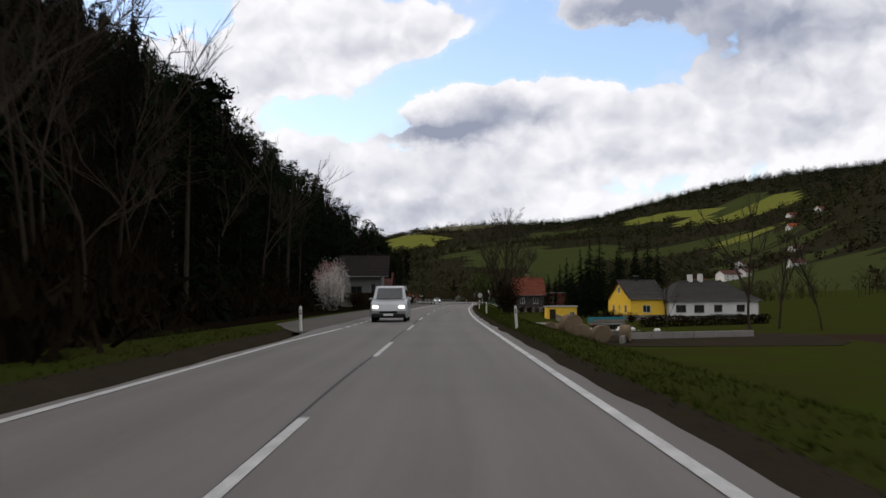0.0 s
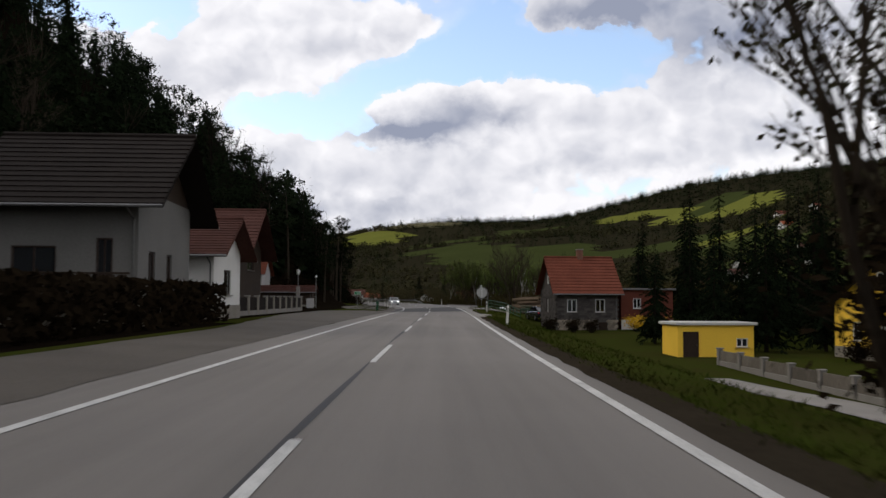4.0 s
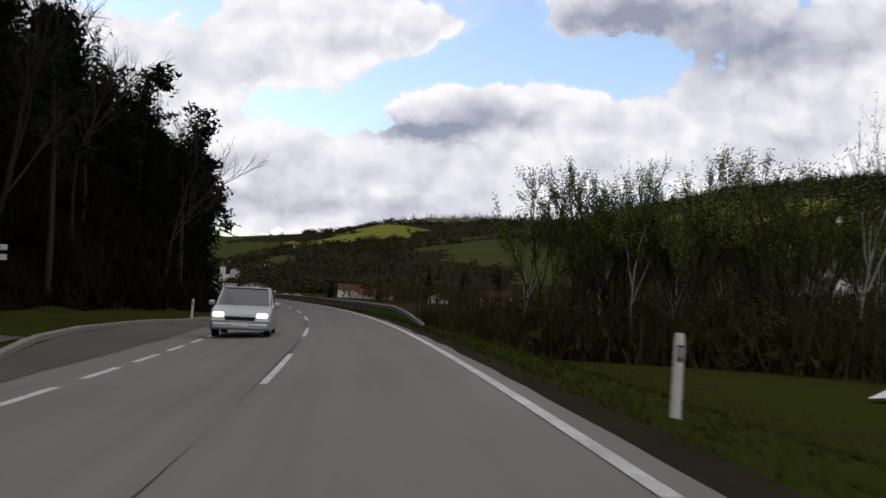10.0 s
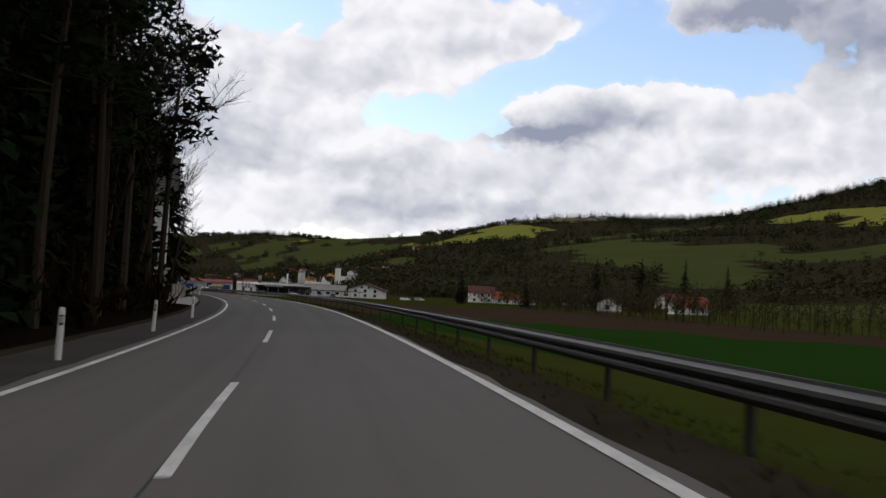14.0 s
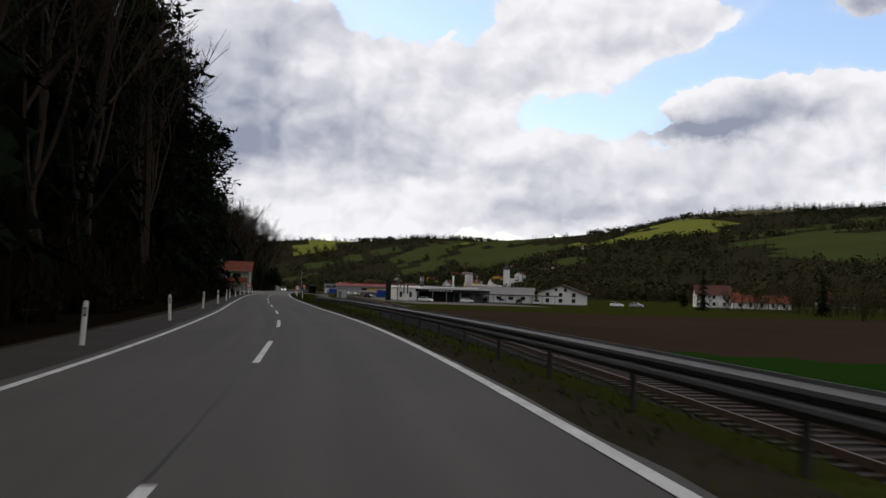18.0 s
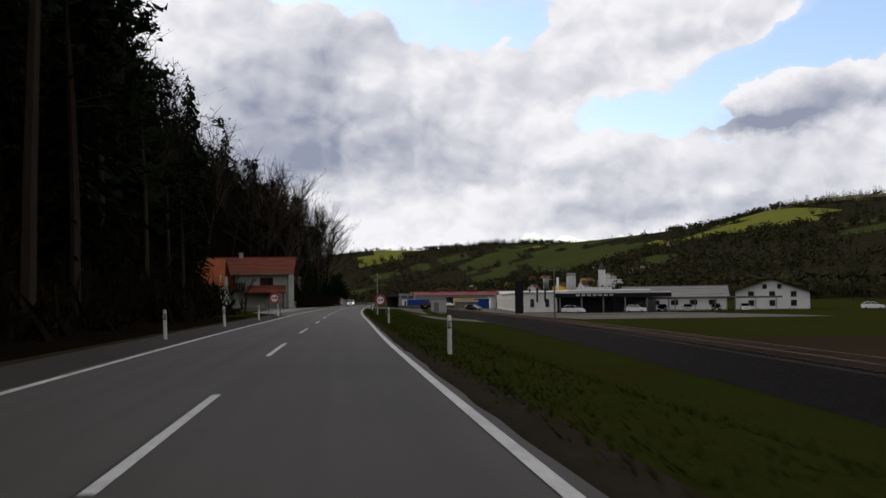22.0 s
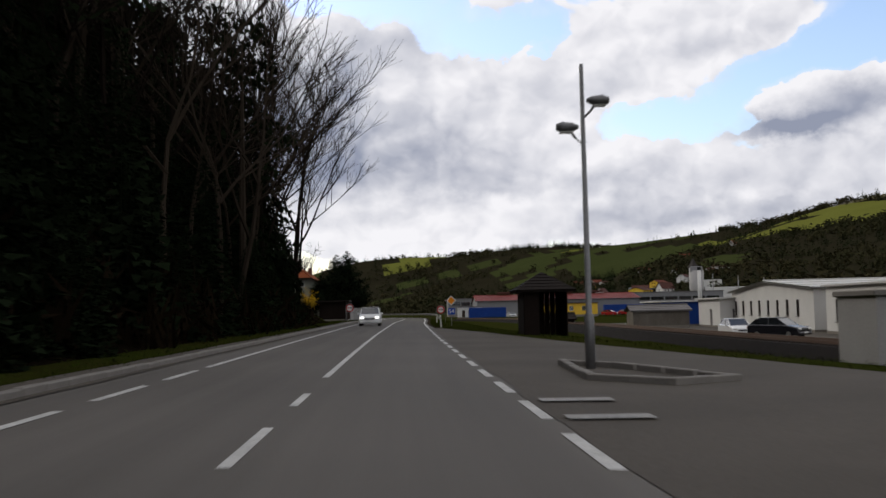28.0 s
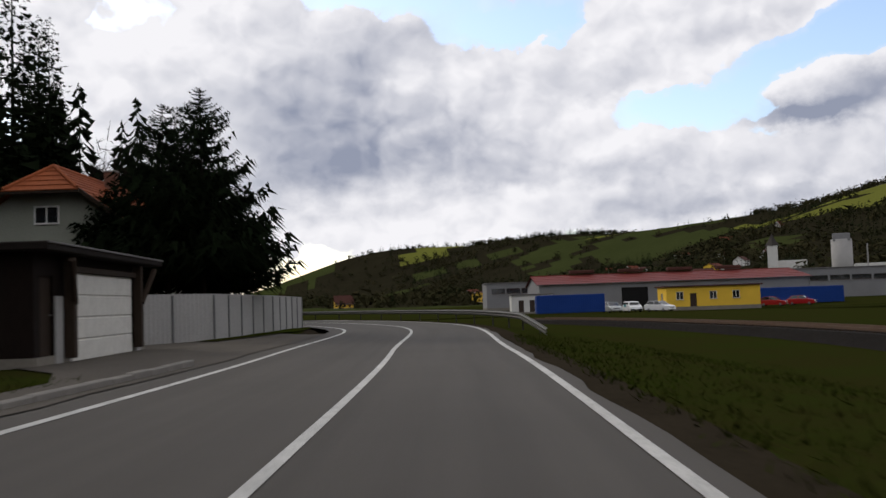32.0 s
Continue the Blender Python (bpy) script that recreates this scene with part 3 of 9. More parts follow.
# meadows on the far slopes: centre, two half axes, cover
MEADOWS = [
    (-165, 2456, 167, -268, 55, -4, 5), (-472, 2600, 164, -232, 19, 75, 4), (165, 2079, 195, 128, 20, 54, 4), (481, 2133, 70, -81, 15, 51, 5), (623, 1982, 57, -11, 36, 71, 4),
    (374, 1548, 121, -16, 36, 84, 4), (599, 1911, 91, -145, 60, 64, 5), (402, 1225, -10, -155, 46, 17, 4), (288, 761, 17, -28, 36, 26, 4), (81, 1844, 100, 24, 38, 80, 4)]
MEADOWS_BEYOND = [
    (-120, 2218, 94, -85, 48, 53, 5), (-499, 2728, 143, -54, 63, 53, 4), (-799, 2892, 51, -15, -1, 52, 4), (-1179, 3238, 83, 29, 15, 85, 5), (-246, 1934, 36, -68, 2, 92, 4),
    (15, 2460, 120, -25, 15, 110, 9), (-640, 3020, 60, -10, 10, 60, 5), (-930, 3080, 70, 10, 0, 50, 4), (340, 1010, 40, -70, 40, 22, 4), (455, 1420, 30, -90, 36, 20, 5)]


def meadow_at(x, y):
    """The meadow that lies at a place, or 0; its rim is uneven."""
    rim = 1.0 + 0.5 * noise.noise(Vector((x * 0.012, y * 0.012, 60)))
    for cx, cy, ux, uy, vx, vy, kind in MEADOWS + MEADOWS_BEYOND:
        det = ux * vy - uy * vx
        a, b = ((x - cx) * vy - (y - cy) * vx) / det, ((y - cy) * ux - (x - cx) * uy) / det
        if a * a + b * b < rim:
            return kind
    return 0


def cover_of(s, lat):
    """Which ground covers a place: 0 grass, 1 dirt, 2 crop, 3 ploughed, 4 meadow, 5 meadow painted sunlit, 6 forest
    floor, 7 far wood, 8 grass painted dimmer, 9 wood painted sunlit.
    """
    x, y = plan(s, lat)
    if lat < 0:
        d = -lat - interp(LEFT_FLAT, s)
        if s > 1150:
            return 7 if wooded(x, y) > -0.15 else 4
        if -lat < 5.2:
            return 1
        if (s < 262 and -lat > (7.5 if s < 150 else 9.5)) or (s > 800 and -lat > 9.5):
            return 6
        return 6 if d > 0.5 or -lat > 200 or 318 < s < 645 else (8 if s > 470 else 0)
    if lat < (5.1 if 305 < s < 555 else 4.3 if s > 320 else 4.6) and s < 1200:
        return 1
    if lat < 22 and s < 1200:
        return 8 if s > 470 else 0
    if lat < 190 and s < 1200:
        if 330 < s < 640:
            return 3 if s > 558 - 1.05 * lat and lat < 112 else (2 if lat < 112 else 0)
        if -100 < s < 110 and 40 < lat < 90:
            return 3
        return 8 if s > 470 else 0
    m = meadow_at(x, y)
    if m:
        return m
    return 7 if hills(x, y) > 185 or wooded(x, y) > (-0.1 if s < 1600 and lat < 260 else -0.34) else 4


def build_ground():
    sh = Shape()
    nl = len(L_LIST)
    cov, pos = [], []
    for s in S_LIST:
        for lat in L_LIST:
            x, y = plan(s, lat)
            z = ground(s, lat) - ((0.25 if -4.2 < lat < 3.5 else 0.03 if 3.5 < lat < 4.3 else 0.0) if -50 < s < 955 else 0.0)
            pos.append((x, y, z))
    faces, mats = [], []
    for i in range(len(S_LIST) - 1):
        sm = (S_LIST[i] + S_LIST[i + 1]) / 2
        for k in range(nl - 1):
            a = i * nl + k
            faces.append((a, a + 1, a + nl + 1, a + nl))
            mats.append(cover_of(sm, (L_LIST[k] + L_LIST[k + 1]) / 2))
    sh.v, sh.f, sh.m = pos, faces, mats
    me = sh.mesh("ground", [GRASS, DIRT, FIELD, PLOUGHED, MEADOW, MEADOW_LIT, FOREST_FLOOR, WOODS_FAR, GRASS_DIM, SUNLIT_WOOD], smooth=True)
    return tagged(new("ground", me), "rolling valley ground with grass verges, fields, meadows and wooded slopes", "ground", kind="structure")


build_ground()


def strip(s0, s1, l0, l1, up, step_s=4.0):
    """A band of the road between two laterals."""
    sh = Shape()
    n = max(2, int((s1 - s0) / step_s) + 1)
    rings = []
    for i in range(n):
        s = s0 + (s1 - s0) * i / (n - 1)
        la = l0(s) if callable(l0) else l0
        lb = l1(s) if callable(l1) else l1
        ring = []
        for q in ((la, lb) if lb - la < 3 else (la, la * 0.5 + lb * 0.5, lb)):
            x, y = plan(s, q)
            ring.append((x, y, ground(s, max(-4.2, min(4.4, q))) + up if -5 < q < 5 else ground(s, q) + up))
        rings.append(ring)
    return sh.sweep(rings)


def rough_edge(lat, k):
    return lambda s: lat + 0.12 * noise.noise(Vector((s * 0.25, k, 0))) + 0.08 * noise.noise(Vector((s * 1.3, k, 1)))


RIGHT_ASPHALT = [(-60, 3.88), (170, 3.9), (180, 3.98), (262, 3.98), (300, 3.98), (345, 3.9), (500, 3.95), (525, 3.66), (610, 3.72), (735, 3.86), (742, 3.98), (810, 3.98), (820, 3.75), (930, 3.68)]
LEFT_ASPHALT = [(-60, -3.35), (30, -3.35), (38, -3.75), (314, -3.75), (322, -2.95), (650, -3.0), (660, -3.75), (960, -3.75)]
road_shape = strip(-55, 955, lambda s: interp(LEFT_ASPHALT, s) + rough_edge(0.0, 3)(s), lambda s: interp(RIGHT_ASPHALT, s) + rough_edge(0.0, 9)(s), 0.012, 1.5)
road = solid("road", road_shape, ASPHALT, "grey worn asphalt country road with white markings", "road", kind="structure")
for _k, (_a, _f) in enumerate((("lane", lambda i: (-3.75, 0.1, 3.98)[i % 3]), ("way", lambda i: (i // 3) * 1.5))):
    road.data.attributes.new(_a, "FLOAT", "POINT").data.foreach_set("value", [_f(i) for i in range(len(road.data.vertices))])
part("resurfaced_patch", Shape().add([(*plan(193 + 2.2 * u, -3.6 + 7.5 * u), ground(194, -3.6 + 7.5 * u) + 0.018) for u in (0, 0.5, 1)]
     + [(*plan(193 + 35 * v + 2.2 * u, -3.6 + 7.5 * u), ground(193 + 35 * v, -3.6 + 7.5 * u) + 0.018) for v in (0.15, 0.3, 0.45, 0.6, 0.75, 0.9, 1.0) for u in (0, 0.5, 1)],
     [(3 * i + k, 3 * i + k + 1, 3 * i + k + 4, 3 * i + k + 3) for i in range(7) for k in (0, 1)]), ASPHALT_NEW, road, "dark fresh asphalt patch")
SKID = mat("tyre_mark", (0.125, 0.115, 0.104), 0.8, 0.8, 1.5, 25, 0.1, 0.002)
for _a, _b, _l0, _l1, _w in ((83, 94, 1.45, 1.65, 0.22), (70, 78, 0.5, 2.1, 0.12), (76, 83, 1.9, 2.6, 0.10), (62, 67, 0.35, 1.2, 0.10), (172, 176, 1.1, 1.6, 0.16), (173.5, 175.5, 0.6, 1.5, 0.12)):
    part("tyre_mark", strip(_a, _b, lambda s: _l0 + (_l1 - _l0) * ((s - _a) / (_b - _a)) ** 1.6 - _w / 2, lambda s: _l0 + (_l1 - _l0) * ((s - _a) / (_b - _a)) ** 1.6 + _w / 2, 0.018, 0.7), SKID, road, "dark tyre mark")
EL_AT = [(-50, -3.05), (28, -3.05), (42, -2.7), (200, -2.75), (250, -2.5), (360, -2.5), (520, -2.55), (615, -2.75), (680, -2.6), (752, -2.55), (805, -2.85), (860, -2.9), (930, -2.9)]
ER_AT = [(-50, 3.5), (170, 3.5), (250, 3.58), (295, 3.68), (345, 3.7), (500, 3.78), (525, 3.45), (610, 3.5), (745, 3.63), (800, 3.5), (860, 3.4), (930, 3.45)]
EL, ER = (lambda s: interp(EL_AT, s)), (lambda s: interp(ER_AT, s))
CL_AT = [(-50, 0.12), (30, 0.1), (42, 0.18), (62, 0.12), (95, 0.05), (165, 0.03), (190, 0.12), (200, 0.2), (225, 0.33), (262, 0.28), (280, 0.36), (300, 0.46), (358, 0.5), (370, 0.27), (435, 0.3), (455, 0.33), (485, 0.4), (500, 0.54), (516, 0.5), (535, 0.38),
         (552, 0.25), (570, 0.27), (612, 0.31), (660, 0.37), (750, 0.41), (800, 0.32), (860, 0.27), (930, 0.3)]
CL = lambda s: float(np.interp(s, [q[0] for q in CL_AT], [q[1] for q in CL_AT]))
part("centre_seam", strip(-50, 660, lambda s: CL(s) - 0.10 + 0.03 * math.sin(s * 0.31), lambda s: CL(s) - 0.045 + 0.03 * math.sin(s * 0.27 + 1), 0.016, 2.0), TAR, road, "dark tar seam")


def mark(s0, s1, lat, w=0.12, name="dash"):
    f = lat if callable(lat) else (lambda s: lat)
    part(name, strip(s0, s1, lambda s: f(s) - w / 2, lambda s: f(s) + w / 2, 0.021, 2.0), PAINT_WHITE, road)


DASH = [(0, 3.5), (1, 21), (2, 38.4), (5, 90.5), (9, 158.4), (10, 175.9), (11, 191.5), (12, 208.5), (14, 239.7), (15, 257.8), (16, 273.0), (17, 288.2), (18, 304.6), (20, 335.0), (21, 351.5), (22, 367), (23, 384),
        (26, 432.5), (27, 449), (28, 464.8), (29, 482), (30, 497.2), (31, 513.2), (32, 530.5), (33, 545.6), (34, 562.3), (35, 577.5), (36, 593.5), (37, 609.3), (38, 626.3), (39, 642.5)]
for i in range(-2, 40):
    a = float(np.interp(i, [d[0] for d in DASH], [d[1] for d in DASH])) if i >= 0 else 3.5 + 17.4 * i
    mark(a, a + 6.8, CL)
for i in range(10):
    mark(656 + 3.7 * i, 658.1 + 3.7 * i, CL)
mark(694, 741.6, CL, 0.13, "centre_line"), mark(744.3, 747.0, CL), mark(749.4, 751.4, CL), mark(755, 930, CL, 0.13, "centre_line")


def edge(lat, solid_runs, dashed_runs):
    for a, b in solid_runs:
        mark(a, b, lat, 0.15, "edge_line")
    for a, b, dash, gap in dashed_runs:
        s = a
        while s + dash < b:
            mark(s, s + dash, lat, 0.15)
            s += dash + gap


edge(EL, [(-50, 40.5), (107, 192), (200.5, 217), (224, 270), (311, 438), (444, 732), (758.5, 930)],
     [(42, 106, 2.0, 1.4), (192.5, 200, 1.7, 1.2), (218, 223.5, 1.6, 1.2), (270.6, 310.8, 2.3, 1.35), (438.5, 444, 1.6, 0.9), (733.5, 758.3, 2.8, 1.4)])
edge(ER, [(-50, 172), (189, 220.3), (265, 738.6), (810, 930)], [(173, 188, 2.0, 1.6), (221.5, 264.5, 2.6, 2.1), (740.4, 809.9, 2.3, 1.36)])

# ---- trees ----


def scatter(name, verts, tris, material):
    """A mesh of many loose triangles from arrays."""
    me = bpy.data.meshes.new(name)
    n, k = len(verts), len(tris)
    me.vertices.add(n)
    me.vertices.foreach_set("co", np.ascontiguousarray(verts, dtype=np.float32).ravel())
    me.loops.add(3 * k)
    me.loops.foreach_set("vertex_index", np.ascontiguousarray(tris, dtype=np.int32).ravel())
    me.polygons.add(k)
    me.polygons.foreach_set("loop_start", np.arange(0, 3 * k, 3, dtype=np.int32))
    me.materials.append(material)
    me.update(calc_edges=True)
    return me


class Heap:
    """Copies of leaf clouds, gathered into one mesh."""

    def __init__(self):
        self.v = []

    def put(self, tri, place, turn, scale, tall=None):
        c, s = math.cos(turn) * scale, math.sin(turn) * scale
        q = np.empty_like(tri)
        q[..., 0] = tri[..., 0] * c - tri[..., 1] * s + place[0]
        q[..., 1] = tri[..., 0] * s + tri[..., 1] * c + place[1]
        q[..., 2] = tri[..., 2] * (tall or scale) + place[2]
        self.v.append(q.reshape(-1, 3))

    def mesh(self, name, material):
        v = np.concatenate(self.v)
        return scatter(name, v, np.arange(len(v)).reshape(-1, 3), material)


def slivers(rnd, base, tip, width):
    """Narrow triangles from base to tip."""
    d = tip - base
    side = np.cross(d, rnd.normal(size=d.shape))
    side /= np.linalg.norm(side, axis=1, keepdims=True) + 1e-6
    w = (width if np.isscalar(width) else width[:, None]) * side
    return np.stack([base - w, base + w, tip], axis=1)


def leaf_cloud(seed, kind, n=260, fine=1.0):
    """A tree of height 1 as loose triangles: kind 0 spruce, 1 pine, 2 bare crown, 3 budding crown."""
    rnd = np.random.default_rng(seed)
    if kind == 0:
        f = rnd.random(n) ** 1.25
        a = rnd.random(n) * 2 * np.pi
        z = 0.06 + 0.92 * f
        reach = (0.165 * (1 - f) ** 0.8 + 0.012) * rnd.uniform(0.45, 1.15, n)
        d = np.stack([np.cos(a), np.sin(a), np.zeros(n)], 1)
        base = d * (reach * 0.1)[:, None] + np.array([0, 0, 1]) * (z + 0.02)[:, None]
        tip = d * reach[:, None] + np.array([0, 0, 1]) * (z - reach * rnd.uniform(0.2, 0.7, n))[:, None]
        if fine < 1:                                        # each bough a spray of short twigs
            side = np.stack([-d[:, 1], d[:, 0], np.zeros(n)], 1) * (rnd.uniform(-0.35, 0.35, n) * reach)[:, None]
            f0 = rnd.uniform(0.1, 0.8, n)[:, None]
            base, tip = base * (1 - f0) + tip * f0, base * (0.75 - f0 * 0.75) + tip * (0.25 + f0 * 0.75) + side
        t = slivers(rnd, tip * 1.0 + (base - tip) * 0.05, base, reach * rnd.uniform(0.14, 0.27, n) * fine + 0.004 * fine)
        stem = slivers(rnd, np.array([[0, 0, -0.05]] * 3), np.array([[0, 0, 1.0]] * 3), 0.011)
        return np.concatenate([t, stem])
    if kind == 1:
        lean = rnd.normal(0, 0.03, 2)
        k = 13
        cf = rnd.uniform(0.45, 1.0, k)
        ca = rnd.random(k) * 6.283
        cr = rnd.uniform(0.03, 0.15, k) * (1.25 - cf)+0.015
        cen = np.stack([lean[0] * cf + np.cos(ca) * cr, lean[1] * cf + np.sin(ca) * cr, cf * 0.97], 1)
        i = rnd.integers(0, k, n)
        p = cen[i] + rnd.normal(size=(n, 3)) * np.array([0.035, 0.035, 0.018])
        tip = p + rnd.normal(size=(n, 3)) * 0.022
        t = slivers(rnd, p, tip, rnd.uniform(0.006, 0.016, n))
        stem = slivers(rnd, np.array([[0, 0, -0.05]] * 3), np.array([[lean[0], lean[1], 0.97]] * 3), 0.010)
        limb = slivers(rnd, np.stack([lean[0] * cf, lean[1] * cf, cf * 0.95], 1), cen, 0.003)
        return np.concatenate([t, stem, limb])
    # forked crowns
    limbs, width = [], []
    k = 9
    for _ in range(k):
        f, a = rnd.uniform(0.22, 0.62), rnd.random() * 6.283
        e = np.array([math.cos(a) * rnd.uniform(0.08, 0.26), math.sin(a) * rnd.uniform(0.08, 0.26), min(1.0, f + rnd.uniform(0.2, 0.5))])
        limbs.append((np.array([0, 0, f]), e))
    b, e = np.array([q[0] for q in limbs]), np.array([q[1] for q in limbs])
    i = rnd.integers(0, k, n)
    u = rnd.uniform(0.3, 1.0, n)[:, None]
    p = b[i] * (1 - u) + e[i] * u
    d = rnd.normal(size=(n, 3)) * np.array([0.06, 0.06, 0.05]) + np.array([0, 0, 0.05])
    t = slivers(rnd, p, p + d, 0.0028 if kind == 2 else 0.004)
    u2 = rnd.uniform(0.4, 1.0, n)[:, None]
    p2 = p + d * u2
    t2 = slivers(rnd, p2, p2 + rnd.normal(size=(n, 3)) * 0.035, 0.0022 if kind == 2 else 0.009)
    stem = slivers(rnd, np.array([[0, 0, -0.05]] * 3), np.array([[0, 0, 0.9]] * 3), 0.010)
    return np.concatenate([t, t2, slivers(rnd, b, e, 0.006), stem])


def conifer(seed, h=18.0, r=2.6, bare=0.08, boughs=230, droop=0.42, k=15, fine=1.0):
    """Trunk and drooping boughs of a spruce, each bough a spray of needle twigs."""
    rnd = np.random.default_rng(seed)
    trunk = Shape()
    bend = rnd.uniform(-0.12, 0.12, (5, 2))
    trunk.tube([(bend[i][0] * i / 4, bend[i][1] * i / 4, -0.6 + (h + 0.4) * i / 4) for i in range(5)], [h * 0.016, h * 0.013, h * 0.009, h * 0.005, 0.02], 6)
    f = np.sort(rnd.random(boughs) ** 1.15)
    z = h * (bare + (0.99 - bare) * f)
    reach = (r * (1 - f) ** 0.8 + 0.12) * rnd.uniform(0.6, 1.15, boughs) * (1 + 0.12 * np.sin(f * 40))
    a = rnd.random(boughs) * 2 * np.pi
    d = np.stack([np.cos(a), np.sin(a), np.zeros(boughs)], 1)
    sprays = []
    for j in range(k):
        u = (j + rnd.random(boughs)) / k * 0.95 + 0.08
        sag = reach * (0.05 * u + droop * u * u) - reach * 0.10 * u ** 6
        p0 = d * (reach * u)[:, None] + np.array([0, 0, 1]) * (z - sag)[:, None]
        side = np.stack([-d[:, 1], d[:, 0], np.zeros(boughs)], 1) * (rnd.choice([-1, 1], boughs) * reach * rnd.uniform(0.05, 0.34, boughs) * (1.15 - 0.8 * u))[:, None]
        tip = p0 + side + d * (reach * rnd.uniform(0.0, 0.22, boughs))[:, None] - np.array([0, 0, 1]) * (reach * rnd.uniform(0.02, 0.22, boughs))[:, None]
        sprays.append(slivers(rnd, p0, tip, (0.03 + 0.045 * reach * rnd.uniform(0.6, 1.3, boughs)) * fine))
    v = np.concatenate(sprays).reshape(-1, 3)
    return trunk, scatter("crown", v, np.arange(len(v)).reshape(-1, 3), NEEDLE)


def pine(seed, h=17.0):
    """A bare stem with clumps of needles in its upper third."""
    rnd = random.Random(seed)
    trunk, crown = Shape(), Shape()
    lean = (rnd.uniform(-0.9, 0.9), rnd.uniform(-0.9, 0.9))
    at = lambda f: Vector((lean[0] * f * f, lean[1] * f * f, h * f))
    trunk.tube([at(f) + Vector((0, 0, -0.6 if f == 0 else 0)) for f in (0, 0.25, 0.5, 0.75, 0.97)], [h * 0.014, h * 0.012, h * 0.010, h * 0.006, 0.03], 6)
    for _ in range(26):
        f = rnd.uniform(0.45, 1.0)
        p, a = at(min(f, 0.96)), rnd.uniform(0, 2 * math.pi)
        ln = rnd.uniform(0.6, 2.6) * (1.25 - f)+0.5
        e = p + Vector((math.cos(a) * ln, math.sin(a) * ln, rnd.uniform(-0.2, 0.9)))
        trunk.tube([p, e], [0.05, 0.015], 3, cap=False)
        for _ in range(26):
            c = e + Vector((rnd.gauss(0, 0.5), rnd.gauss(0, 0.5), rnd.gauss(0, 0.26)))
            n = Vector((rnd.uniform(-1, 1), rnd.uniform(-1, 1), rnd.uniform(-0.3, 1))).normalized() * rnd.uniform(0.25, 0.5)
            t = n.orthogonal().normalized() * rnd.uniform(0.1, 0.2)
            crown.add([c - n * 0.5 - t, c - n * 0.5 + t, c + n], [(0, 1, 2)])
    return trunk, crown


def bare_tree(seed, h=13.0, stems=3, spread=0.35, levels=4, twigs=True, leaf=0, start=0.25, thick=0.016):
    """A leafless tree: stems that fork again and again into twigs; leaf: buds and small leaves a twig."""
    rnd = random.Random(seed)
    wood, leaves = Shape(), Shape()
    wood.branches = Shape()

    def grow(p, d, ln, r, lev):
        n = 3 if lev < 2 else 2
        pts, q, dd = [p], p, d.copy()
        for _ in range(n):
            dd = (dd + Vector((rnd.uniform(-1, 1), rnd.uniform(-1, 1), rnd.uniform(-0.3, 0.7))) * 0.14).normalized()
            q = q + dd * (ln / n)
            pts.append(q)
        (wood if lev < 2 else wood.branches).tube(pts, [r * (1 - 0.5 * i / n) for i in range(n + 1)], 6 if lev == 0 else (4 if lev == 1 else 3), cap=False)
        if lev >= levels:
            for _ in range(leaf):
                c = p.lerp(q, rnd.random()) + Vector((rnd.gauss(0, 0.12), rnd.gauss(0, 0.12), rnd.gauss(0, 0.12)))
                a = Vector((rnd.uniform(-1, 1), rnd.uniform(-1, 1), rnd.uniform(-1, 1))).normalized() * 0.09
                b = a.orthogonal().normalized() * 0.05
                leaves.add([c - b, c + a, c + b, c - a * 0.6], [(0, 1, 2, 3)])
            return
        kids = rnd.randint(3, 4) if lev < levels - 1 else rnd.randint(4, 5)
        for k in range(kids):
            f = rnd.uniform(0.35, 1.0) if k else 1.0
            base = pts[-1] if f > 0.97 else pts[0].lerp(pts[-1], f)
            side = Vector((rnd.uniform(-1, 1), rnd.uniform(-1, 1), rnd.uniform(-0.1, 0.6)))
            nd = (dd + side * (spread * 2.0 if k else spread * 0.7)).normalized()
            grow(base, nd, ln * rnd.uniform(0.5, 0.75), r * (0.55 if k else 0.62), lev + 1)

    for _ in range(stems):
        a = rnd.uniform(0, 2 * math.pi)
        lean = rnd.uniform(0.05, 0.3) if stems > 1 else 0.03
        grow(Vector((math.cos(a) * 0.15 * (stems > 1), math.sin(a) * 0.15 * (stems > 1), -0.4)), Vector((math.cos(a) * lean, math.sin(a) * lean, 1)).normalized(), h * 0.42, h * thick, 0)
    return wood, leaves


def bush(seed, r=1.6, h=2.2, n=420, size=0.16, stalks=26):
    """Stalks with many small leaves or blossoms."""
    rnd = random.Random(seed)
    wood, leaves = Shape(), Shape()
    for _ in range(stalks):
        a, q = rnd.uniform(0, 2 * math.pi), rnd.uniform(0.3, 1.0)
        e = Vector((math.cos(a) * r * q, math.sin(a) * r * q, h * rnd.uniform(0.5, 1.0) * (1.15 - 0.4 * q)))
        wood.tube([(0.15 * math.cos(a), 0.15 * math.sin(a), -0.15), e * 0.55 + Vector((0, 0, h * 0.12)), e], [0.03, 0.02, 0.006], 3, cap=False)
        for _ in range(n // stalks):
            c = (e * rnd.uniform(0.35, 1.05)) + Vector((rnd.gauss(0, 0.16 * r), rnd.gauss(0, 0.16 * r), h * 0.08 + rnd.gauss(0, 0.13 * h)))
            if c.z < 0.03:
                c.z = rnd.uniform(0.03, 0.4)
            d = Vector((rnd.uniform(-1, 1), rnd.uniform(-1, 1), rnd.uniform(-1, 1))).normalized() * size * rnd.uniform(0.6, 1.3)
            b = d.orthogonal().normalized() * size * 0.45
            leaves.add([c - b, c + d, c + b, c - d * 0.6], [(0, 1, 2, 3)])
    return wood, leaves


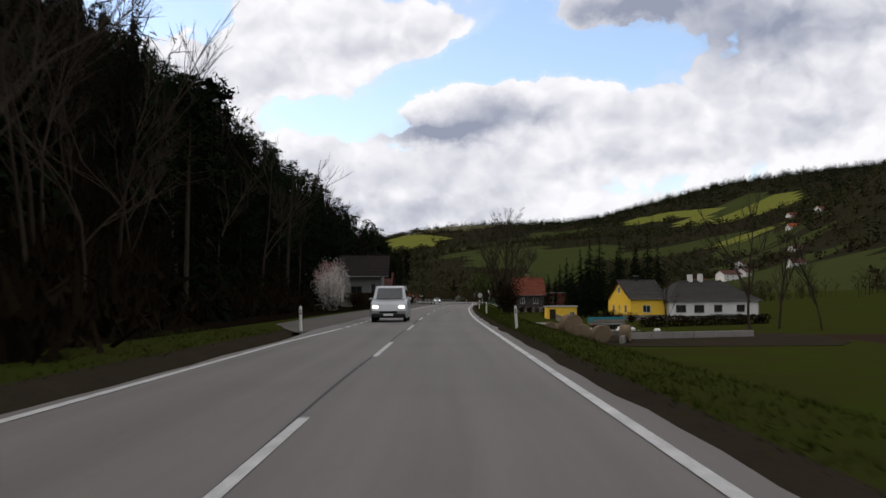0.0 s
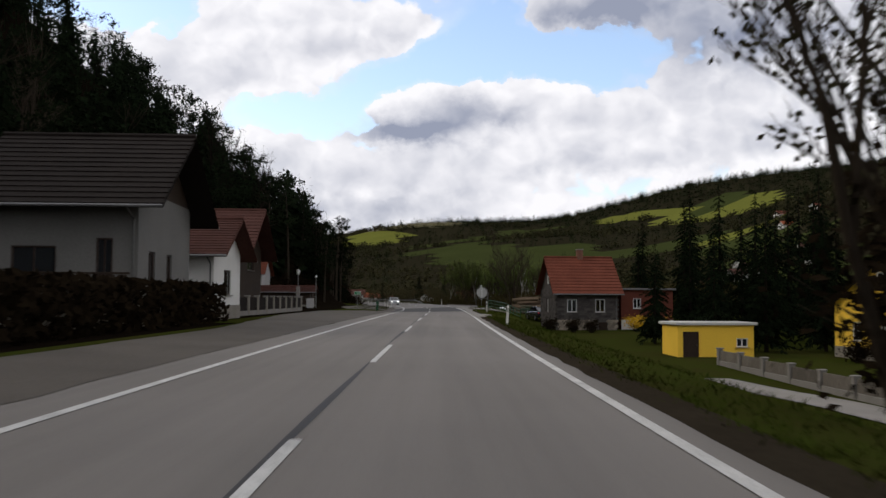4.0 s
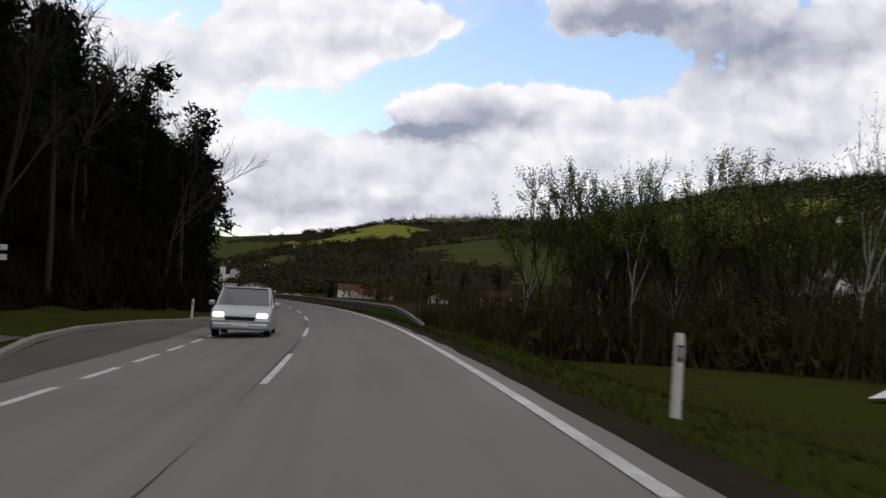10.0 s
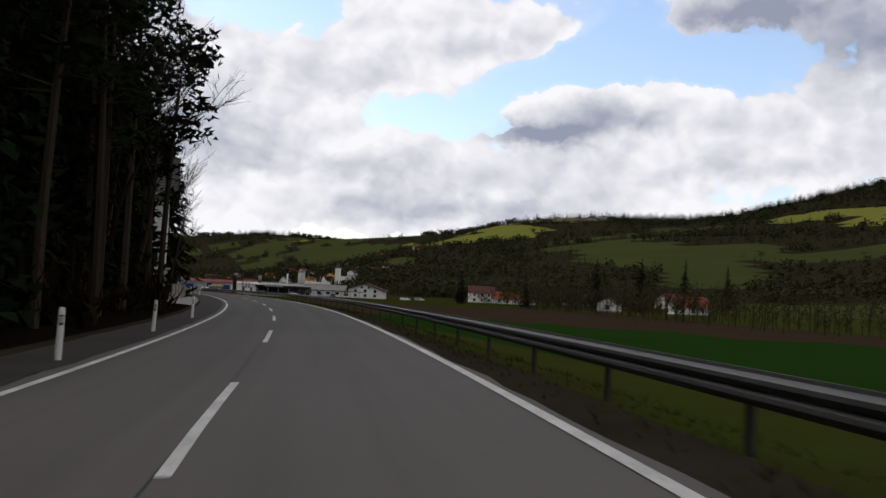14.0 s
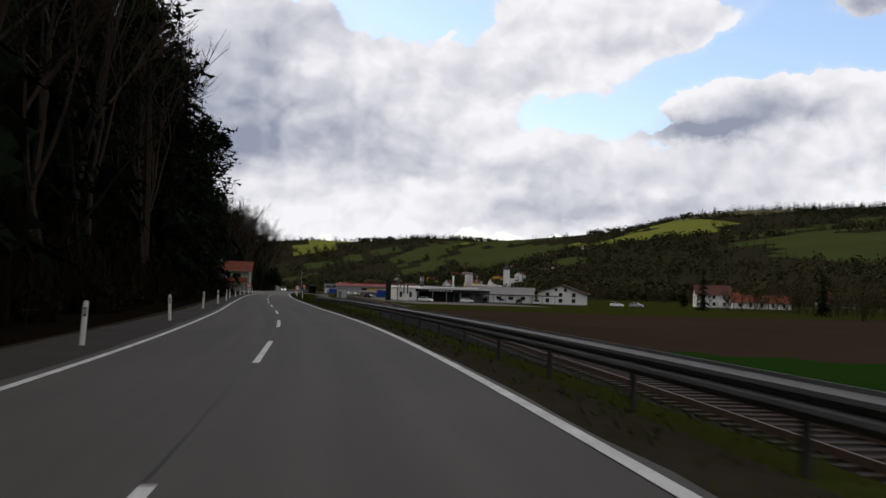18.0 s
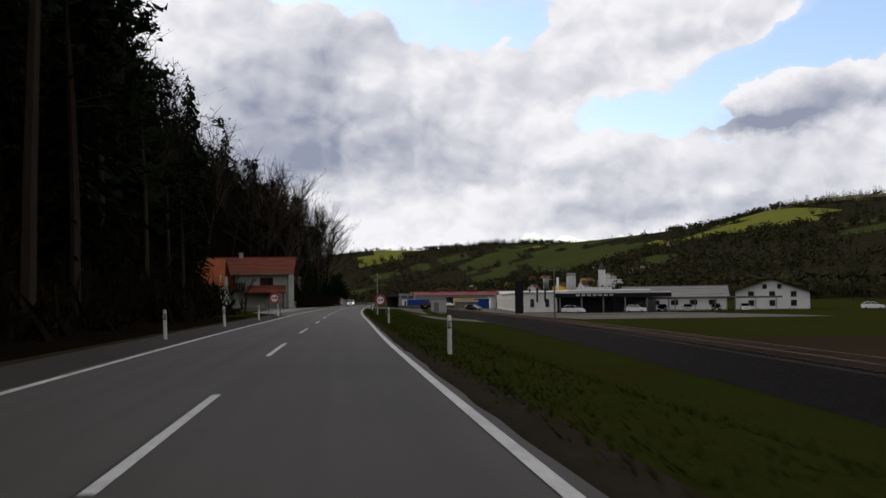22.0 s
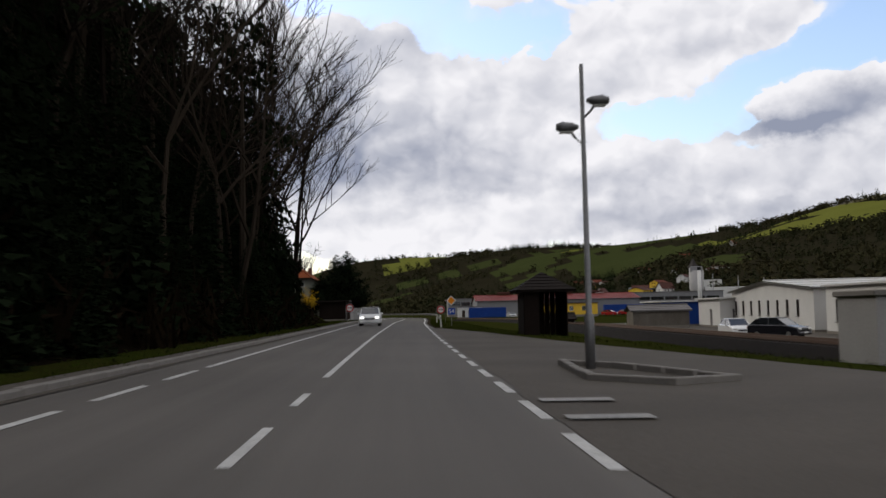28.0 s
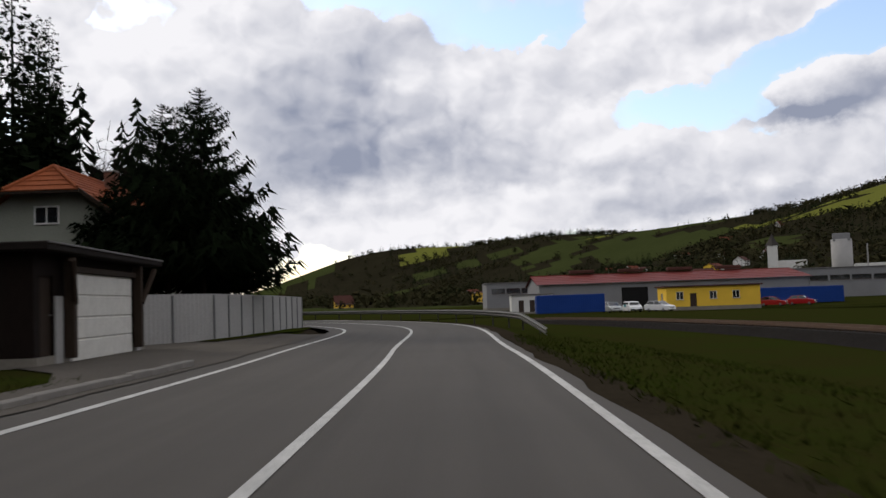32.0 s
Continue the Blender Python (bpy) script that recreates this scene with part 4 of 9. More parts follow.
def tree_thing(name, wood, crown, wood_mat, crown_mat, label, m, category="tree", group=""):
    """A tree with its trunk and crown."""
    ob = thing(name, label, category, m, group)
    part("trunk", wood, wood_mat, ob)
    if wood.branches:
        part("crown", wood.branches, wood_mat, ob)
    if crown is not None:
        part("foliage" if wood.branches else "crown", crown, crown_mat, ob)
    return ob


SPRUCES = [(t.mesh("trunk", BARK_DARK), c) for t, c in (conifer(i, 14 + 2.4 * i, 2.7 + 0.3 * i, 0.05 + 0.04 * (i % 3), 240) for i in range(4))]
PINES = [(t.mesh("trunk", BARK), c.mesh("crown", PINE)) for t, c in (pine(20 + i, 15 + 2 * i) for i in range(3))]
BARES = [(t.mesh("trunk", BARK), t.branches.mesh("crown", BARK)) for t, c in (bare_tree(40 + i, 12 + 2 * i, 1, 0.44, 4, start=0.4, thick=0.010) for i in range(4))]
WIDE_BARES = [(t.mesh("trunk", BARK_DARK), t.branches.mesh("crown", BARK_DARK)) for t, c in (bare_tree(70 + i, 22, 1, 0.46, 5, thick=0.0095) for i in range(4))]


def plant(kind, s, lat, scale, turn, name, label, group, category="tree"):
    t, c = kind
    p = spot(s, lat, -0.1)
    ob = thing(name, label, category, Matrix.LocRotScale(p, Euler((0, 0, turn)), (scale, scale, scale)), group)
    part(t.name.split(".")[0], t, None, ob)
    if c:
        part(c.name.split(".")[0], c, None, ob)
    return ob


rng = random.Random(5)
OPEN = [(106, 125, 24), (125, 240, 34), (425, 458, 26), (660, 715, 24), (820, 850, 15), (850, 930, 30)]      # s from, to, and how deep the yards reach


def free(s, lat):
    return not any(a < s < b and -lat < d for a, b, d in OPEN)


def canopy(s, lat):
    """How high the wood stands."""
    return float(np.interp(s, [-60, 300, 340, 470, 500, 600, 625, 720, 760, 900, 1100], [min(17, 7 + 0.5 * -lat)] * 2 + [16, 16, 27, 27] + [min(29, 11 + 1.15 * max(0, -lat - 9))] * 2 + [23, 19, 16]))


HEIGHT = {"spruce": (14, 16.4, 18.8, 21.2), "pine": (15, 17, 19), "bare_tree": (12, 14, 16, 18)}
LABELS = {"spruce": "dark spruce on the wooded slope", "pine": "slender pine with high needle clumps on the slope", "bare_tree": "leafless tree with fine twigs on the slope"}


def sort_of(s, r):
    if 395 < s < 432 or 715 < s < 800 or 455 < s < 520 or (-60 < s < 70):
        return "bare_tree" if r < 0.7 else ("pine" if r < 0.85 else "spruce")
    return "pine" if r < 0.5 else ("spruce" if r < 0.75 else "bare_tree")


KINDS = {"spruce": SPRUCES, "pine": PINES, "bare_tree": BARES}
for i in range(285):
    s = -5 + 885 * (i + rng.random()) / 285
    lat = -(interp(LEFT_FLAT, s) + 0.8 + 9 * rng.random() ** 1.6)
    if not free(s, lat):
        lat = -(max(d for a, b, d in OPEN if a < s < b) + rng.uniform(1, 14))
    nm = sort_of(s, rng.random())
    k = rng.randrange(len(KINDS[nm]))
    sc = canopy(s, lat) * rng.uniform(0.72, 1.02) / HEIGHT[nm][k]
    plant(KINDS[nm][k], s, lat, sc, rng.uniform(0, 6.28), nm, LABELS[nm], "trees on the wooded slope")

for i in range(16):
    s, lat = 396 + 2.0 * i + rng.uniform(-1, 1), -rng.uniform(7.4, 13)
    nm = "bare_tree" if i % 2 else "pine"
    k = rng.randrange(len(KINDS[nm]))
    plant(KINDS[nm][k], s, lat, rng.uniform(17, 21) / HEIGHT[nm][k], rng.uniform(0, 6.28), nm, LABELS[nm], "trees on the wooded slope")

for i in range(9):
    s, lat = 372 + 6.0 * i + rng.uniform(-2, 2), -rng.uniform(5.8, 7.2)
    k = i % 3
    plant(PINES[k], s, lat, rng.uniform(13, 18) / HEIGHT["pine"][k], rng.uniform(0, 6.28), "pine", LABELS["pine"], "trees on the wooded slope")

# the depth of the wood, a mesh for needles and one for bare crowns
CLOUDS_OF = {"spruce": [leaf_cloud(900 + i, 0, 280) for i in range(6)], "pine": [leaf_cloud(920 + i, 1, 220) for i in range(6)], "bare_tree": [leaf_cloud(940 + i, 2, 110) for i in range(6)]}
NEAR_SPRUCE = [leaf_cloud(930 + i, 0, 1500, 0.42) for i in range(4)]
needles, crowns = Heap(), Heap()
for i in range(70):
    h = rng.uniform(8, 17)
    needles.put(NEAR_SPRUCE[i % 4], spot(rng.uniform(368, 431), -rng.uniform(7.6, 17), -0.3), i, h * 1.2, h)
for i in range(110):
    h = rng.uniform(6.5, 11.5)
    lat = -(7.6 + 13 * rng.random())
    needles.put(NEAR_SPRUCE[i % 4], spot(rng.uniform(752, 818), lat, -0.3), i, h * 1.35, h)
for i in range(120):                                    # high wood on the slope behind the last house
    a = rng.uniform(37.5, 66)
    d = rng.uniform(84, 135) if a < 50 else rng.uniform(62, 120)
    x, y = -185 - d * math.sin(radians(a)), 782 + d * math.cos(radians(a))
    h = rng.uniform(17, 25)
    needles.put(NEAR_SPRUCE[i % 4], spot_xy(x, y, -0.3), i, h * 1.25, h)
DEEP = [leaf_cloud(980 + i, 0, 420, 0.8) for i in range(4)]
for i in range(240):
    a = rng.uniform(38, 68)
    d = rng.uniform(88, 150) if a < 50 else rng.uniform(66, 135)
    x, y = -185 - d * math.sin(radians(a)), 782 + d * math.cos(radians(a))
    h = rng.uniform(12, 22)
    needles.put(DEEP[i % 4], spot_xy(x, y, -0.5), i, h * 1.9, h)
for i in range(40):                                     # leafless edge of that wood
    a = rng.uniform(33.5, 38.5)
    d = rng.uniform(95, 140)
    h = rng.uniform(11, 15)
    crowns.put(CLOUDS_OF["bare_tree"][i % 6], spot_xy(-185 - d * math.sin(radians(a)), 782 + d * math.cos(radians(a)), -0.3), i, h * 1.1, h)
for i in range(70):                                     # dark shrubs at the foot of the slope
    h = rng.uniform(2.6, 6.0)
    needles.put(NEAR_SPRUCE[i % 4], spot(rng.uniform(736, 816), -rng.uniform(6.9, 9.5), -0.3), i, h * 1.9, h)
for i in range(150):
    x, y = rng.uniform(-310, -244), rng.uniform(812, 940)
    if math.atan2(-(x + 195), y - 807) < 0.62 or (x > -248 and y < 856):
        continue
    h = rng.uniform(15, 22)
    needles.put(CLOUDS_OF["spruce"][i % 6], spot_xy(x, y, -0.3), i, h * 1.1, h)
for i in range(3700):
    s = rng.uniform(-60, 900)
    lat = -(interp(LEFT_FLAT, s) + 7 + 126 * rng.random() ** 1.6)
    if not free(s, lat):
        if rng.random() < (0.8 if s < 840 else 0.2):
            continue
        lat = -(max(d for a, b, d in OPEN if a < s < b) + rng.uniform(0, 26))
    nm = sort_of(s, rng.random())
    if nm == "bare_tree" and -lat > 30 and rng.random() < 0.5:
        nm = "pine"
    h = canopy(s, lat) * rng.uniform(0.62, 1.0)
    (crowns if nm == "bare_tree" else needles).put(CLOUDS_OF[nm][rng.randrange(6)], spot(s, lat, -0.3), rng.uniform(0, 6.28), h * rng.uniform(0.9, 1.25), h)
solid("slope_forest", needles.mesh("slope_forest", NEEDLE), NEEDLE, "dense dark pine and spruce forest covering the steep slope", "forest", kind="stuff")
solid("slope_bare_trees", crowns.mesh("slope_bare_trees", BARK_DARK), BARK_DARK, "leafless trees between the pines on the slope", "forest", kind="stuff")

# undergrowth that closes the wood near the ground
brush = Heap()
TUFT = []
for i in range(6):
    br = np.random.default_rng(70 + i)
    b0 = br.normal(size=(46, 3)) * np.array([0.55, 0.55, 0.0])
    e0 = b0 + br.normal(size=(46, 3)) * np.array([0.4, 0.4, 0.0]) + np.array([0, 0, 1.0]) * br.uniform(0.3, 1.0, 46)[:, None]
    TUFT.append(np.concatenate([slivers(br, b0, e0, br.uniform(0.03, 0.11, 46)), slivers(br, e0 * np.array([1, 1, 0.6]), e0 + br.normal(size=(46, 3)) * 0.25, br.uniform(0.03, 0.10, 46))]))
for i in range(5000):
    s = rng.uniform(-45, 900)
    d = rng.random() ** 1.3 * 22
    lat = -(interp(LEFT_FLAT, s) + 0.5 + d)
    if not free(s, lat) or 425 < s < 470 or (250 < s < 300 and d < 3):
        continue
    h = rng.uniform(0.7, 2.4) * (1.0 if d < 6 else 1.5)
    brush.put(TUFT[i % 6], spot(s, lat, -0.1), rng.uniform(0, 6.28), rng.uniform(0.9, 1.6), h)
solid("slope_brush", brush.mesh("slope_brush", HEDGE), HEDGE, "tangled brown brush at the foot of the wooded slope", "brush", kind="stuff")

# woods on the hills
far, far_dark = Heap(), Heap()
SMALL = [leaf_cloud(960 + i, 0, 20) * np.array([1.6, 1.6, 1]) for i in range(5)]
ROUND = []
for i in range(6):
    fr = np.random.default_rng(980 + i)
    c0 = fr.normal(size=(24, 3)) * np.array([0.2, 0.2, 0.22]) + np.array([0, 0, 0.32])
    ROUND.append(slivers(fr, c0, c0 + fr.normal(size=(24, 3)) * 0.2, 0.10))
count = 0
for i in range(190000):
    if count > 30000:
        break
    s, lat = rng.uniform(-200, 3900), rng.uniform(120, 2600) if rng.random() < 0.75 else rng.uniform(-1500, 300)
    if lat < 200 and s < 1250:
        continue
    x, y = plan(s, lat)
    if math.hypot(x, y) > 4300 or cover_of(s, lat) != 7:
        continue
    d = math.hypot(x, y - 300)
    ridge = hills(x, y) > 160
    if not ridge and rng.random() < (0.5 if d > 1800 else 0.3):
        continue
    dark = noise.noise(Vector((x * 0.006, y * 0.006, 80))) > (-0.5 if hills(x, y) > 175 else 0.08)
    h = rng.uniform(7, 15) * (1.0 if d < 1500 else 1.3)
    z = ground(s, lat) - 0.8
    if dark:
        far_dark.put(SMALL[i % 5], (x, y, z), i, h * (1.9 if ridge else 1.2), h)
    else:
        far.put(ROUND[i % 6], (x, y, z), i, h * 0.9, h * 0.9)
    count += 1
solid("hill_conifers", far_dark.mesh("hill_conifers", FAR_PINES), FAR_PINES, "dark conifer woods on the far hills", "forest", kind="stuff")
solid("hill_woods", far.mesh("hill_woods", FAR_TREES), FAR_TREES, "bare brownish woods on the far hills", "forest", kind="stuff")

# ---- more materials ----
TILE_RED = mat("red_roof_tiles", (0.155, 0.048, 0.029), 0.8, 0.55, 0.8, 7, 0.5, 0.03, random_amount=0.1)
TILE_ORANGE = mat("orange_roof_tiles", (0.30, 0.088, 0.036), 0.8, 0.6, 0.8, 7, 0.5, 0.03)
TILE_BROWN = mat("brown_roof_tiles", (0.085, 0.038, 0.030), 0.8, 0.6, 0.8, 7, 0.5, 0.03)
TILE_DARK = mat("dark_roof_shingles", (0.05, 0.045, 0.042), 0.8, 0.65, 0.8, 7, 0.4, 0.02)
SHEET_ROOF = mat("pale_sheet_roof", (0.50, 0.49, 0.46), 0.5, 0.7, 0.3, 3, 0.15, 0.01)
SHEET_GREY = mat("grey_sheet_roof", (0.16, 0.15, 0.145), 0.6, 0.7, 0.3, 3, 0.15, 0.01)
PLASTER_WHITE = mat("white_plaster", (0.62, 0.61, 0.58), 0.9, 0.8, 0.5, 12, 0.2, 0.01)
PLASTER_GREY = mat("grey_plaster", (0.34, 0.33, 0.32), 0.9, 0.75, 0.5, 12, 0.2, 0.01)
PLASTER_GREEN = mat("pale_green_plaster", (0.31, 0.32, 0.27), 0.9, 0.75, 0.5, 12, 0.2, 0.01)
PLASTER_YELLOW = mat("yellow_plaster", (0.78, 0.50, 0.06), 0.9, 0.82, 0.5, 12, 0.2, 0.01)
PANEL_GREY = mat("grey_cladding", (0.22, 0.22, 0.225), 0.6, 0.8, 0.3, 4, 0.1, 0.01)
PLINTH = mat("grey_plinth", (0.22, 0.20, 0.17), 0.9, 0.65, 0.8, 10, 0.4, 0.02)
SLATE = mat("slate_shingle", (0.082, 0.074, 0.068), 0.75, 0.55, 1.2, 9, 0.3, 0.01, random_amount=0.35)
STONE = mat("field_stone", (0.27, 0.23, 0.18), 0.9, 0.6, 2.0, 12, 0.5, 0.02, random_amount=0.35)
WOOD_DARK = mat("dark_stained_wood", (0.042, 0.03, 0.022), 0.75, 0.55, 1.0, 14, 0.4, 0.01, stretch=(1, 1, 0.2))
WOOD_RED = mat("red_brown_boards", (0.13, 0.042, 0.028), 0.75, 0.7, 1.0, 14, 0.3, 0.01, stretch=(0.2, 0.2, 1))
WOOD_GREY = mat("weathered_wood", (0.17, 0.15, 0.125), 0.9, 0.5, 1.0, 12, 0.5, 0.01, stretch=(1, 1, 0.3), random_amount=0.3)
LOG = mat("cut_logs", (0.13, 0.095, 0.062), 0.9, 0.5, 1.2, 10, 0.6, 0.02, random_amount=0.35)
STRAW = mat("old_straw", (0.17, 0.125, 0.08), 0.95, 0.6, 1.5, 14, 0.7, 0.03, random_amount=0.15)
FRAME_WHITE = mat("white_window_frame", (0.72, 0.71, 0.68), 0.5, 0.85, 2, 15, 0.05, 0.002)
FRAME_DARK = mat("dark_window_frame", (0.05, 0.035, 0.028), 0.5, 0.7, 2, 15, 0.05, 0.002)
GREEN_STEEL = mat("green_painted_steel", (0.02, 0.075, 0.035), 0.5, 0.7, 2, 15, 0.1, 0.003, metal=0.1)
BLUE_SHEET = mat("blue_sheet", (0.015, 0.05, 0.23), 0.55, 0.75, 0.4, 5, 0.1, 0.01)
TEAL = mat("teal_paint", (0.03, 0.20, 0.23), 0.5, 0.7, 0.6, 6, 0.1, 0.01)
RED_PAINT = mat("red_sign_paint", (0.42, 0.02, 0.025), 0.5, 0.85, 2, 10, 0.02, 0.001)
BLACK_PAINT = mat("black_sign_paint", (0.012, 0.012, 0.012), 0.5, 0.85, 2, 10, 0.02, 0.001)
WHITE_PAINT = mat("white_sign_paint", (0.66, 0.66, 0.64), 0.5, 0.9, 2, 10, 0.02, 0.001)
AMBER_PAINT = mat("orange_sign_paint", (0.75, 0.25, 0.015), 0.5, 0.9, 2, 10, 0.02, 0.001)
BLUE_PAINT = mat("blue_sign_paint", (0.01, 0.05, 0.30), 0.5, 0.9, 2, 10, 0.02, 0.001)
GREEN_PAINT = mat("green_sign_paint", (0.02, 0.16, 0.07), 0.5, 0.9, 2, 10, 0.02, 0.001)
ALU = mat("sign_back", (0.36, 0.36, 0.34), 0.45, 0.8, 1.0, 8, 0.1, 0.002, metal=0.3)
RUBBER = mat("rubber", (0.015, 0.015, 0.015), 0.8, 0.7, 4, 20, 0.2, 0.004)
CAR_WHITE = mat("white_car_paint", (0.66, 0.66, 0.66), 0.25, 0.95, 0.5, 6, 0, spec=0.5)
CAR_SILVER = mat("silver_car_paint", (0.36, 0.37, 0.37), 0.3, 0.92, 0.5, 6, 0, metal=0.5, spec=0.5)
CAR_BLACK = mat("black_car_paint", (0.012, 0.012, 0.015), 0.2, 0.9, 0.5, 6, 0, spec=0.5)
CAR_RED = mat("red_car_paint", (0.32, 0.012, 0.015), 0.25, 0.9, 0.5, 6, 0, spec=0.5)


def glass(name, colour, rough=0.08):
    m = bpy.data.materials.new(name)
    m.use_nodes = True
    b = m.node_tree.nodes["Principled BSDF"]
    b.inputs["Base Color"].default_value, b.inputs["Roughness"].default_value = (*colour, 1), rough
    b.inputs["Specular IOR Level"].default_value, b.inputs["Coat Weight"].default_value = 0.6, 0.3
    return m


PANE = glass("window_glass", (0.018, 0.02, 0.022))
CAR_GLASS = glass("car_glass", (0.012, 0.014, 0.016), 0.04)
LAMP_GLASS = glass("lamp_glass", (0.55, 0.55, 0.52), 0.15)
LIT = bpy.data.materials.new("headlight_lit")
LIT.use_nodes = True
LIT.node_tree.nodes["Principled BSDF"].inputs["Emission Color"].default_value = (1, 0.96, 0.9, 1)
LIT.node_tree.nodes["Principled BSDF"].inputs["Emission Strength"].default_value = 2.5

# ---- lay-bys, bay, junction ----


def band(name, pts, up, material, label, parent=None, kind="structure"):
    """A paved band along stations (s, lat from, lat to)."""
    sh = Shape()
    rings = []
    st = [p[0] for p in pts]
    n = int((st[-1] - st[0]) / 2.0) + 2
    for i in range(n):
        s = st[0] + (st[-1] - st[0]) * i / (n - 1)
        a, b = np.interp(s, st, [p[1] for p in pts]), np.interp(s, st, [p[2] for p in pts])
        a, b = a + 0.12 * noise.noise(Vector((s * 0.7, a * 0.1, 2))), b + 0.18 * noise.noise(Vector((s * 0.6, 7, 2)))
        ring = []
        k = max(2, int(abs(b - a) / 1.2) + 1)
        for j in range(k if i < 0 else 7):
            q = a + (b - a) * j / 6
            x, y = plan(s, q)
            ring.append((x, y, ground(s, q) + up))
        rings.append(ring)
    sh.sweep(rings)
    if parent:
        return part(name, sh, material, parent, label)
    return solid(name, sh, material, label, "pavement", kind=kind)


band("pavement_1", [(36, -4.0, -3.7), (45, -6.4, -3.7), (98, -6.8, -3.7), (140, -6.6, -3.7), (168, -9.3, -3.7), (192, -9.6, -3.7), (201, -5.0, -3.7), (215, -4.6, -3.7)], 0.02, ASPHALT_OLD, "cracked old asphalt lay-by beside the road")
band("pavement_2", [(270, -4.0, -3.6), (279, -5.1, -3.6), (286, -6.1, -3.6), (297, -5.8, -3.6), (304, -4.8, -3.6), (313, -3.9, -3.6)], 0.02, ASPHALT_OLD, "old asphalt bus lay-by beside the road")
band("pavement_9", [(213, -9.0, -3.6), (225, -10.5, -3.6), (238, -10.8, -3.9), (247, -10.0, -5.3), (260, -9.2, -5.8), (272, -8.2, -5.8), (284, -7.6, -6.3)], 0.03, ASPHALT_OLD, "worn gravelly lay-by behind the marker posts")
band("pavement_3", [(172, 3.75, 4.2), (178, 3.75, 5.4), (184, 3.75, 4.3), (199, 3.75, 4.3), (205, 3.75, 4.7), (212, 3.75, 4.75), (217, 3.75, 4.8)], 0.02, CONCRETE, "pale gravelly concrete driveway apron")
band("bus_bay", [(216, 3.75, 4.7), (221, 3.75, 5.2), (225, 3.75, 5.7), (232, 3.75, 6.8), (240, 3.75, 7.8), (247, 3.75, 8.0), (253, 3.75, 6.6), (260, 3.75, 4.5)], 0.015, ASPHALT, "grey asphalt bus bay")
band("pavement_4", [(316, -4.6, -3.4), (322, -4.5, -2.85), (430, -4.6, -2.85), (470, -4.9, -2.85), (520, -4.5, -2.9), (655, -4.6, -2.9)], 0.02, GRAVEL, "narrow gravelly strip beside the road")
band("pavement_5", [(430, -7.8, -4.9), (448, -7.0, -4.9), (466, -5.6, -4.9)], 0.03, CONCRETE, "concrete driveway before a house")
band("junction", [(741, 3.75, 5.2), (745, 3.75, 13.0), (756, 3.75, 11.5), (775, 3.75, 8.6), (795, 3.75, 6.4), (808, 3.75, 4.4)], 0.02, ASPHALT_OLD, "asphalt junction with a side road")
band("side_road", [(664, 27, 31), (680, 21.5, 25.5), (700, 17.0, 20.5), (722, 13.0, 17.0), (740, 10.0, 14.5), (747, 8.5, 13.5)], 0.03, ASPHALT_OLD, "narrow grey side road to the yards")
band("pavement_6", [(655, -6.3, -4.2), (668, -6.6, -4.2), (700, -6.4, -4.2), (742, -5.2, -4.2)], 0.12, CONCRETE, "raised pavement before a fence")
band("pavement_7", [(742, -4.9, -3.6), (820, -5.0, -3.6), (862, -5.0, -3.6), (868, -9.2, -3.6), (884, -9.2, -3.6), (889, -6.0, -3.6)], 0.03, ASPHALT_OLD, "worn pavement strip and garage forecourt")
band("verge_2", [(879.5, -7.4, -6.5), (884, -6.9, -6.0), (892, -6.5, -5.4), (900, -5.5, -4.7), (906, -4.3, -3.8)], 0.07, GRASS, "grass strip before the sheet fence")
band("yard", [(700, 34, 70), (745, 30, 64), (800, 26, 60), (850, 28, 60), (880, 30, 60)], 0.03, ASPHALT_OLD, "paved yard of the works")
band("pavement_8", [(199, 7.0, 8.8), (206, 6.2, 9.4), (213, 5.0, 9.2), (219, 5.05, 8.6), (221.6, 5.7, 8.2), (226, 7.6, 8.4)], 0.035, CONCRETE, "pale raised concrete footpath beside the stream bridge")
band("path", [(120, 20.5, 23.5), (128, 18.5, 21.6), (135, 17, 19.8), (146, 16, 18.5), (155, 13.4, 16.2)], 0.05, CONCRETE, "pale path below the road bank")


def kerb(runs, group, label="grey kerb stone"):
    """Kerb stones along (s, lat) points."""
    ob = thing("kerb", "row of " + label + "s", "kerb", None, group, "structure")
    pts = [spot(s, l) for s, l in runs]
    seg = []
    for a, b in zip(pts, pts[1:]):
        n = max(1, round((b - a).length / 1.0))
        for i in range(n):
            seg.append((a.lerp(b, i / n), a.lerp(b, (i + 1) / n)))
    stone = Shape().box((0, 0, 0), (0.18, 0.97, 0.3), 0.02).mesh("kerb_stone", CONCRETE)
    for a, b in seg:
        d = b - a
        o = part("kerb_stone", stone, None, ob)
        o.matrix_basis = Matrix.LocRotScale((a + b) / 2 + Vector((0, 0, random.uniform(-0.02, 0.01))), Euler((math.atan2(d.z, d.xy.length), 0, math.atan2(d.y, d.x) - math.pi / 2)), None)


kerb([(205.5, 4.75), (214.5, 4.75), (219.7, 5.1), (225, 5.75), (232, 6.85), (240, 7.85), (247, 8.05), (253, 6.7), (258, 5.2)], "kerbs")
kerb([(278, -5.1), (283, -5.9), (289, -6.3), (297, -5.9), (303, -5.0), (309, -4.4)], "kerbs")
kerb([(655, -4.15), (700, -4.15), (742, -4.15)], "kerbs")
kerb([(742, -3.95), (790, -3.95), (840, -3.95), (866, -3.95)], "kerbs")
kerb([(754, 5.4), (752.6, 6.6), (753.4, 7.9), (757.6, 6.6), (759, 5.7), (754, 5.4)], "kerbs")

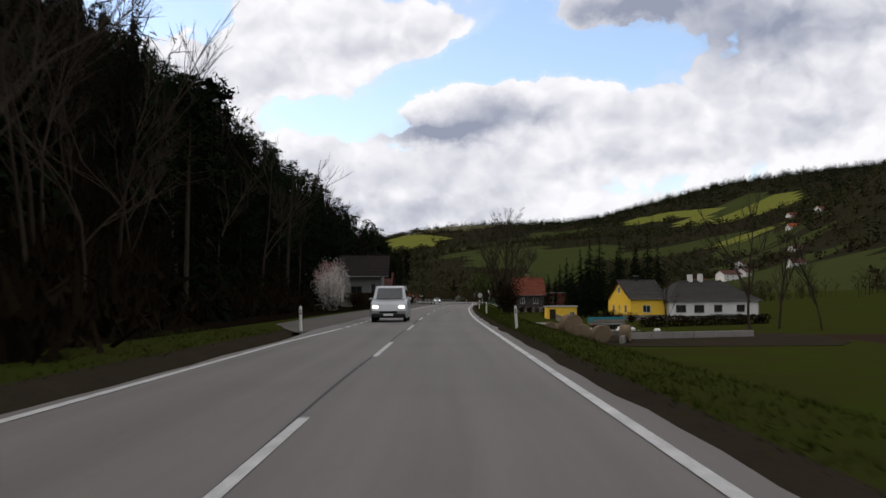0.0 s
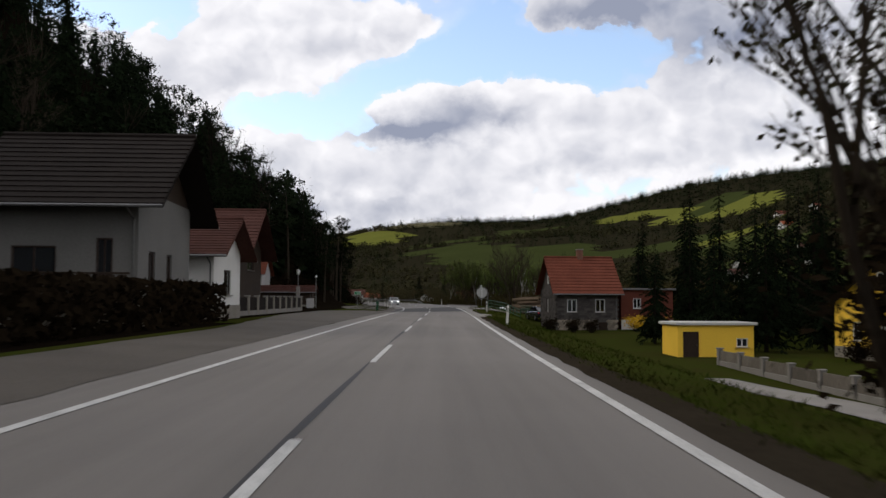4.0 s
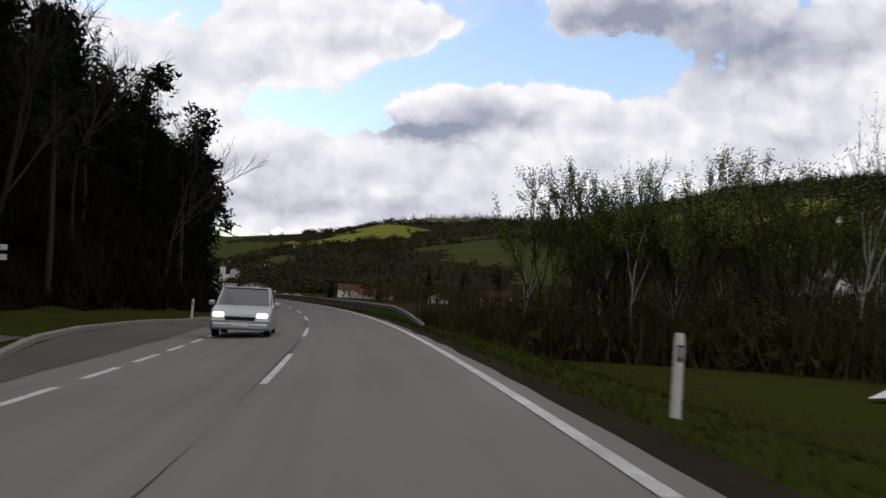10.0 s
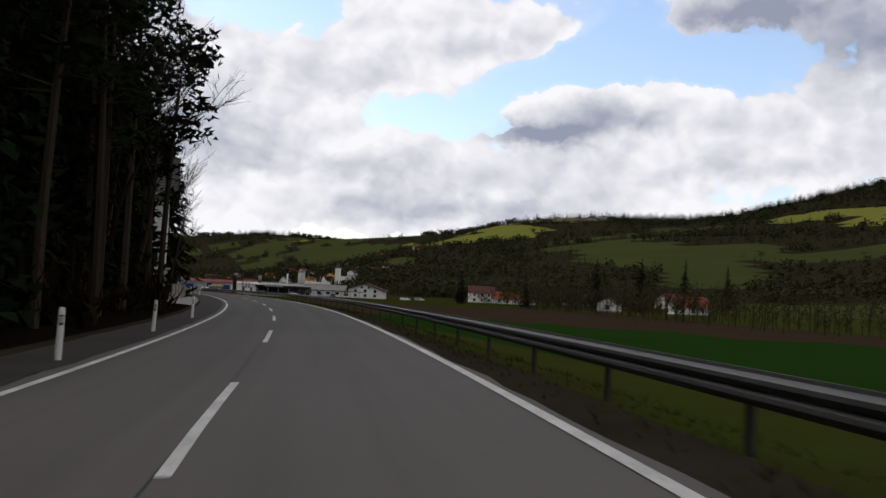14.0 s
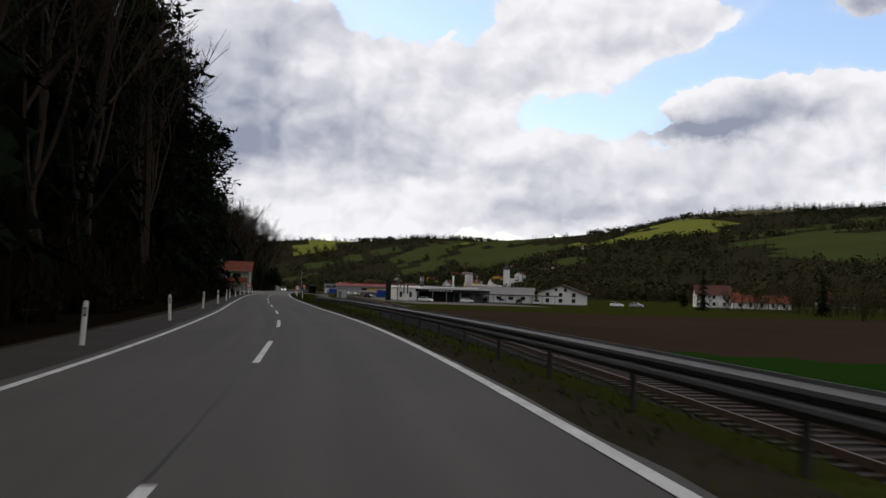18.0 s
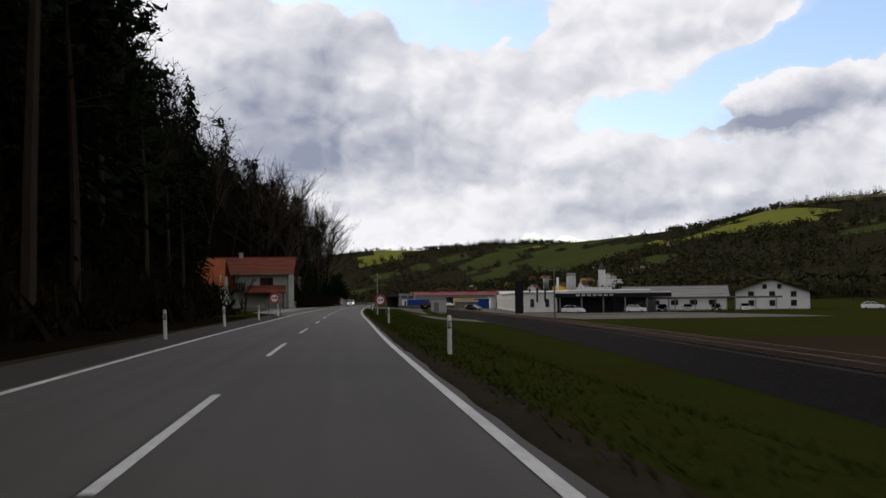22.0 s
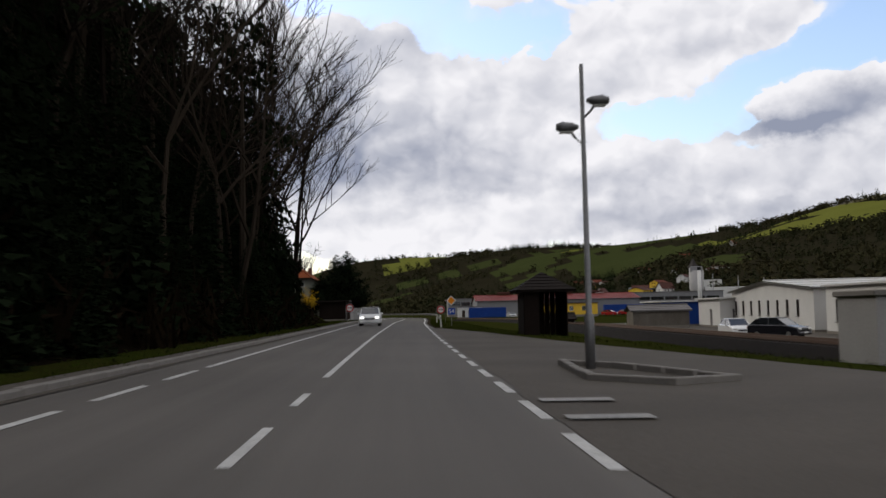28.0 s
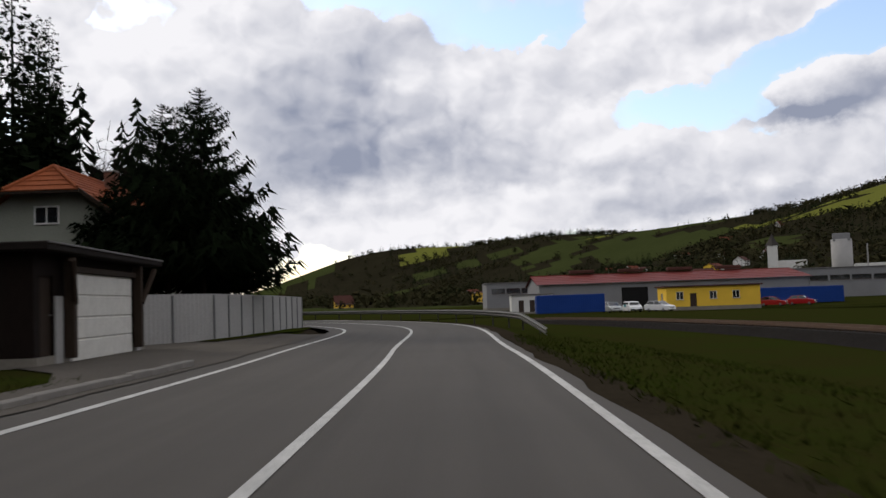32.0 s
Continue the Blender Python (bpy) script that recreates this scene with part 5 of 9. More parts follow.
# lettering of the bay
word = bpy.data.curves.new("bay_lettering", "FONT")
word.body, word.size, word.align_x, word.align_y, word.extrude = "BUS", 1.5, "CENTER", "CENTER", 0.0
word.materials.append(PAINT_WORN)
lettering = new("bay_lettering", word)
lettering.parent = road
p = spot(248.2, 5.6, 0.03)
across = (spot(249.9, 7.9, 0.04) - spot(249.9, 4.8, 0.04)).normalized()
lettering.matrix_basis = pose(p.x, p.y, p.z, 0, -math.degrees(math.asin(across.z)), heading(250)) @ Matrix.Diagonal((1.0, 3.5, 1, 1))
for q in (747.5, 749.7):
    part("hatch_bar", strip(q, q + 0.45, 3.85, 4.9, 0.045, 0.4), PAINT_WORN, road)

# ---- roadside posts ----


def delineator():
    ob = thing("delineator_post", "white plastic roadside marker post with a black band", "marker post", None, "roadside marker posts")
    ring = lambda z, k: [(0.06 * k * c, 0.05 * k * d, z) for c, d in ((-1, -0.6), (-0.5, -1), (0.5, -1), (1, -0.6), (0.75, 0.8), (-0.75, 0.8))]
    part("post", Shape().sweep([ring(-0.3, 1.05), ring(0.0, 1.03), ring(0.93, 0.95), ring(1.0, 0.7)], closed=True), PLASTIC_WHITE, ob)
    part("band", Shape().box((0, -0.049, 0.76), (0.07, 0.008, 0.2), 0.002), PLASTIC_BLACK, ob, "black band")
    part("reflector", Shape().box((0, -0.056, 0.77), (0.038, 0.008, 0.12), 0.003), ALU, ob, "small reflector")
    return ob


first = delineator()
POSTS = [(41, 4.75), (80, 4.85), (112.5, 4.7), (156, 4.8), (194, 5.5), (270, 5.35), (595.5, 4.8), (630, 4.7), (668, 5.1), (708.5, 5.1), (738.5, 4.6), (814, 4.6), (846, 4.85),
         (37.8, -4.05), (252.7, -4.05), (258.6, -4.1), (265.5, -4.2), (272, -4.3), (307, -5.1), (318.3, -3.35), (335, -3.25), (350, -3.3), (364.7, -3.3), (378.7, -3.3), (391, -3.35), (405, -3.4),
         (487, -3.6), (502.5, -3.55), (521.5, -3.65), (537.4, -3.5), (553.4, -3.5), (569.8, -3.75), (587, -3.75), (603, -3.75), (618, -3.75), (634.5, -3.65), (650, -3.5)]
for i, (s, l) in enumerate(POSTS):
    m = on_road(s, l, 0, 0 if l > 0 else 0) @ pose(0, 0, 0, random.uniform(-2, 2), random.uniform(-3, 3), random.uniform(-8, 8))
    if i == 0:
        first.matrix_world = m
    else:
        copy_thing(first, m)

# ---- guard rail ----


def guard_rail(name, stations, group, label):
    """A W-beam on posts along (s, lat, height over ground)."""
    ob = thing(name, label, "guard rail", None, group)
    prof = [(-0.04, -0.155), (-0.04, -0.12), (0.04, -0.085), (0.04, -0.045), (-0.035, -0.015), (-0.035, 0.015), (0.04, 0.045), (0.04, 0.085), (-0.04, 0.12), (-0.04, 0.155)]
    st = [q[0] for q in stations]
    f = lambda s: (np.interp(s, st, [q[1] for q in stations]), np.interp(s, st, [q[2] for q in stations]))
    n = int((st[-1] - st[0]) / 4)
    post = Shape().box((0, 0, 0), (0.06, 0.11, 1.25), 0.01).mesh("post", RAIL_POST)
    for i in range(n):
        rings = []
        for k in range(3):
            s = st[0] + 4 * i + 2 * k - (0.04 if k == 0 else -0.04 if k == 2 else 0)
            l, h = f(s)
            x, y = plan(s, l)
            c, nn = centre(s)
            base = ground(s, min(l, 4.4)) - 0.08
            rings.append([(x - nn[0] * u, y - nn[1] * u, base + h + v) for u, v in prof] + [(x - nn[0] * (u - 0.012), y - nn[1] * (u - 0.012), base + h + v) for u, v in prof[::-1]])
        part("beam", Shape().sweep(rings, closed=True), STEEL, ob)
        s = st[0] + 4 * i + 2
        l, h = f(s)
        x, y = plan(s, l + 0.12)
        part("post", post, None, ob, at=pose(x, y, ground(s, min(l, 4.4)) - 0.08 + h - 0.5, 0, 0, heading(s)))
    return ob


guard_rail("guard_rail", [(298, 5.15, 0.0), (303, 5.0, 0.40), (308, 4.95, 0.58), (330, 4.95, 0.6), (480, 5.0, 0.6), (530, 4.9, 0.6), (552, 4.75, 0.56), (559, 4.7, 0.4)], "guard rails", "long galvanised steel guard rail on posts along the bend")
guard_rail("guard_rail", [(882, 5.6, 0.1), (888, 5.2, 0.62), (900, 4.9, 0.7), (950, 4.9, 0.7)], "guard rails", "galvanised steel guard rail on posts round the far bend")

# ---- railway ----
TRACK = [(395, 7.6), (450, 8.6), (500, 11.2), (540, 13.9), (571, 15.9), (600, 18.3), (625, 19.9), (660, 21.4), (740, 22.4), (834, 22.0), (868, 21.2), (900, 21.5), (925, 24.0)]
track_lat = lambda s: float(np.interp(s, [q[0] for q in TRACK], [q[1] for q in TRACK]))
track_z = lambda s: float(np.interp(s, [395, 450, 540, 700, 925], [-1.3, -1.2, -1.0, -0.8, -0.75]))
track = thing("railway_track", "single rusty railway track on dark ballast", "railway", None, "", "structure")
for side in (-0.75, 0.75):
    rings = []
    for s in range(395, 926, 5):
        x, y = plan(s, track_lat(s) + side)
        z = track_z(s) + 0.26
        rings.append([(x - 0.05, y, z - 0.14), (x + 0.05, y, z - 0.14), (x + 0.035, y, z), (x - 0.035, y, z)])
    part("rail", Shape().sweep(rings, closed=True), RUST, track)
rings = []
for s in range(395, 926, 5):
    lc = track_lat(s)
    ring = []
    for o, h in ((-2.9, -1.4), (-1.55, 0.06), (0, 0.1), (1.55, 0.06), (2.9, -1.4)):
        x, y = plan(s, lc + o)
        ring.append((x, y, track_z(s) + h + 0.05 * noise.noise(Vector((x, y, 0)))))
    rings.append(ring)
part("ballast_bed", Shape().sweep(rings), BALLAST, track, "dark stone ballast")
sl = Shape()
for i in range(760):
    s = 396 + i * 0.69
    x, y = plan(s, track_lat(s))
    sl.box((x, y, track_z(s) + 0.07), (2.4, 0.25, 0.12), 0, heading(s))
part("sleepers", sl, WOOD_DARK, track, "dark sleepers")["kind"] = "stuff"

# ---- signs ----


def disc(sh, c, r, y, t=0.006, n=28, slot=0):
    sh.tube([(c[0], y, c[1]), (c[0], y - t, c[1])], r, n, slot=slot)


def overtaking_sign(m, r=0.48, centre_z=1.5):
    """Round no-overtaking sign with two cars in a tube frame; it faces local -y."""
    ob = thing("no_overtaking_sign", "round red-rimmed no-overtaking sign with two car shapes", "road sign", m, "no-overtaking signs")
    sh = Shape()
    disc(sh, (0, centre_z), r, 0.0, 0.02)
    part("back_plate", sh, ALU, ob)
    sh = Shape()
    disc(sh, (0, centre_z), r, -0.022, 0.006)
    part("rim", sh, RED_PAINT, ob, "red rim")
    sh = Shape()
    disc(sh, (0, centre_z), r * 0.74, -0.03, 0.004)
    part("face", sh, WHITE_PAINT, ob, "white face")
    k = r / 0.48
    for x, mtl, lab in ((-0.16, RED_PAINT, "red car shape"), (0.16, BLACK_PAINT, "black car shape")):
        sh = Shape()
        q = lambda u, v: (x * k + u * k, -0.036, centre_z + 0.02 * k + v * k)
        out = [(-0.12, -0.06), (0.12, -0.06), (0.12, 0.04), (0.085, 0.06), (0.065, 0.13), (-0.065, 0.13), (-0.085, 0.06), (-0.12, 0.04)]
        sh.add([q(*p) for p in out] + [(a, b - 0.003, c) for a, b, c in (q(*p) for p in out)], [tuple(range(8))[::-1], tuple(range(8, 16))] + [(i, (i + 1) % 8, 8 + (i + 1) % 8, 8 + i) for i in range(8)])
        for u in (-0.09, 0.09):
            sh.box((x * k + u * k, -0.037, centre_z - 0.075 * k), (0.05 * k, 0.004, 0.05 * k))
        part("car_symbol", sh, mtl, ob, lab)
        part("symbol_window", Shape().box((x * k, -0.042, centre_z + 0.105 * k), (0.1 * k, 0.003, 0.05 * k)), WHITE_PAINT, ob)
    arc = [(-r * 1.12, 0.03, -0.3), (-r * 1.12, 0.03, centre_z)] + [(-r * 1.12 * math.cos(a), 0.03, centre_z + r * 1.12 * math.sin(a)) for a in np.linspace(0.2, math.pi - 0.2, 12)] + [(r * 1.12, 0.03, centre_z), (r * 1.12, 0.03, -0.3)]
    part("tube_frame", Shape().tube(arc, 0.03, 7), STEEL_DARK, ob, "bent steel tube frame", smooth=True)
    part("cross_bar", Shape().tube([(-r * 1.12, 0.03, centre_z - r * 1.15), (r * 1.12, 0.03, centre_z - r * 1.15)], 0.02, 6), STEEL_DARK, ob)
    return ob


overtaking_sign(on_road(662.5, 5.25), 0.47, 1.55)
overtaking_sign(on_road(657, -4.35), 0.45, 1.5)
overtaking_sign(on_road(848, 5.35), 0.45, 1.55)
overtaking_sign(on_road(848, -5.3), 0.45, 1.55)
# a round sign seen from behind, in its arch
back = thing("round_sign_back", "grey back of a round sign in an arched tube frame", "road sign", on_road(192, 4.95))
sh = Shape()
disc(sh, (0, 1.75), 0.47, -0.01, 0.02)
part("plate", sh, ALU, back)
part("stiffener", Shape().box((0, -0.045, 1.75), (0.04, 0.03, 0.9), 0.008), FRAME_WHITE, back, "pale stiffening rail")
arc = [(-0.54, 0.02, -0.3), (-0.54, 0.02, 1.75)] + [(-0.54 * math.cos(a), 0.02, 1.75 + 0.54 * math.sin(a)) for a in np.linspace(0.2, math.pi - 0.2, 12)] + [(0.54, 0.02, 1.75), (0.54, 0.02, -0.3)]
part("tube_frame", Shape().tube(arc, 0.03, 7), STEEL, back, smooth=True)
for z in (1.22, 1.75):
    part("clamp", Shape().box((0.0, 0.0, z), (1.1, 0.03, 0.035), 0.008), STEEL, back)
# priority diamond and route number
pri = thing("priority_sign", "orange diamond priority sign above a blue route plate", "road sign", on_road(825, 5.9))
part("pole", Shape().tube([(0, 0.04, -0.3), (0, 0.04, 2.7)], 0.035, 8), STEEL_DARK, pri)
for nm, r, y, mtl in (("border", 0.5, 0.0, BLACK_PAINT), ("white_field", 0.47, -0.008, WHITE_PAINT), ("orange_field", 0.36, -0.016, AMBER_PAINT)):
    q = [(0, -r), (r, 0), (0, r), (-r, 0)]
    part(nm, Shape().add([(a, y, 2.4 + b) for a, b in q] + [(a, y + 0.007, 2.4 + b) for a, b in q], [(0, 1, 2, 3), (7, 6, 5, 4), (0, 4, 5, 1), (1, 5, 6, 2), (2, 6, 7, 3), (3, 7, 4, 0)]), mtl, pri)
part("route_plate", Shape().box((0, 0, 1.4), (0.62, 0.02, 0.6), 0.006), BLUE_PAINT, pri, "blue plate")
num = bpy.data.curves.new("route_number", "FONT")
num.body, num.size, num.align_x, num.align_y, num.extrude = "54", 0.5, "CENTER", "CENTER", 0.001
num.materials.append(WHITE_PAINT)
o = new("route_number", num)
o.parent, o.matrix_basis = pri, pose(0, -0.016, 1.4, 90, 0, 0)

# stop sign of the bus, by the bay
bus = thing("bus_stop_sign", "tall bus stop post with a white board and a timetable box", "bus stop", on_road(253, 10.0))
part("pole", Shape().tube([(0, 0, -0.3), (0, 0, 3.4)], 0.035, 8), STEEL, bus)
part("board", Shape().box((-0.08, -0.03, 3.3), (0.36, 0.02, 0.62), 0.01), WHITE_PAINT, bus)
sh = Shape()
sh.tube([(-0.08 + 0.12 * math.cos(a), -0.05, 3.3 + 0.22 * math.sin(a)) for a in np.linspace(0, 2 * math.pi, 20)], 0.025, 5, cap=False)
part("emblem", sh, GREEN_PAINT, bus, "dark oval emblem")
part("timetable_box", Shape().box((-0.02, -0.06, 1.6), (0.16, 0.08, 0.45), 0.015), ALU, bus)
bus2 = thing("stop_sign_post", "thin post with two small pale direction boards", "road sign", on_road(289, -8.8))
part("pole", Shape().tube([(0, 0, -0.3), (0, 0, 2.4)], 0.03, 8), STEEL, bus2)
for z in (2.3, 2.0):
    part("board", Shape().box((-0.02, -0.035, z), (0.52, 0.02, 0.17), 0.01), PLASTIC_WHITE, bus2)
    part("lettering_bar", Shape().box((-0.08, -0.048, z), (0.26, 0.004, 0.05)), BLACK_PAINT, bus2)
gs = thing("guide_sign", "small green direction sign with a white arrow on a post", "road sign", on_road(211, -7.7))
part("pole", Shape().tube([(0, 0, -0.2), (0, 0, 1.95)], 0.03, 8), STEEL, gs)
part("board", Shape().box((0, -0.035, 1.8), (0.72, 0.02, 0.36), 0.01), WHITE_PAINT, gs)
part("panel", Shape().box((0, -0.05, 1.8), (0.66, 0.008, 0.30)), GREEN_PAINT, gs)
part("lettering_bar", Shape().box((0.08, -0.057, 1.8), (0.38, 0.004, 0.07)), WHITE_PAINT, gs)

# ---- lamps ----
lamp = thing("street_lamp", "tall steel street lamp with two opposed lamp heads", "street lamp", on_road(757.3, 6.05))
part("pole", Shape().tube([(0, 0, -0.2), (0, 0, 1.2), (0, 0, 1.25), (0, 0, 6.85)], [0.11, 0.11, 0.07, 0.045], 10), STEEL_DARK, lamp, smooth=True)
for sg, z in ((1, 5.7), (-1, 5.1)):
    part("arm", Shape().tube([(0, 0, z - 0.1), (sg * 0.2, 0, z + 0.1), (sg * 0.32, 0, z + 0.28)], 0.03, 6), STEEL_DARK, lamp)
    ring = lambda f, w, h: [(sg * (0.1 + f), w * math.cos(a), z + 0.32 + h * math.sin(a)) for a in np.linspace(0, 2 * math.pi, 9)[:-1]]
    part("lamp_head", Shape().sweep([ring(0.0, 0.05, 0.04), ring(0.12, 0.15, 0.10), ring(0.36, 0.17, 0.13), ring(0.5, 0.1, 0.08)], closed=True), STEEL_DARK, lamp, smooth=True)
    part("lens", Shape().box((sg * 0.38, 0, z + 0.2), (0.3, 0.2, 0.03), 0.01), LAMP_GLASS, lamp)
lamp2 = thing("street_lamp", "slim street lamp with a small round head beside a lane", "street lamp", on_road(212, -12.4))
part("pole", Shape().tube([(0, 0, -0.2), (0, 0, 3.45)], [0.06, 0.045], 8), STEEL, lamp2)
part("lamp_head", Shape().tube([(0, 0, 3.4), (0, 0, 3.5), (0, 0, 3.62)], [0.1, 0.14, 0.05], 10), FRAME_WHITE, lamp2)
lamp3 = thing("lantern", "garden lantern with a square glass head on a stone gate post", "lamp", on_road(190.5, -11.5))
part("post", Shape().box((0, 0, 1.0), (0.3, 0.3, 2.3), 0.02), CONCRETE, lamp3)
part("pole", Shape().tube([(0, 0, 2.1), (0, 0, 3.2)], 0.04, 6), STEEL_DARK, lamp3)
part("lantern_glass", Shape().tube([(0, 0, 3.2), (0, 0, 3.55)], [0.1, 0.16], 4), LAMP_GLASS, lamp3)
part("lantern_roof", Shape().tube([(0, 0, 3.55), (0, 0, 3.7)], [0.2, 0.03], 4), STEEL_DARK, lamp3)
lamp4 = thing("leaning_mast", "leaning wooden mast with a lamp arm on the slope", "lamp post", on_road(816, -9.5) @ pose(0, 0, 0, 0, 6, 0))
part("pole", Shape().tube([(0, 0, -0.5), (0, 0, 6.0)], [0.1, 0.07], 8), WOOD_GREY, lamp4)
part("arm", Shape().tube([(0, 0, 3.9), (0.7, -0.2, 3.9)], 0.03, 6), STEEL, lamp4)
part("lamp_head", Shape().box((0.85, -0.2, 3.88), (0.5, 0.16, 0.1), 0.03), FRAME_WHITE, lamp4)

# ---- railings of the stream bridge ----


def railing(name, pts, label, height=1.0, mtl=None, step_m=1.7):
    ob = thing(name, label, "railing")
    pts = [spot(s, l) for s, l in pts]
    for a, b in zip(pts, pts[1:]):
        n = max(1, round((b - a).length / step_m))
        for i in range(n + 1):
            q = a.lerp(b, i / n)
            part("post", Shape().box((q.x, q.y, q.z + height / 2 - 0.1), (0.08, 0.08, height + 0.2), 0.01), mtl or GREEN_STEEL, ob)
        for z in (height, height * 0.62, height * 0.25):
            part("bar", Shape().tube([a + Vector((0, 0, z)), b + Vector((0, 0, z))], 0.035, 6), mtl or GREEN_STEEL, ob)
    return ob


railing("bridge_railing", [(221.2, 7.6), (224.4, 8.4), (216, 9.0), (207.2, 9.9)], "green steel railing on the stream bridge")
railing("bridge_railing", [(202.5, -5.2), (209, -5.4), (216, -5.6)], "green steel railing beside the lay-by")
railing("yard_railing", [(243, 13.5), (231, 12.8), (219, 12.6)], "dark green steel fence beside the stream", 1.0)

# ---- buildings ----


def wall_face(sh, o, u, n, length, height, holes, depth=0.14):
    """A wall plate from o along u, outward n; holes (centre, sill, width, height) become reveals."""
    xs = sorted({0.0, length, *[h[0] - h[2] / 2 for h in holes], *[h[0] + h[2] / 2 for h in holes]})
    zs = sorted({0.0, height, *[h[1] for h in holes], *[h[1] + h[3] for h in holes]})
    p = lambda a, z, d=0.0: (o[0] + u[0] * a - n[0] * d, o[1] + u[1] * a - n[1] * d, o[2] + z)
    for a, b in zip(xs, xs[1:]):
        for c, d in zip(zs, zs[1:]):
            mx, mz = (a + b) / 2, (c + d) / 2
            if any(abs(mx - h[0]) < h[2] / 2 and h[1] < mz < h[1] + h[3] for h in holes):
                continue
            sh.add([p(a, c), p(b, c), p(b, d), p(a, d)], [(0, 1, 2, 3)])
    for c, z, w, h in holes:
        a, b = c - w / 2, c + w / 2
        sh.add([p(a, z), p(b, z), p(b, z + h), p(a, z + h), p(a, z, depth), p(b, z, depth), p(b, z + h, depth), p(a, z + h, depth)],
               [(0, 4, 5, 1), (1, 5, 6, 2), (2, 6, 7, 3), (3, 7, 4, 0)])


def window(parent, o, u, n, c, z, w, h, frame_mat, depth=0.1, sill=True, bars=1, name="window"):
    """Frame, panes and sill in a reveal."""
    turn = math.degrees(math.atan2(u[1], u[0]))
    at = pose(o[0] + u[0] * c - n[0] * depth, o[1] + u[1] * c - n[1] * depth, o[2] + z + h / 2, 0, 0, turn)
    f = Shape()
    t = 0.07
    for x, zz, sx, sz in ((-w / 2 + t / 2, 0, t, h), (w / 2 - t / 2, 0, t, h), (0, h / 2 - t / 2, w - 2 * t, t), (0, -h / 2 + t / 2, w - 2 * t, t)):
        f.box((x, 0, zz), (sx, 0.07, sz), 0.008)
    for i in range(bars):
        f.box(((i + 1) / (bars + 1) * w - w / 2, 0, 0), (0.06, 0.06, h - 2 * t), 0.008)
    win = part(name, f, frame_mat, parent, at=at)
    part("pane", Shape().box((0, 0.015, 0), (w - 2 * t, 0.012, h - 2 * t)), PANE, win)
    if sill:
        part("sill", Shape().box((0, -0.1, -h / 2 - 0.03), (w + 0.16, 0.22, 0.05), 0.01), CONCRETE, win)
    return win


def slope(sh, a, b, c, d, courses, lift=0.05):
    """Stepped roof courses between eave a-b and ridge d-c, on a slab."""
    a, b, c, d = (Vector(q) for q in (a, b, c, d))
    nrm = (b - a).cross(d - a).normalized()
    if nrm.z < 0:
        nrm = -nrm
    rings = [[a - nrm * 0.14, b - nrm * 0.14]]
    for i in range(courses):
        f, g = i / courses, (i + 1) / courses
        rings.append([a.lerp(d, f) + nrm * lift, b.lerp(c, f) + nrm * lift])
        rings.append([a.lerp(d, g) + nrm * 0.006, b.lerp(c, g) + nrm * 0.006])
    rings += [[d - nrm * 0.14, c - nrm * 0.14], [a - nrm * 0.14, b - nrm * 0.14]]
    sh.sweep(rings)


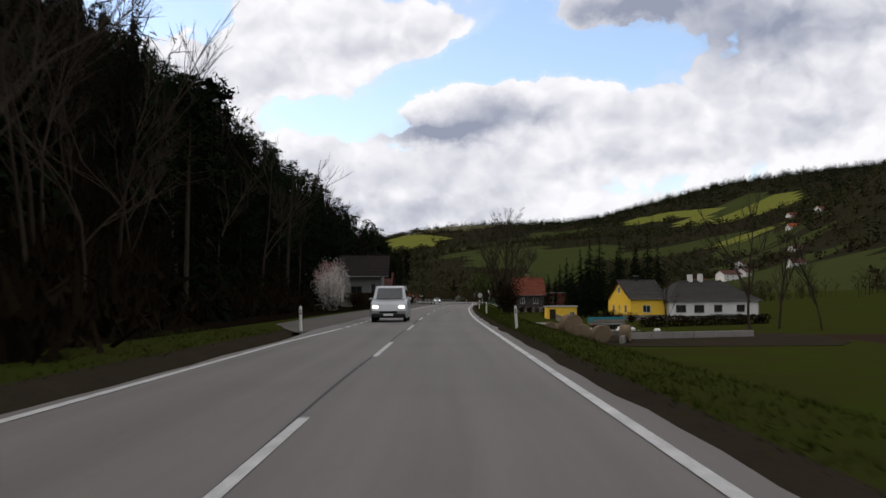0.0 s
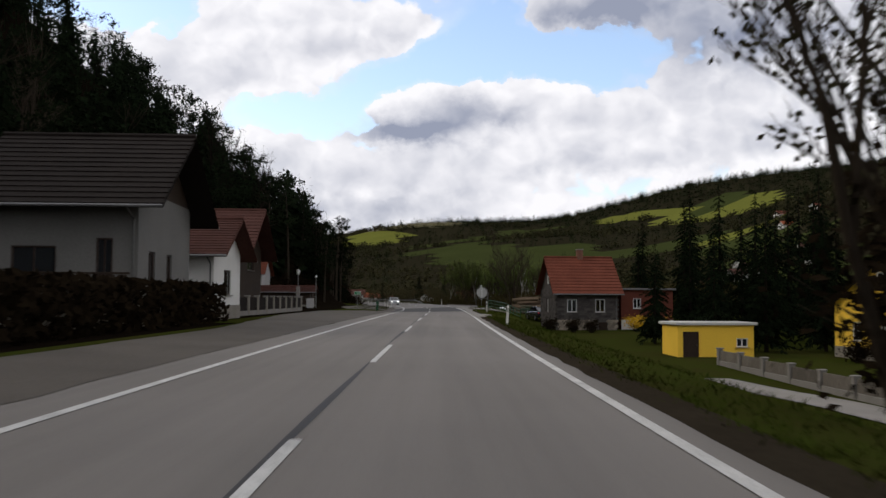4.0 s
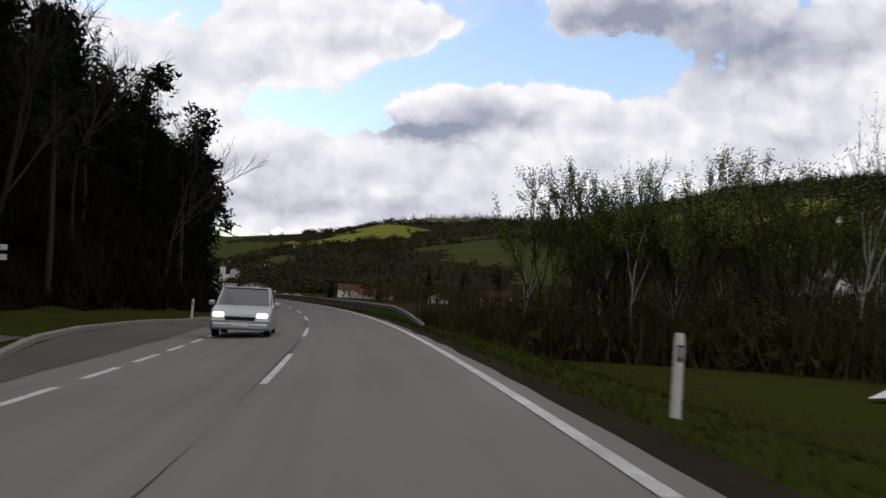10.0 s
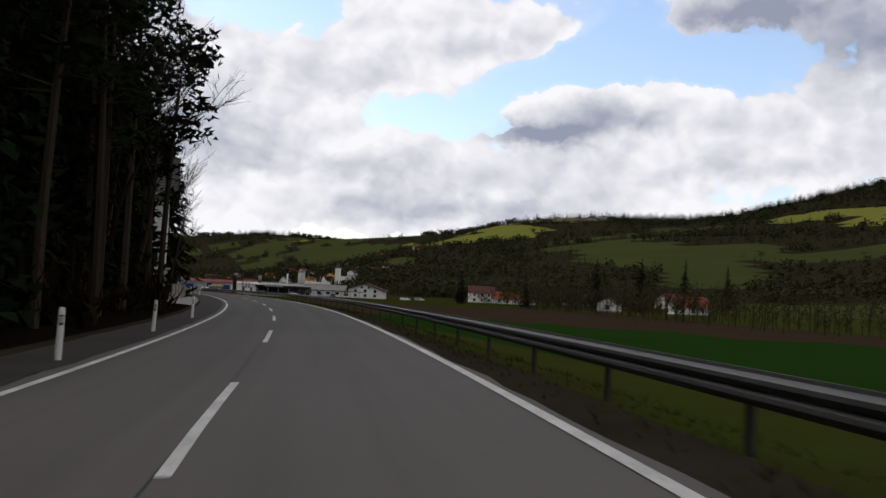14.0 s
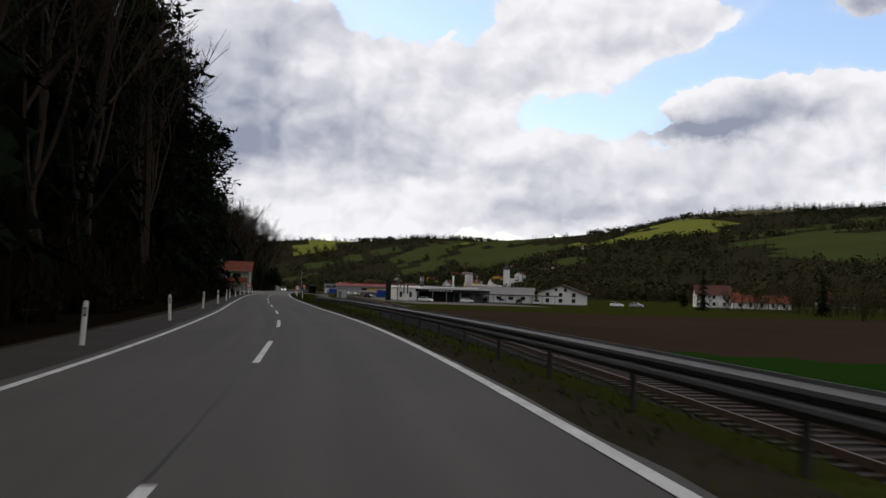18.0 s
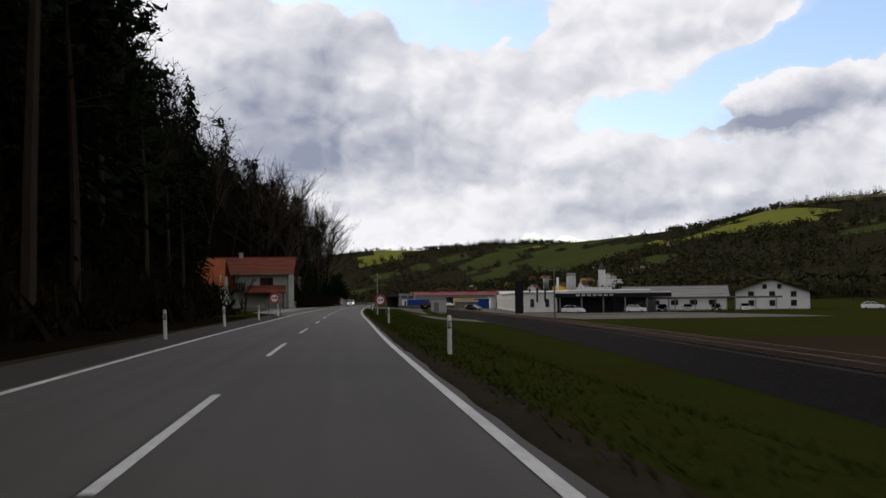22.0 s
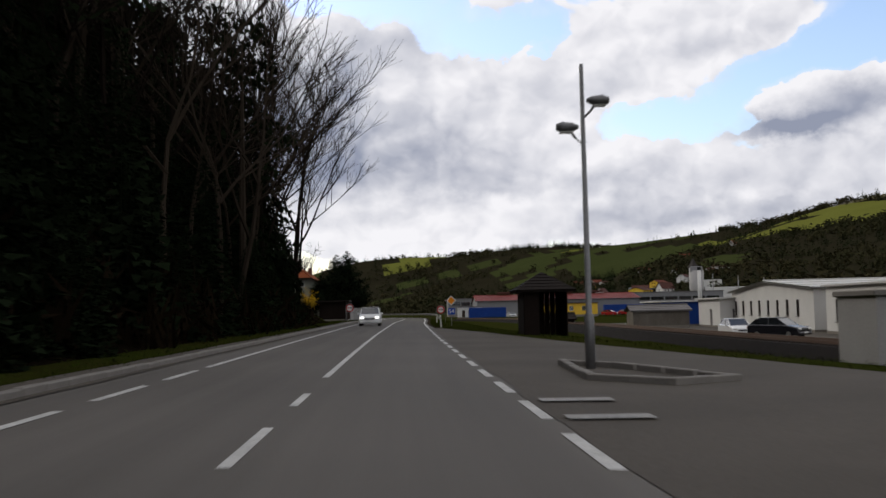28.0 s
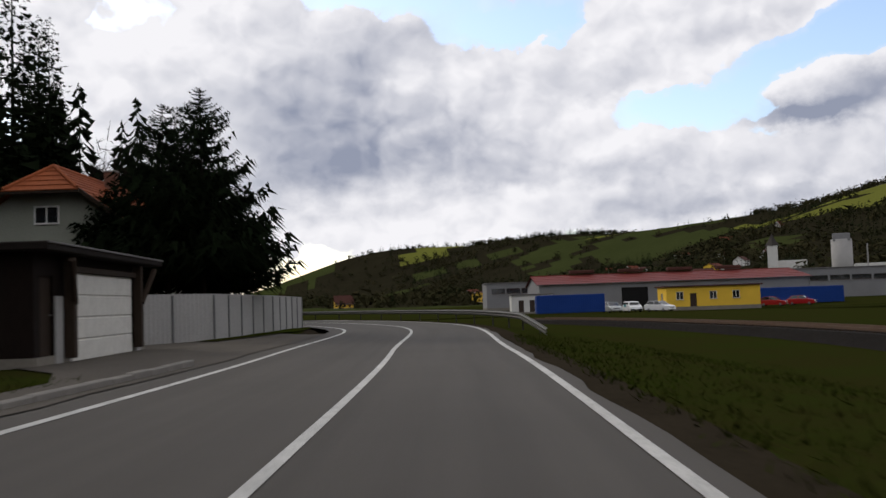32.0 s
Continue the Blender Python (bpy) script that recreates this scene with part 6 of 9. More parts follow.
def house(name, label, m, L, W, eave, ridge, wall_mat, roof_mat, windows=(), over=0.45, courses=14, frame=None, chimneys=(), hip=False, flat=False,
          category="house", plinth=0.35, group="", gable_mat=None, bars=1, gutter=True, doors=(), half=0.0):
    """A house on local x 0..L, y 0..W with its ridge along x. windows: (side, centre, sill, width, height); doors: (side, centre, width, height, material); half: height of a half hip over the west gable."""
    ob = thing(name, label, category, m, group)
    frame = frame or FRAME_WHITE
    sides = {"S": ((0, 0, 0), (1, 0), (0, -1), L), "N": ((L, W, 0), (-1, 0), (0, 1), L), "W": ((0, W, 0), (0, -1), (-1, 0), W), "E": ((L, 0, 0), (0, 1), (1, 0), W)}
    top = ridge if flat else eave
    for key, (o, u, n, ln) in sides.items():
        holes = [(c, z, w, h) for s, c, z, w, h in windows if s == key and z + h < top - 0.02] + [(c, 0.02, w, h) for s, c, w, h, _ in doors if s == key]
        sh = Shape()
        wall_face(sh, (o[0], o[1], -0.0), u, n, ln, top, holes)
        xs = sorted({0.0, ln, *[h[0] - h[2] / 2 for h in holes], *[h[0] + h[2] / 2 for h in holes]})
        for a, b in zip(xs, xs[1:]):
            sh.add([(o[0] + u[0] * a, o[1] + u[1] * a, -1.5), (o[0] + u[0] * b, o[1] + u[1] * b, -1.5), (o[0] + u[0] * b, o[1] + u[1] * b, 0), (o[0] + u[0] * a, o[1] + u[1] * a, 0)], [(0, 1, 2, 3)])
        part("wall", sh.weld(), wall_mat, ob)
        if key in "WE" and not flat and not hip:
            g = Shape()
            a, b, c = Vector((o[0], o[1], eave)), Vector((o[0] + u[0] * ln, o[1] + u[1] * ln, eave)), Vector((o[0] + u[0] * ln / 2, o[1] + u[1] * ln / 2, ridge))
            k = Vector((n[0], n[1], 0)) * 0.12
            if half and key == "W":
                f = half / (ridge - eave)
                c, e = c.lerp(b, f), c.lerp(a, f)
                g.add([a, b, c, e, a - k, b - k, c - k, e - k], [(0, 1, 2, 3), (7, 6, 5, 4)])
            else:
                g.add([a, b, c, a - k, b - k, c - k], [(0, 1, 2), (5, 4, 3)])
            part("gable", g, gable_mat or wall_mat, ob)
        for s, c, z, w, h in windows:
            if s == key:
                high = z + h >= top - 0.02
                window(ob, o, u, n, c, z, w, h, frame, -0.04 if high else 0.09, not high, bars)
        for s, c, w, h, dm in doors:
            if s == key:
                d = part("door", Shape().box((0, 0, h / 2), (w, 0.06, h), 0.01), dm, ob, at=pose(o[0] + u[0] * c - n[0] * 0.09, o[1] + u[1] * c - n[1] * 0.09, 0.03, 0, 0, math.degrees(math.atan2(u[1], u[0]))))
                part("handle", Shape().box((w * 0.38, -0.06, 1.0), (0.12, 0.04, 0.03), 0.008), STEEL, d)
        if plinth:
            part("plinth", Shape().box((o[0] + u[0] * ln / 2 + n[0] * 0.02, o[1] + u[1] * ln / 2 + n[1] * 0.02, plinth / 2 - 0.7), (ln if abs(u[0]) > 0.5 else 0.05, ln if abs(u[1]) > 0.5 else 0.05, plinth + 1.4)), PLINTH, ob)
    r = Shape()
    if flat:
        r.box((L / 2, W / 2, ridge + 0.09), (L + 2 * over, W + 2 * over, 0.2), 0.03)
    else:
        drop = (ridge - eave) * over / (W / 2)
        x0, x1 = -over, L + over
        hx = W / 2 if hip else 0
        if half:
            zc, yc, hw = ridge - half, W / 2 * half / (ridge - eave), 1.3 * half
            low = max(2, round(courses * 0.65))
            slope(r, (x0, -over, eave - drop), (x1, -over, eave - drop), (x1, W / 2 - yc, zc), (x0, W / 2 - yc, zc), low)
            slope(r, (x1, W + over, eave - drop), (x0, W + over, eave - drop), (x0, W / 2 + yc, zc), (x1, W / 2 + yc, zc), low)
            slope(r, (x0, W / 2 - yc, zc), (x1, W / 2 - yc, zc), (x1, W / 2, ridge), (x0 + hw, W / 2, ridge), courses - low)
            slope(r, (x1, W / 2 + yc, zc), (x0, W / 2 + yc, zc), (x0 + hw, W / 2, ridge), (x1, W / 2, ridge), courses - low)
            slope(r, (x0 - 0.25, W / 2 + yc + 0.2, zc - 0.2), (x0 - 0.25, W / 2 - yc - 0.2, zc - 0.2), (x0 + hw, W / 2, ridge), (x0 + hw, W / 2, ridge), courses - low)
            for y in (-1, 1):
                part("hip_cap", Shape().tube([(x0 - 0.2, W / 2 + y * (yc + 0.15), zc - 0.1), (x0 + hw, W / 2, ridge + 0.05)], 0.1, 6), roof_mat, ob)
                part("verge_board", Shape().tube([(x0, W / 2 + y * (W / 2 + over), eave - drop - 0.08), (x0, W / 2 + y * yc, zc - 0.08)], 0.12, 4), WOOD_DARK, ob)
            part("hip_board", Shape().box((x0 - 0.2, W / 2, zc - 0.27), (0.1, 2 * yc + 0.5, 0.14), 0.02), WOOD_DARK, ob)
        else:
            hw = hx
            slope(r, (x0, -over, eave - drop), (x1, -over, eave - drop), (x1 - hx, W / 2, ridge), (x0 + hx, W / 2, ridge), courses)
            slope(r, (x1, W + over, eave - drop), (x0, W + over, eave - drop), (x0 + hx, W / 2, ridge), (x1 - hx, W / 2, ridge), courses)
        if hip:
            slope(r, (x0, W + over, eave - drop), (x0, -over, eave - drop), (x0 + hx, W / 2, ridge), (x0 + hx, W / 2, ridge), courses)
            slope(r, (x1, -over, eave - drop), (x1, W + over, eave - drop), (x1 - hx, W / 2, ridge), (x1 - hx, W / 2, ridge), courses)
        part("ridge_cap", Shape().tube([(x0 + hw, W / 2, ridge + 0.03), (x1 - hx, W / 2, ridge + 0.03)], 0.11, 6), roof_mat, ob)
        if gutter:
            for y in (-over - 0.05, W + over + 0.05):
                part("gutter", Shape().tube([(x0, y, eave - drop - 0.06), (x1, y, eave - drop - 0.06)], 0.06, 6), STEEL_DARK, ob)
            part("downpipe", Shape().tube([(L - 0.15, -over, eave - drop - 0.1), (L - 0.15, -0.08, eave - drop - 0.45), (L - 0.15, -0.08, 0)], 0.045, 6), STEEL, ob)
    part("roof", r, roof_mat, ob)
    for x, y, w, h, cm in chimneys:
        z = ridge - abs(y - W / 2) / (W / 2) * (ridge - eave)
        ch = part("chimney", Shape().box((x, y, z + h / 2 - 0.3), (w, w, h + 0.6), 0.02), cm, ob)
        part("chimney_cap", Shape().box((x, y, z + h + 0.04), (w + 0.14, w + 0.14, 0.08), 0.02), CONCRETE, ch)
    return ob


def xy_pose(x, y, turn, up=0.0, z=None):
    p = spot_xy(x, y, up)
    return pose(x, y, p.z if z is None else z, 0, 0, turn)


# chalet roof and plaster darkened: the forest's shade is in their colour
CHALET_ROOF = mat("dark_chalet_roof", (0.020, 0.016, 0.014), 0.85, 0.6, 0.8, 7, 0.4, 0.02)
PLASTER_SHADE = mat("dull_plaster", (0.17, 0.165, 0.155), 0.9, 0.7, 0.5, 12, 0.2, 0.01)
TIMBER_BLACK = mat("blackened_timber", (0.016, 0.011, 0.009), 0.8, 0.55, 1.0, 14, 0.4, 0.01, stretch=(1, 1, 0.2))
BRICK_CH = mat("chimney_brick", (0.20, 0.10, 0.07), 0.9, 0.6, 2, 12, 0.4, 0.01)

# yellow and white farmhouse below the road bank
yz = -2.35
farm = house("farmhouse", "yellow plastered gable house with a dark roof and white window frames", xy_pose(31.5, 159.6, 14.5, z=yz), 6.4, 9.0, 3.6, 6.5, PLASTER_YELLOW, TILE_DARK,
             [("W", 2.1, 1.0, 0.9, 1.25), ("W", 4.5, 1.0, 0.6, 1.25), ("W", 6.9, 1.0, 0.9, 1.25), ("W", 4.5, 4.3, 0.9, 1.1), ("S", 2.9, 1.0, 1.5, 1.25)], chimneys=[(3.2, 4.6, 0.6, 0.8, BLACK_PAINT)], plinth=0.6)
house("white_house", "long white house with a dark hipped roof and white chimneys", xy_pose(38.0, 159.9, 14.5, z=yz), 17.0, 9.5, 3.2, 6.3, PLASTER_WHITE, TILE_DARK,
      [("S", 2.2, 1.0, 1.9, 1.2), ("S", 5.6, 0.9, 1.9, 1.3), ("S", 9.2, 1.0, 1.6, 1.2), ("S", 13.5, 1.0, 1.6, 1.2), ("W", 2.0, 1.0, 1.0, 1.2)], chimneys=[(6.6, 4.8, 0.7, 1.2, PLASTER_WHITE), (8.6, 4.8, 0.7, 1.3, PLASTER_WHITE)], frame=FRAME_DARK, hip=True)
hut = house("garden_hut", "small yellow garden hut with a white fascia and an open door", xy_pose(18.4, 167.5, 4, z=-2.75), 5.2, 3.0, 2.2, 2.35, PLASTER_YELLOW, SHEET_ROOF, [("S", 4.4, 0.9, 0.8, 0.6)], flat=True, over=0.2, plinth=0.2,
            doors=[("S", 0.9, 1.1, 1.9, WOOD_DARK)], category="hut")
# slate house beside the road
sl_house = house("slate_house", "small house clad in grey slate with a red tile roof", xy_pose(14.9, 195.5, 4.5, z=-0.75), 5.9, 7.0, 2.95, 6.1, SLATE, TILE_RED,
                 [("S", 1.45, 0.75, 0.95, 1.25), ("S", 4.2, 0.75, 0.95, 1.25), ("W", 3.0, 0.75, 0.55, 1.25), ("W", 3.6, 3.5, 0.7, 0.8)], over=0.5, courses=12, chimneys=[(3.1, 3.5, 0.55, 0.75, BRICK_CH)], plinth=0)
# slate courses as pieces on its two seen walls, and the stone base below them
slate_a = Shape().box((0, 0, 0), (0.58, 0.03, 0.235), 0.006).mesh("slate", SLATE)
stone_shapes = []
for i in range(5):
    rs = random.Random(i)
    stone_shapes.append(Shape().sweep([[((0.2 + 0.06 * rs.random()) * math.cos(a) * k, y, (0.13 + 0.04 * rs.random()) * math.sin(a) * k) for a in np.linspace(0, 2 * math.pi, 8)[:-1]] for y, k in ((0.05, 1.0), (-0.03, 1.0), (-0.06, 0.75))], closed=True).mesh("stone", STONE))
rs = random.Random(3)
for row in range(13):
    z = 0.12 + row * 0.225
    for k in range(11):
        x = 0.1 + k * 0.56 + (0.28 if row % 2 else 0) + rs.uniform(-0.05, 0.05)
        if x < 5.75 and not any(abs(x - c) < 0.78 and 0.66 < z < 2.1 for c in (1.45, 4.2)):
            part("slate", slate_a, None, sl_house, at=pose(x, -0.02 - rs.uniform(0, 0.012), z, 4, 0, rs.uniform(-1, 1)))
    for k in range(13):
        y = 0.15 + k * 0.56 + (0.28 if row % 2 else 0)
        if y < 6.9 and not (abs(7 - y - 3.0) < 0.58 and 0.66 < z < 2.1):
            part("slate", slate_a, None, sl_house, at=pose(-0.02 - rs.uniform(0, 0.012), y, z, 4, 0, -90 + rs.uniform(-1, 1)))
for row in range(5):
    for k in range(16):
        x = 0.2 + k * 0.37 + (0.18 if row % 2 else 0)
        if x < 5.8 and not (3.9 < x < 5.0 and row < 5):
            part("stone", stone_shapes[rs.randrange(5)], None, sl_house, at=pose(x, -0.04, -1.05 + row * 0.25 - 0.05, 0, rs.uniform(-12, 12), rs.uniform(-4, 4)))
part("cellar_door", Shape().box((4.45, -0.05, -0.75), (0.8, 0.08, 1.1), 0.01), WOOD_DARK, sl_house)
annex = house("annex", "red-brown boarded annex with a low sheet roof", xy_pose(21.4, 197.2, 4.5, z=-0.75), 5.2, 5.0, 2.5, 2.9, WOOD_RED, SHEET_GREY, [("S", 1.6, 1.1, 0.8, 1.0)], flat=True, over=0.25, plinth=0, category="annex")
part("garage_wall", Shape().box((2.6, -0.06, -0.55), (5.2, 0.1, 1.1), 0.01), PLASTER_WHITE, annex)
# no hole in the wall: a black panel painted as the opening's shade
part("garage_opening", Shape().box((2.8, -0.13, -0.6), (2.4, 0.05, 0.95), 0.01), BLACK_PAINT, annex)

# chalet behind the hedge
cz = 0.9
chalet = house("chalet", "dark wooden chalet with white lower walls and a balcony", pose(*plan(147.5, -19.5), cz, 0, 0, heading(146) + 3) @ pose(4.0, -8.0, 0), 5.5, 8.6, 4.3, 6.9, PLASTER_SHADE, CHALET_ROOF,
               [("S", 1.8, 0.8, 1.6, 1.4), ("S", 4.3, 0.8, 0.6, 1.7), ("E", 2.0, 0.7, 1.0, 1.4), ("E", 4.8, 0.7, 0.9, 1.4)], over=1.1, frame=FRAME_DARK, gable_mat=WOOD_DARK)
bal = Shape()
for k in range(13):
    bal.box((0.2 + k * 0.42, -1.0, 0.75), (0.34, 0.03, 0.8), 0.006)
bal.box((2.75, -1.0, 1.2), (5.5, 0.08, 0.08), 0.01), bal.box((2.75, -0.5, 0.3), (5.5, 1.1, 0.12), 0.01)
part("balcony", bal, WOOD_DARK, chalet)
house("side_wing", "white side wing with a brown tiled roof", pose(*plan(158, -17.5), 0.5, 0, 0, heading(156)) @ pose(0, -5, 0), 7.5, 6.0, 3.3, 4.9, PLASTER_WHITE, TILE_BROWN, [("E", 3.0, 0.9, 1.6, 1.3), ("S", 5.5, 0.9, 1.0, 1.3)], over=0.8, frame=FRAME_DARK)
# barn with a jettied upper floor
barn = house("barn", "dark timber barn with a wide brown roof and open upper floor", pose(*plan(185, -25.0), 0.2, 0, 0, heading(185)) @ pose(0, -8, 0), 11.0, 9.0, 5.0, 8.0, WOOD_DARK, TILE_BROWN, [("S", 3.5, 3.2, 2.2, 1.2), ("S", 7.5, 3.2, 2.2, 1.2), ("E", 4.5, 3.2, 2.4, 1.2)], over=1.2, frame=WOOD_DARK)
for k in range(4):
    part("brace_post", Shape().box((1.0 + 3 * k, -1.0, 2.3), (0.2, 0.2, 4.6), 0.02), WOOD_DARK, barn)
# white house with steep red roof, further on
GH = (-18.8, 233.7)
# grey plaster puts the shade on the white house and wing into their colour
house("gabled_house", "white house with a red tile roof behind a timber gable", pose(GH[0], GH[1], 0.6, 0, 0, heading(232) - 2) @ pose(-9.0, 0, 0), 9.0, 7.0, 4.1, 6.7, PLASTER_GREY, TILE_RED, [("S", 7.6, 1.0, 0.9, 1.2), ("S", 4.0, 1.0, 1.0, 1.2), ("E", 3.5, 1.0, 1.0, 1.2)], over=0.5, frame=FRAME_DARK)
house("timber_gable", "dark jettied timber gable wing of the white house", pose(GH[0], GH[1], 0.6, 0, 0, heading(232) + 88) @ pose(-4.6, 2.7, 0), 5.2, 3.6, 3.0, 6.5, WOOD_DARK, TILE_BROWN, [("W", 1.8, 3.6, 0.8, 0.9)], over=0.5, frame=WOOD_DARK, courses=8, category="house")
house("lower_wing", "low white wing with a brown roof beside the timber gable", pose(GH[0], GH[1], 0.4, 0, 0, heading(232)) @ pose(-13.0, -10.5, 0), 7.6, 5.5, 2.6, 4.0, PLASTER_GREY, TILE_BROWN, [("S", 5.6, 0.8, 0.9, 1.3), ("S", 2.8, 0.8, 0.9, 1.3)], over=0.6, frame=FRAME_DARK)
house("low_shed", "low dark shed with a brown roof beside the lane", pose(*plan(233, -20), 0.2, 0, 0, heading(233)) @ pose(-3, -4, 0), 8.5, 4.5, 1.9, 2.5, WOOD_DARK, TILE_BROWN, over=0.5, category="shed", plinth=0.1)

# tall white house on the bend
house("tall_house", "tall white three-storey house close to the road", pose(*plan(461.5, -17.7), 1.0, 0, 0, heading(458)) @ pose(0, -13, 0), 9.5, 13.0, 8.6, 12.2, PLASTER_WHITE, TILE_DARK,
      [("E", y, z, 0.85, 1.5) for y in (2.0, 4.6, 7.2, 9.6, 11.7) for z in (0.9, 3.7, 6.4)] + [("S", x, z, 0.85, 1.5) for x in (2.5, 6.5) for z in (0.9, 3.7, 6.4)], over=0.9, frame=FRAME_DARK)
gh = house("garden_house", "small flat-roofed garden house with a white cornice", pose(*plan(468, -11.6), 0.45, 0, 0, heading(468)), 3.6, 3.0, 2.1, 2.3, PLASTER_GREY, SHEET_ROOF, [("S", 2.0, 0.7, 1.5, 1.0), ("E", 1.5, 0.7, 1.1, 1.0)], flat=True, over=0.25, frame=FRAME_DARK, category="garden house", plinth=0.3)


def masonry_fence(name, label, pts, pillar, panel, height, every=2.4, pillar_mat=None, panel_mat=None, gap=0.0):
    ob = thing(name, label, "fence")
    q = [spot(s, l) for s, l in pts]
    for a, b in zip(q, q[1:]):
        n = max(1, round((b - a).length / every))
        turn = math.degrees(math.atan2(b.y - a.y, b.x - a.x))
        for i in range(n + 1):
            c = a.lerp(b, i / n)
            if i < n or b == q[-1]:
                pl = part("pillar", Shape().box((c.x, c.y, c.z + height / 2 - 0.2), (pillar, pillar, height + 0.4), 0.02, turn), pillar_mat or CONCRETE, ob)
                part("cap", Shape().box((c.x, c.y, c.z + height + 0.04), (pillar + 0.08, pillar + 0.08, 0.08), 0.02, turn), CONCRETE, pl)
            if i < n:
                e = a.lerp(b, (i + 0.5) / n)
                w = (b - a).length / n - pillar
                part("base", Shape().box((e.x, e.y, e.z + 0.05), (w, pillar * 0.7, 0.5), 0.01, turn), CONCRETE, ob)
                k = int(w / 0.13)
                for j in range(k if gap else 1):
                    if gap:
                        d = a.lerp(b, (i + 0.5 + ((j + 0.5) / k - 0.5) * w / ((b - a).length / n)) / n)
                        part("slat", Shape().box((d.x, d.y, d.z + 0.3 + (height - 0.35) / 2), (0.09, 0.03, height - 0.4), 0.006, turn), panel_mat or WOOD_DARK, ob)
                    else:
                        part("panel", Shape().box((e.x, e.y, e.z + 0.3 + (height - 0.35) / 2), (w, 0.06, height - 0.35), 0.01, turn), panel_mat or WOOD_DARK, ob)
    return ob


masonry_fence("garden_wall", "grey masonry garden wall with pillars", [(446, -7.2), (456, -6.6), (468, -6.2)], 0.35, 0.2, 1.25, 3.0, PLINTH, STONE)
masonry_fence("garden_fence", "dark garden fence on a low wall with stone pillars", [(150, -11.5), (172, -11.0), (190, -11.2)], 0.28, 0.1, 1.2, 2.8, PLINTH, TIMBER_BLACK)
masonry_fence("picket_fence", "wooden panel fence between pale concrete posts", [(678, -7.0), (703, -7.0), (728, -7.4)], 0.22, 0.08, 0.95, 2.5, CONCRETE, WOOD_DARK)
gate = thing("iron_gate", "arched wrought iron gate with thin bars", "gate", on_road(471, -6.4, 0, 90))
part("arch", Shape().tube([(-0.7, 0, 0), (-0.7, 0, 1.5)] + [(-0.7 * math.cos(a), 0, 1.5 + 0.5 * math.sin(a)) for a in np.linspace(0.2, 2.94, 9)] + [(0.7, 0, 1.5), (0.7, 0, 0)], 0.03, 6), STEEL_DARK, gate)
for k in range(9):
    x = -0.56 + 0.14 * k
    part("bar", Shape().tube([(x, 0, 0.1), (x, 0, 1.5 + 0.48 * math.sqrt(max(0, 1 - (x / 0.7) ** 2)))], 0.012, 5), STEEL_DARK, gate)

# red-roofed house and shed by the road
hz = 0.25
rh = house("roadside_house", "pale plastered house with a red tile roof and a wooden balcony", pose(*plan(711.7, -20.3), hz, 0, 0, heading(700)) @ pose(0, -10, 0), 14.0, 9.0, 5.2, 7.3, PLASTER_GREEN, TILE_RED,
           [("S", 11.0, 3.3, 1.8, 1.1), ("S", 6.2, 3.2, 1.2, 1.4), ("S", 2.0, 3.3, 1.6, 1.4), ("E", 2.4, 3.2, 0.9, 1.2), ("E", 5.6, 3.2, 0.9, 1.2), ("E", 2.4, 0.8, 0.9, 1.3), ("E", 5.6, 0.8, 0.9, 1.3), ("S", 3.0, 0.7, 1.6, 1.3)], over=0.7, courses=12, frame=FRAME_DARK, chimneys=[(7, 4.6, 0.5, 0.7, PLASTER_GREY)])
pr = Shape()
slope(pr, (8.2, -2.2, 2.35), (13.8, -2.2, 2.35), (13.6, -0.05, 3.35), (8.6, -0.05, 3.35), 6)
part("porch_roof", pr, TILE_RED, rh)
for x in (8.5, 13.4):
    part("porch_post", Shape().box((x, -2.0, 1.1), (0.14, 0.14, 2.4), 0.02), WOOD_DARK, rh)
bal = Shape()
for k in range(14):
    bal.box((4.0 + k * 0.32, -1.1, 3.2), (0.26, 0.03, 0.9), 0.006)
bal.box((6.1, -0.55, 2.7), (4.6, 1.2, 0.14), 0.02), bal.box((6.1, -1.1, 3.7), (4.6, 0.09, 0.07), 0.01)
part("balcony", bal, WOOD_DARK, rh)
shed = thing("open_shed", "open timber shed with a bright red tile roof", "shed", pose(*plan(679, -18.0), 0.2, 0, 0, heading(680)))
sr = Shape()
slope(sr, (-0.6, -3.6, 2.9), (6.8, -3.6, 2.9), (6.4, 0.4, 6.0), (-0.2, 0.4, 6.0), 12)
slope(sr, (6.8, 4.2, 2.9), (-0.6, 4.2, 2.9), (-0.2, 0.4, 6.0), (6.4, 0.4, 6.0), 12)
part("roof", sr, TILE_ORANGE, shed)
for x in (0, 3.1, 6.2):
    for y in (-3.2, 3.8):
        part("post", Shape().box((x, y, 1.3), (0.2, 0.2, 3.4), 0.02), WOOD_DARK, shed)
part("back_wall", Shape().box((3.1, 3.8, 1.5), (6.4, 0.1, 2.9), 0.01), WOOD_DARK, shed)
part("side_wall", Shape().box((6.25, 0.3, 2.2), (0.1, 6.8, 3.8), 0.01), PLASTER_GREEN, shed)

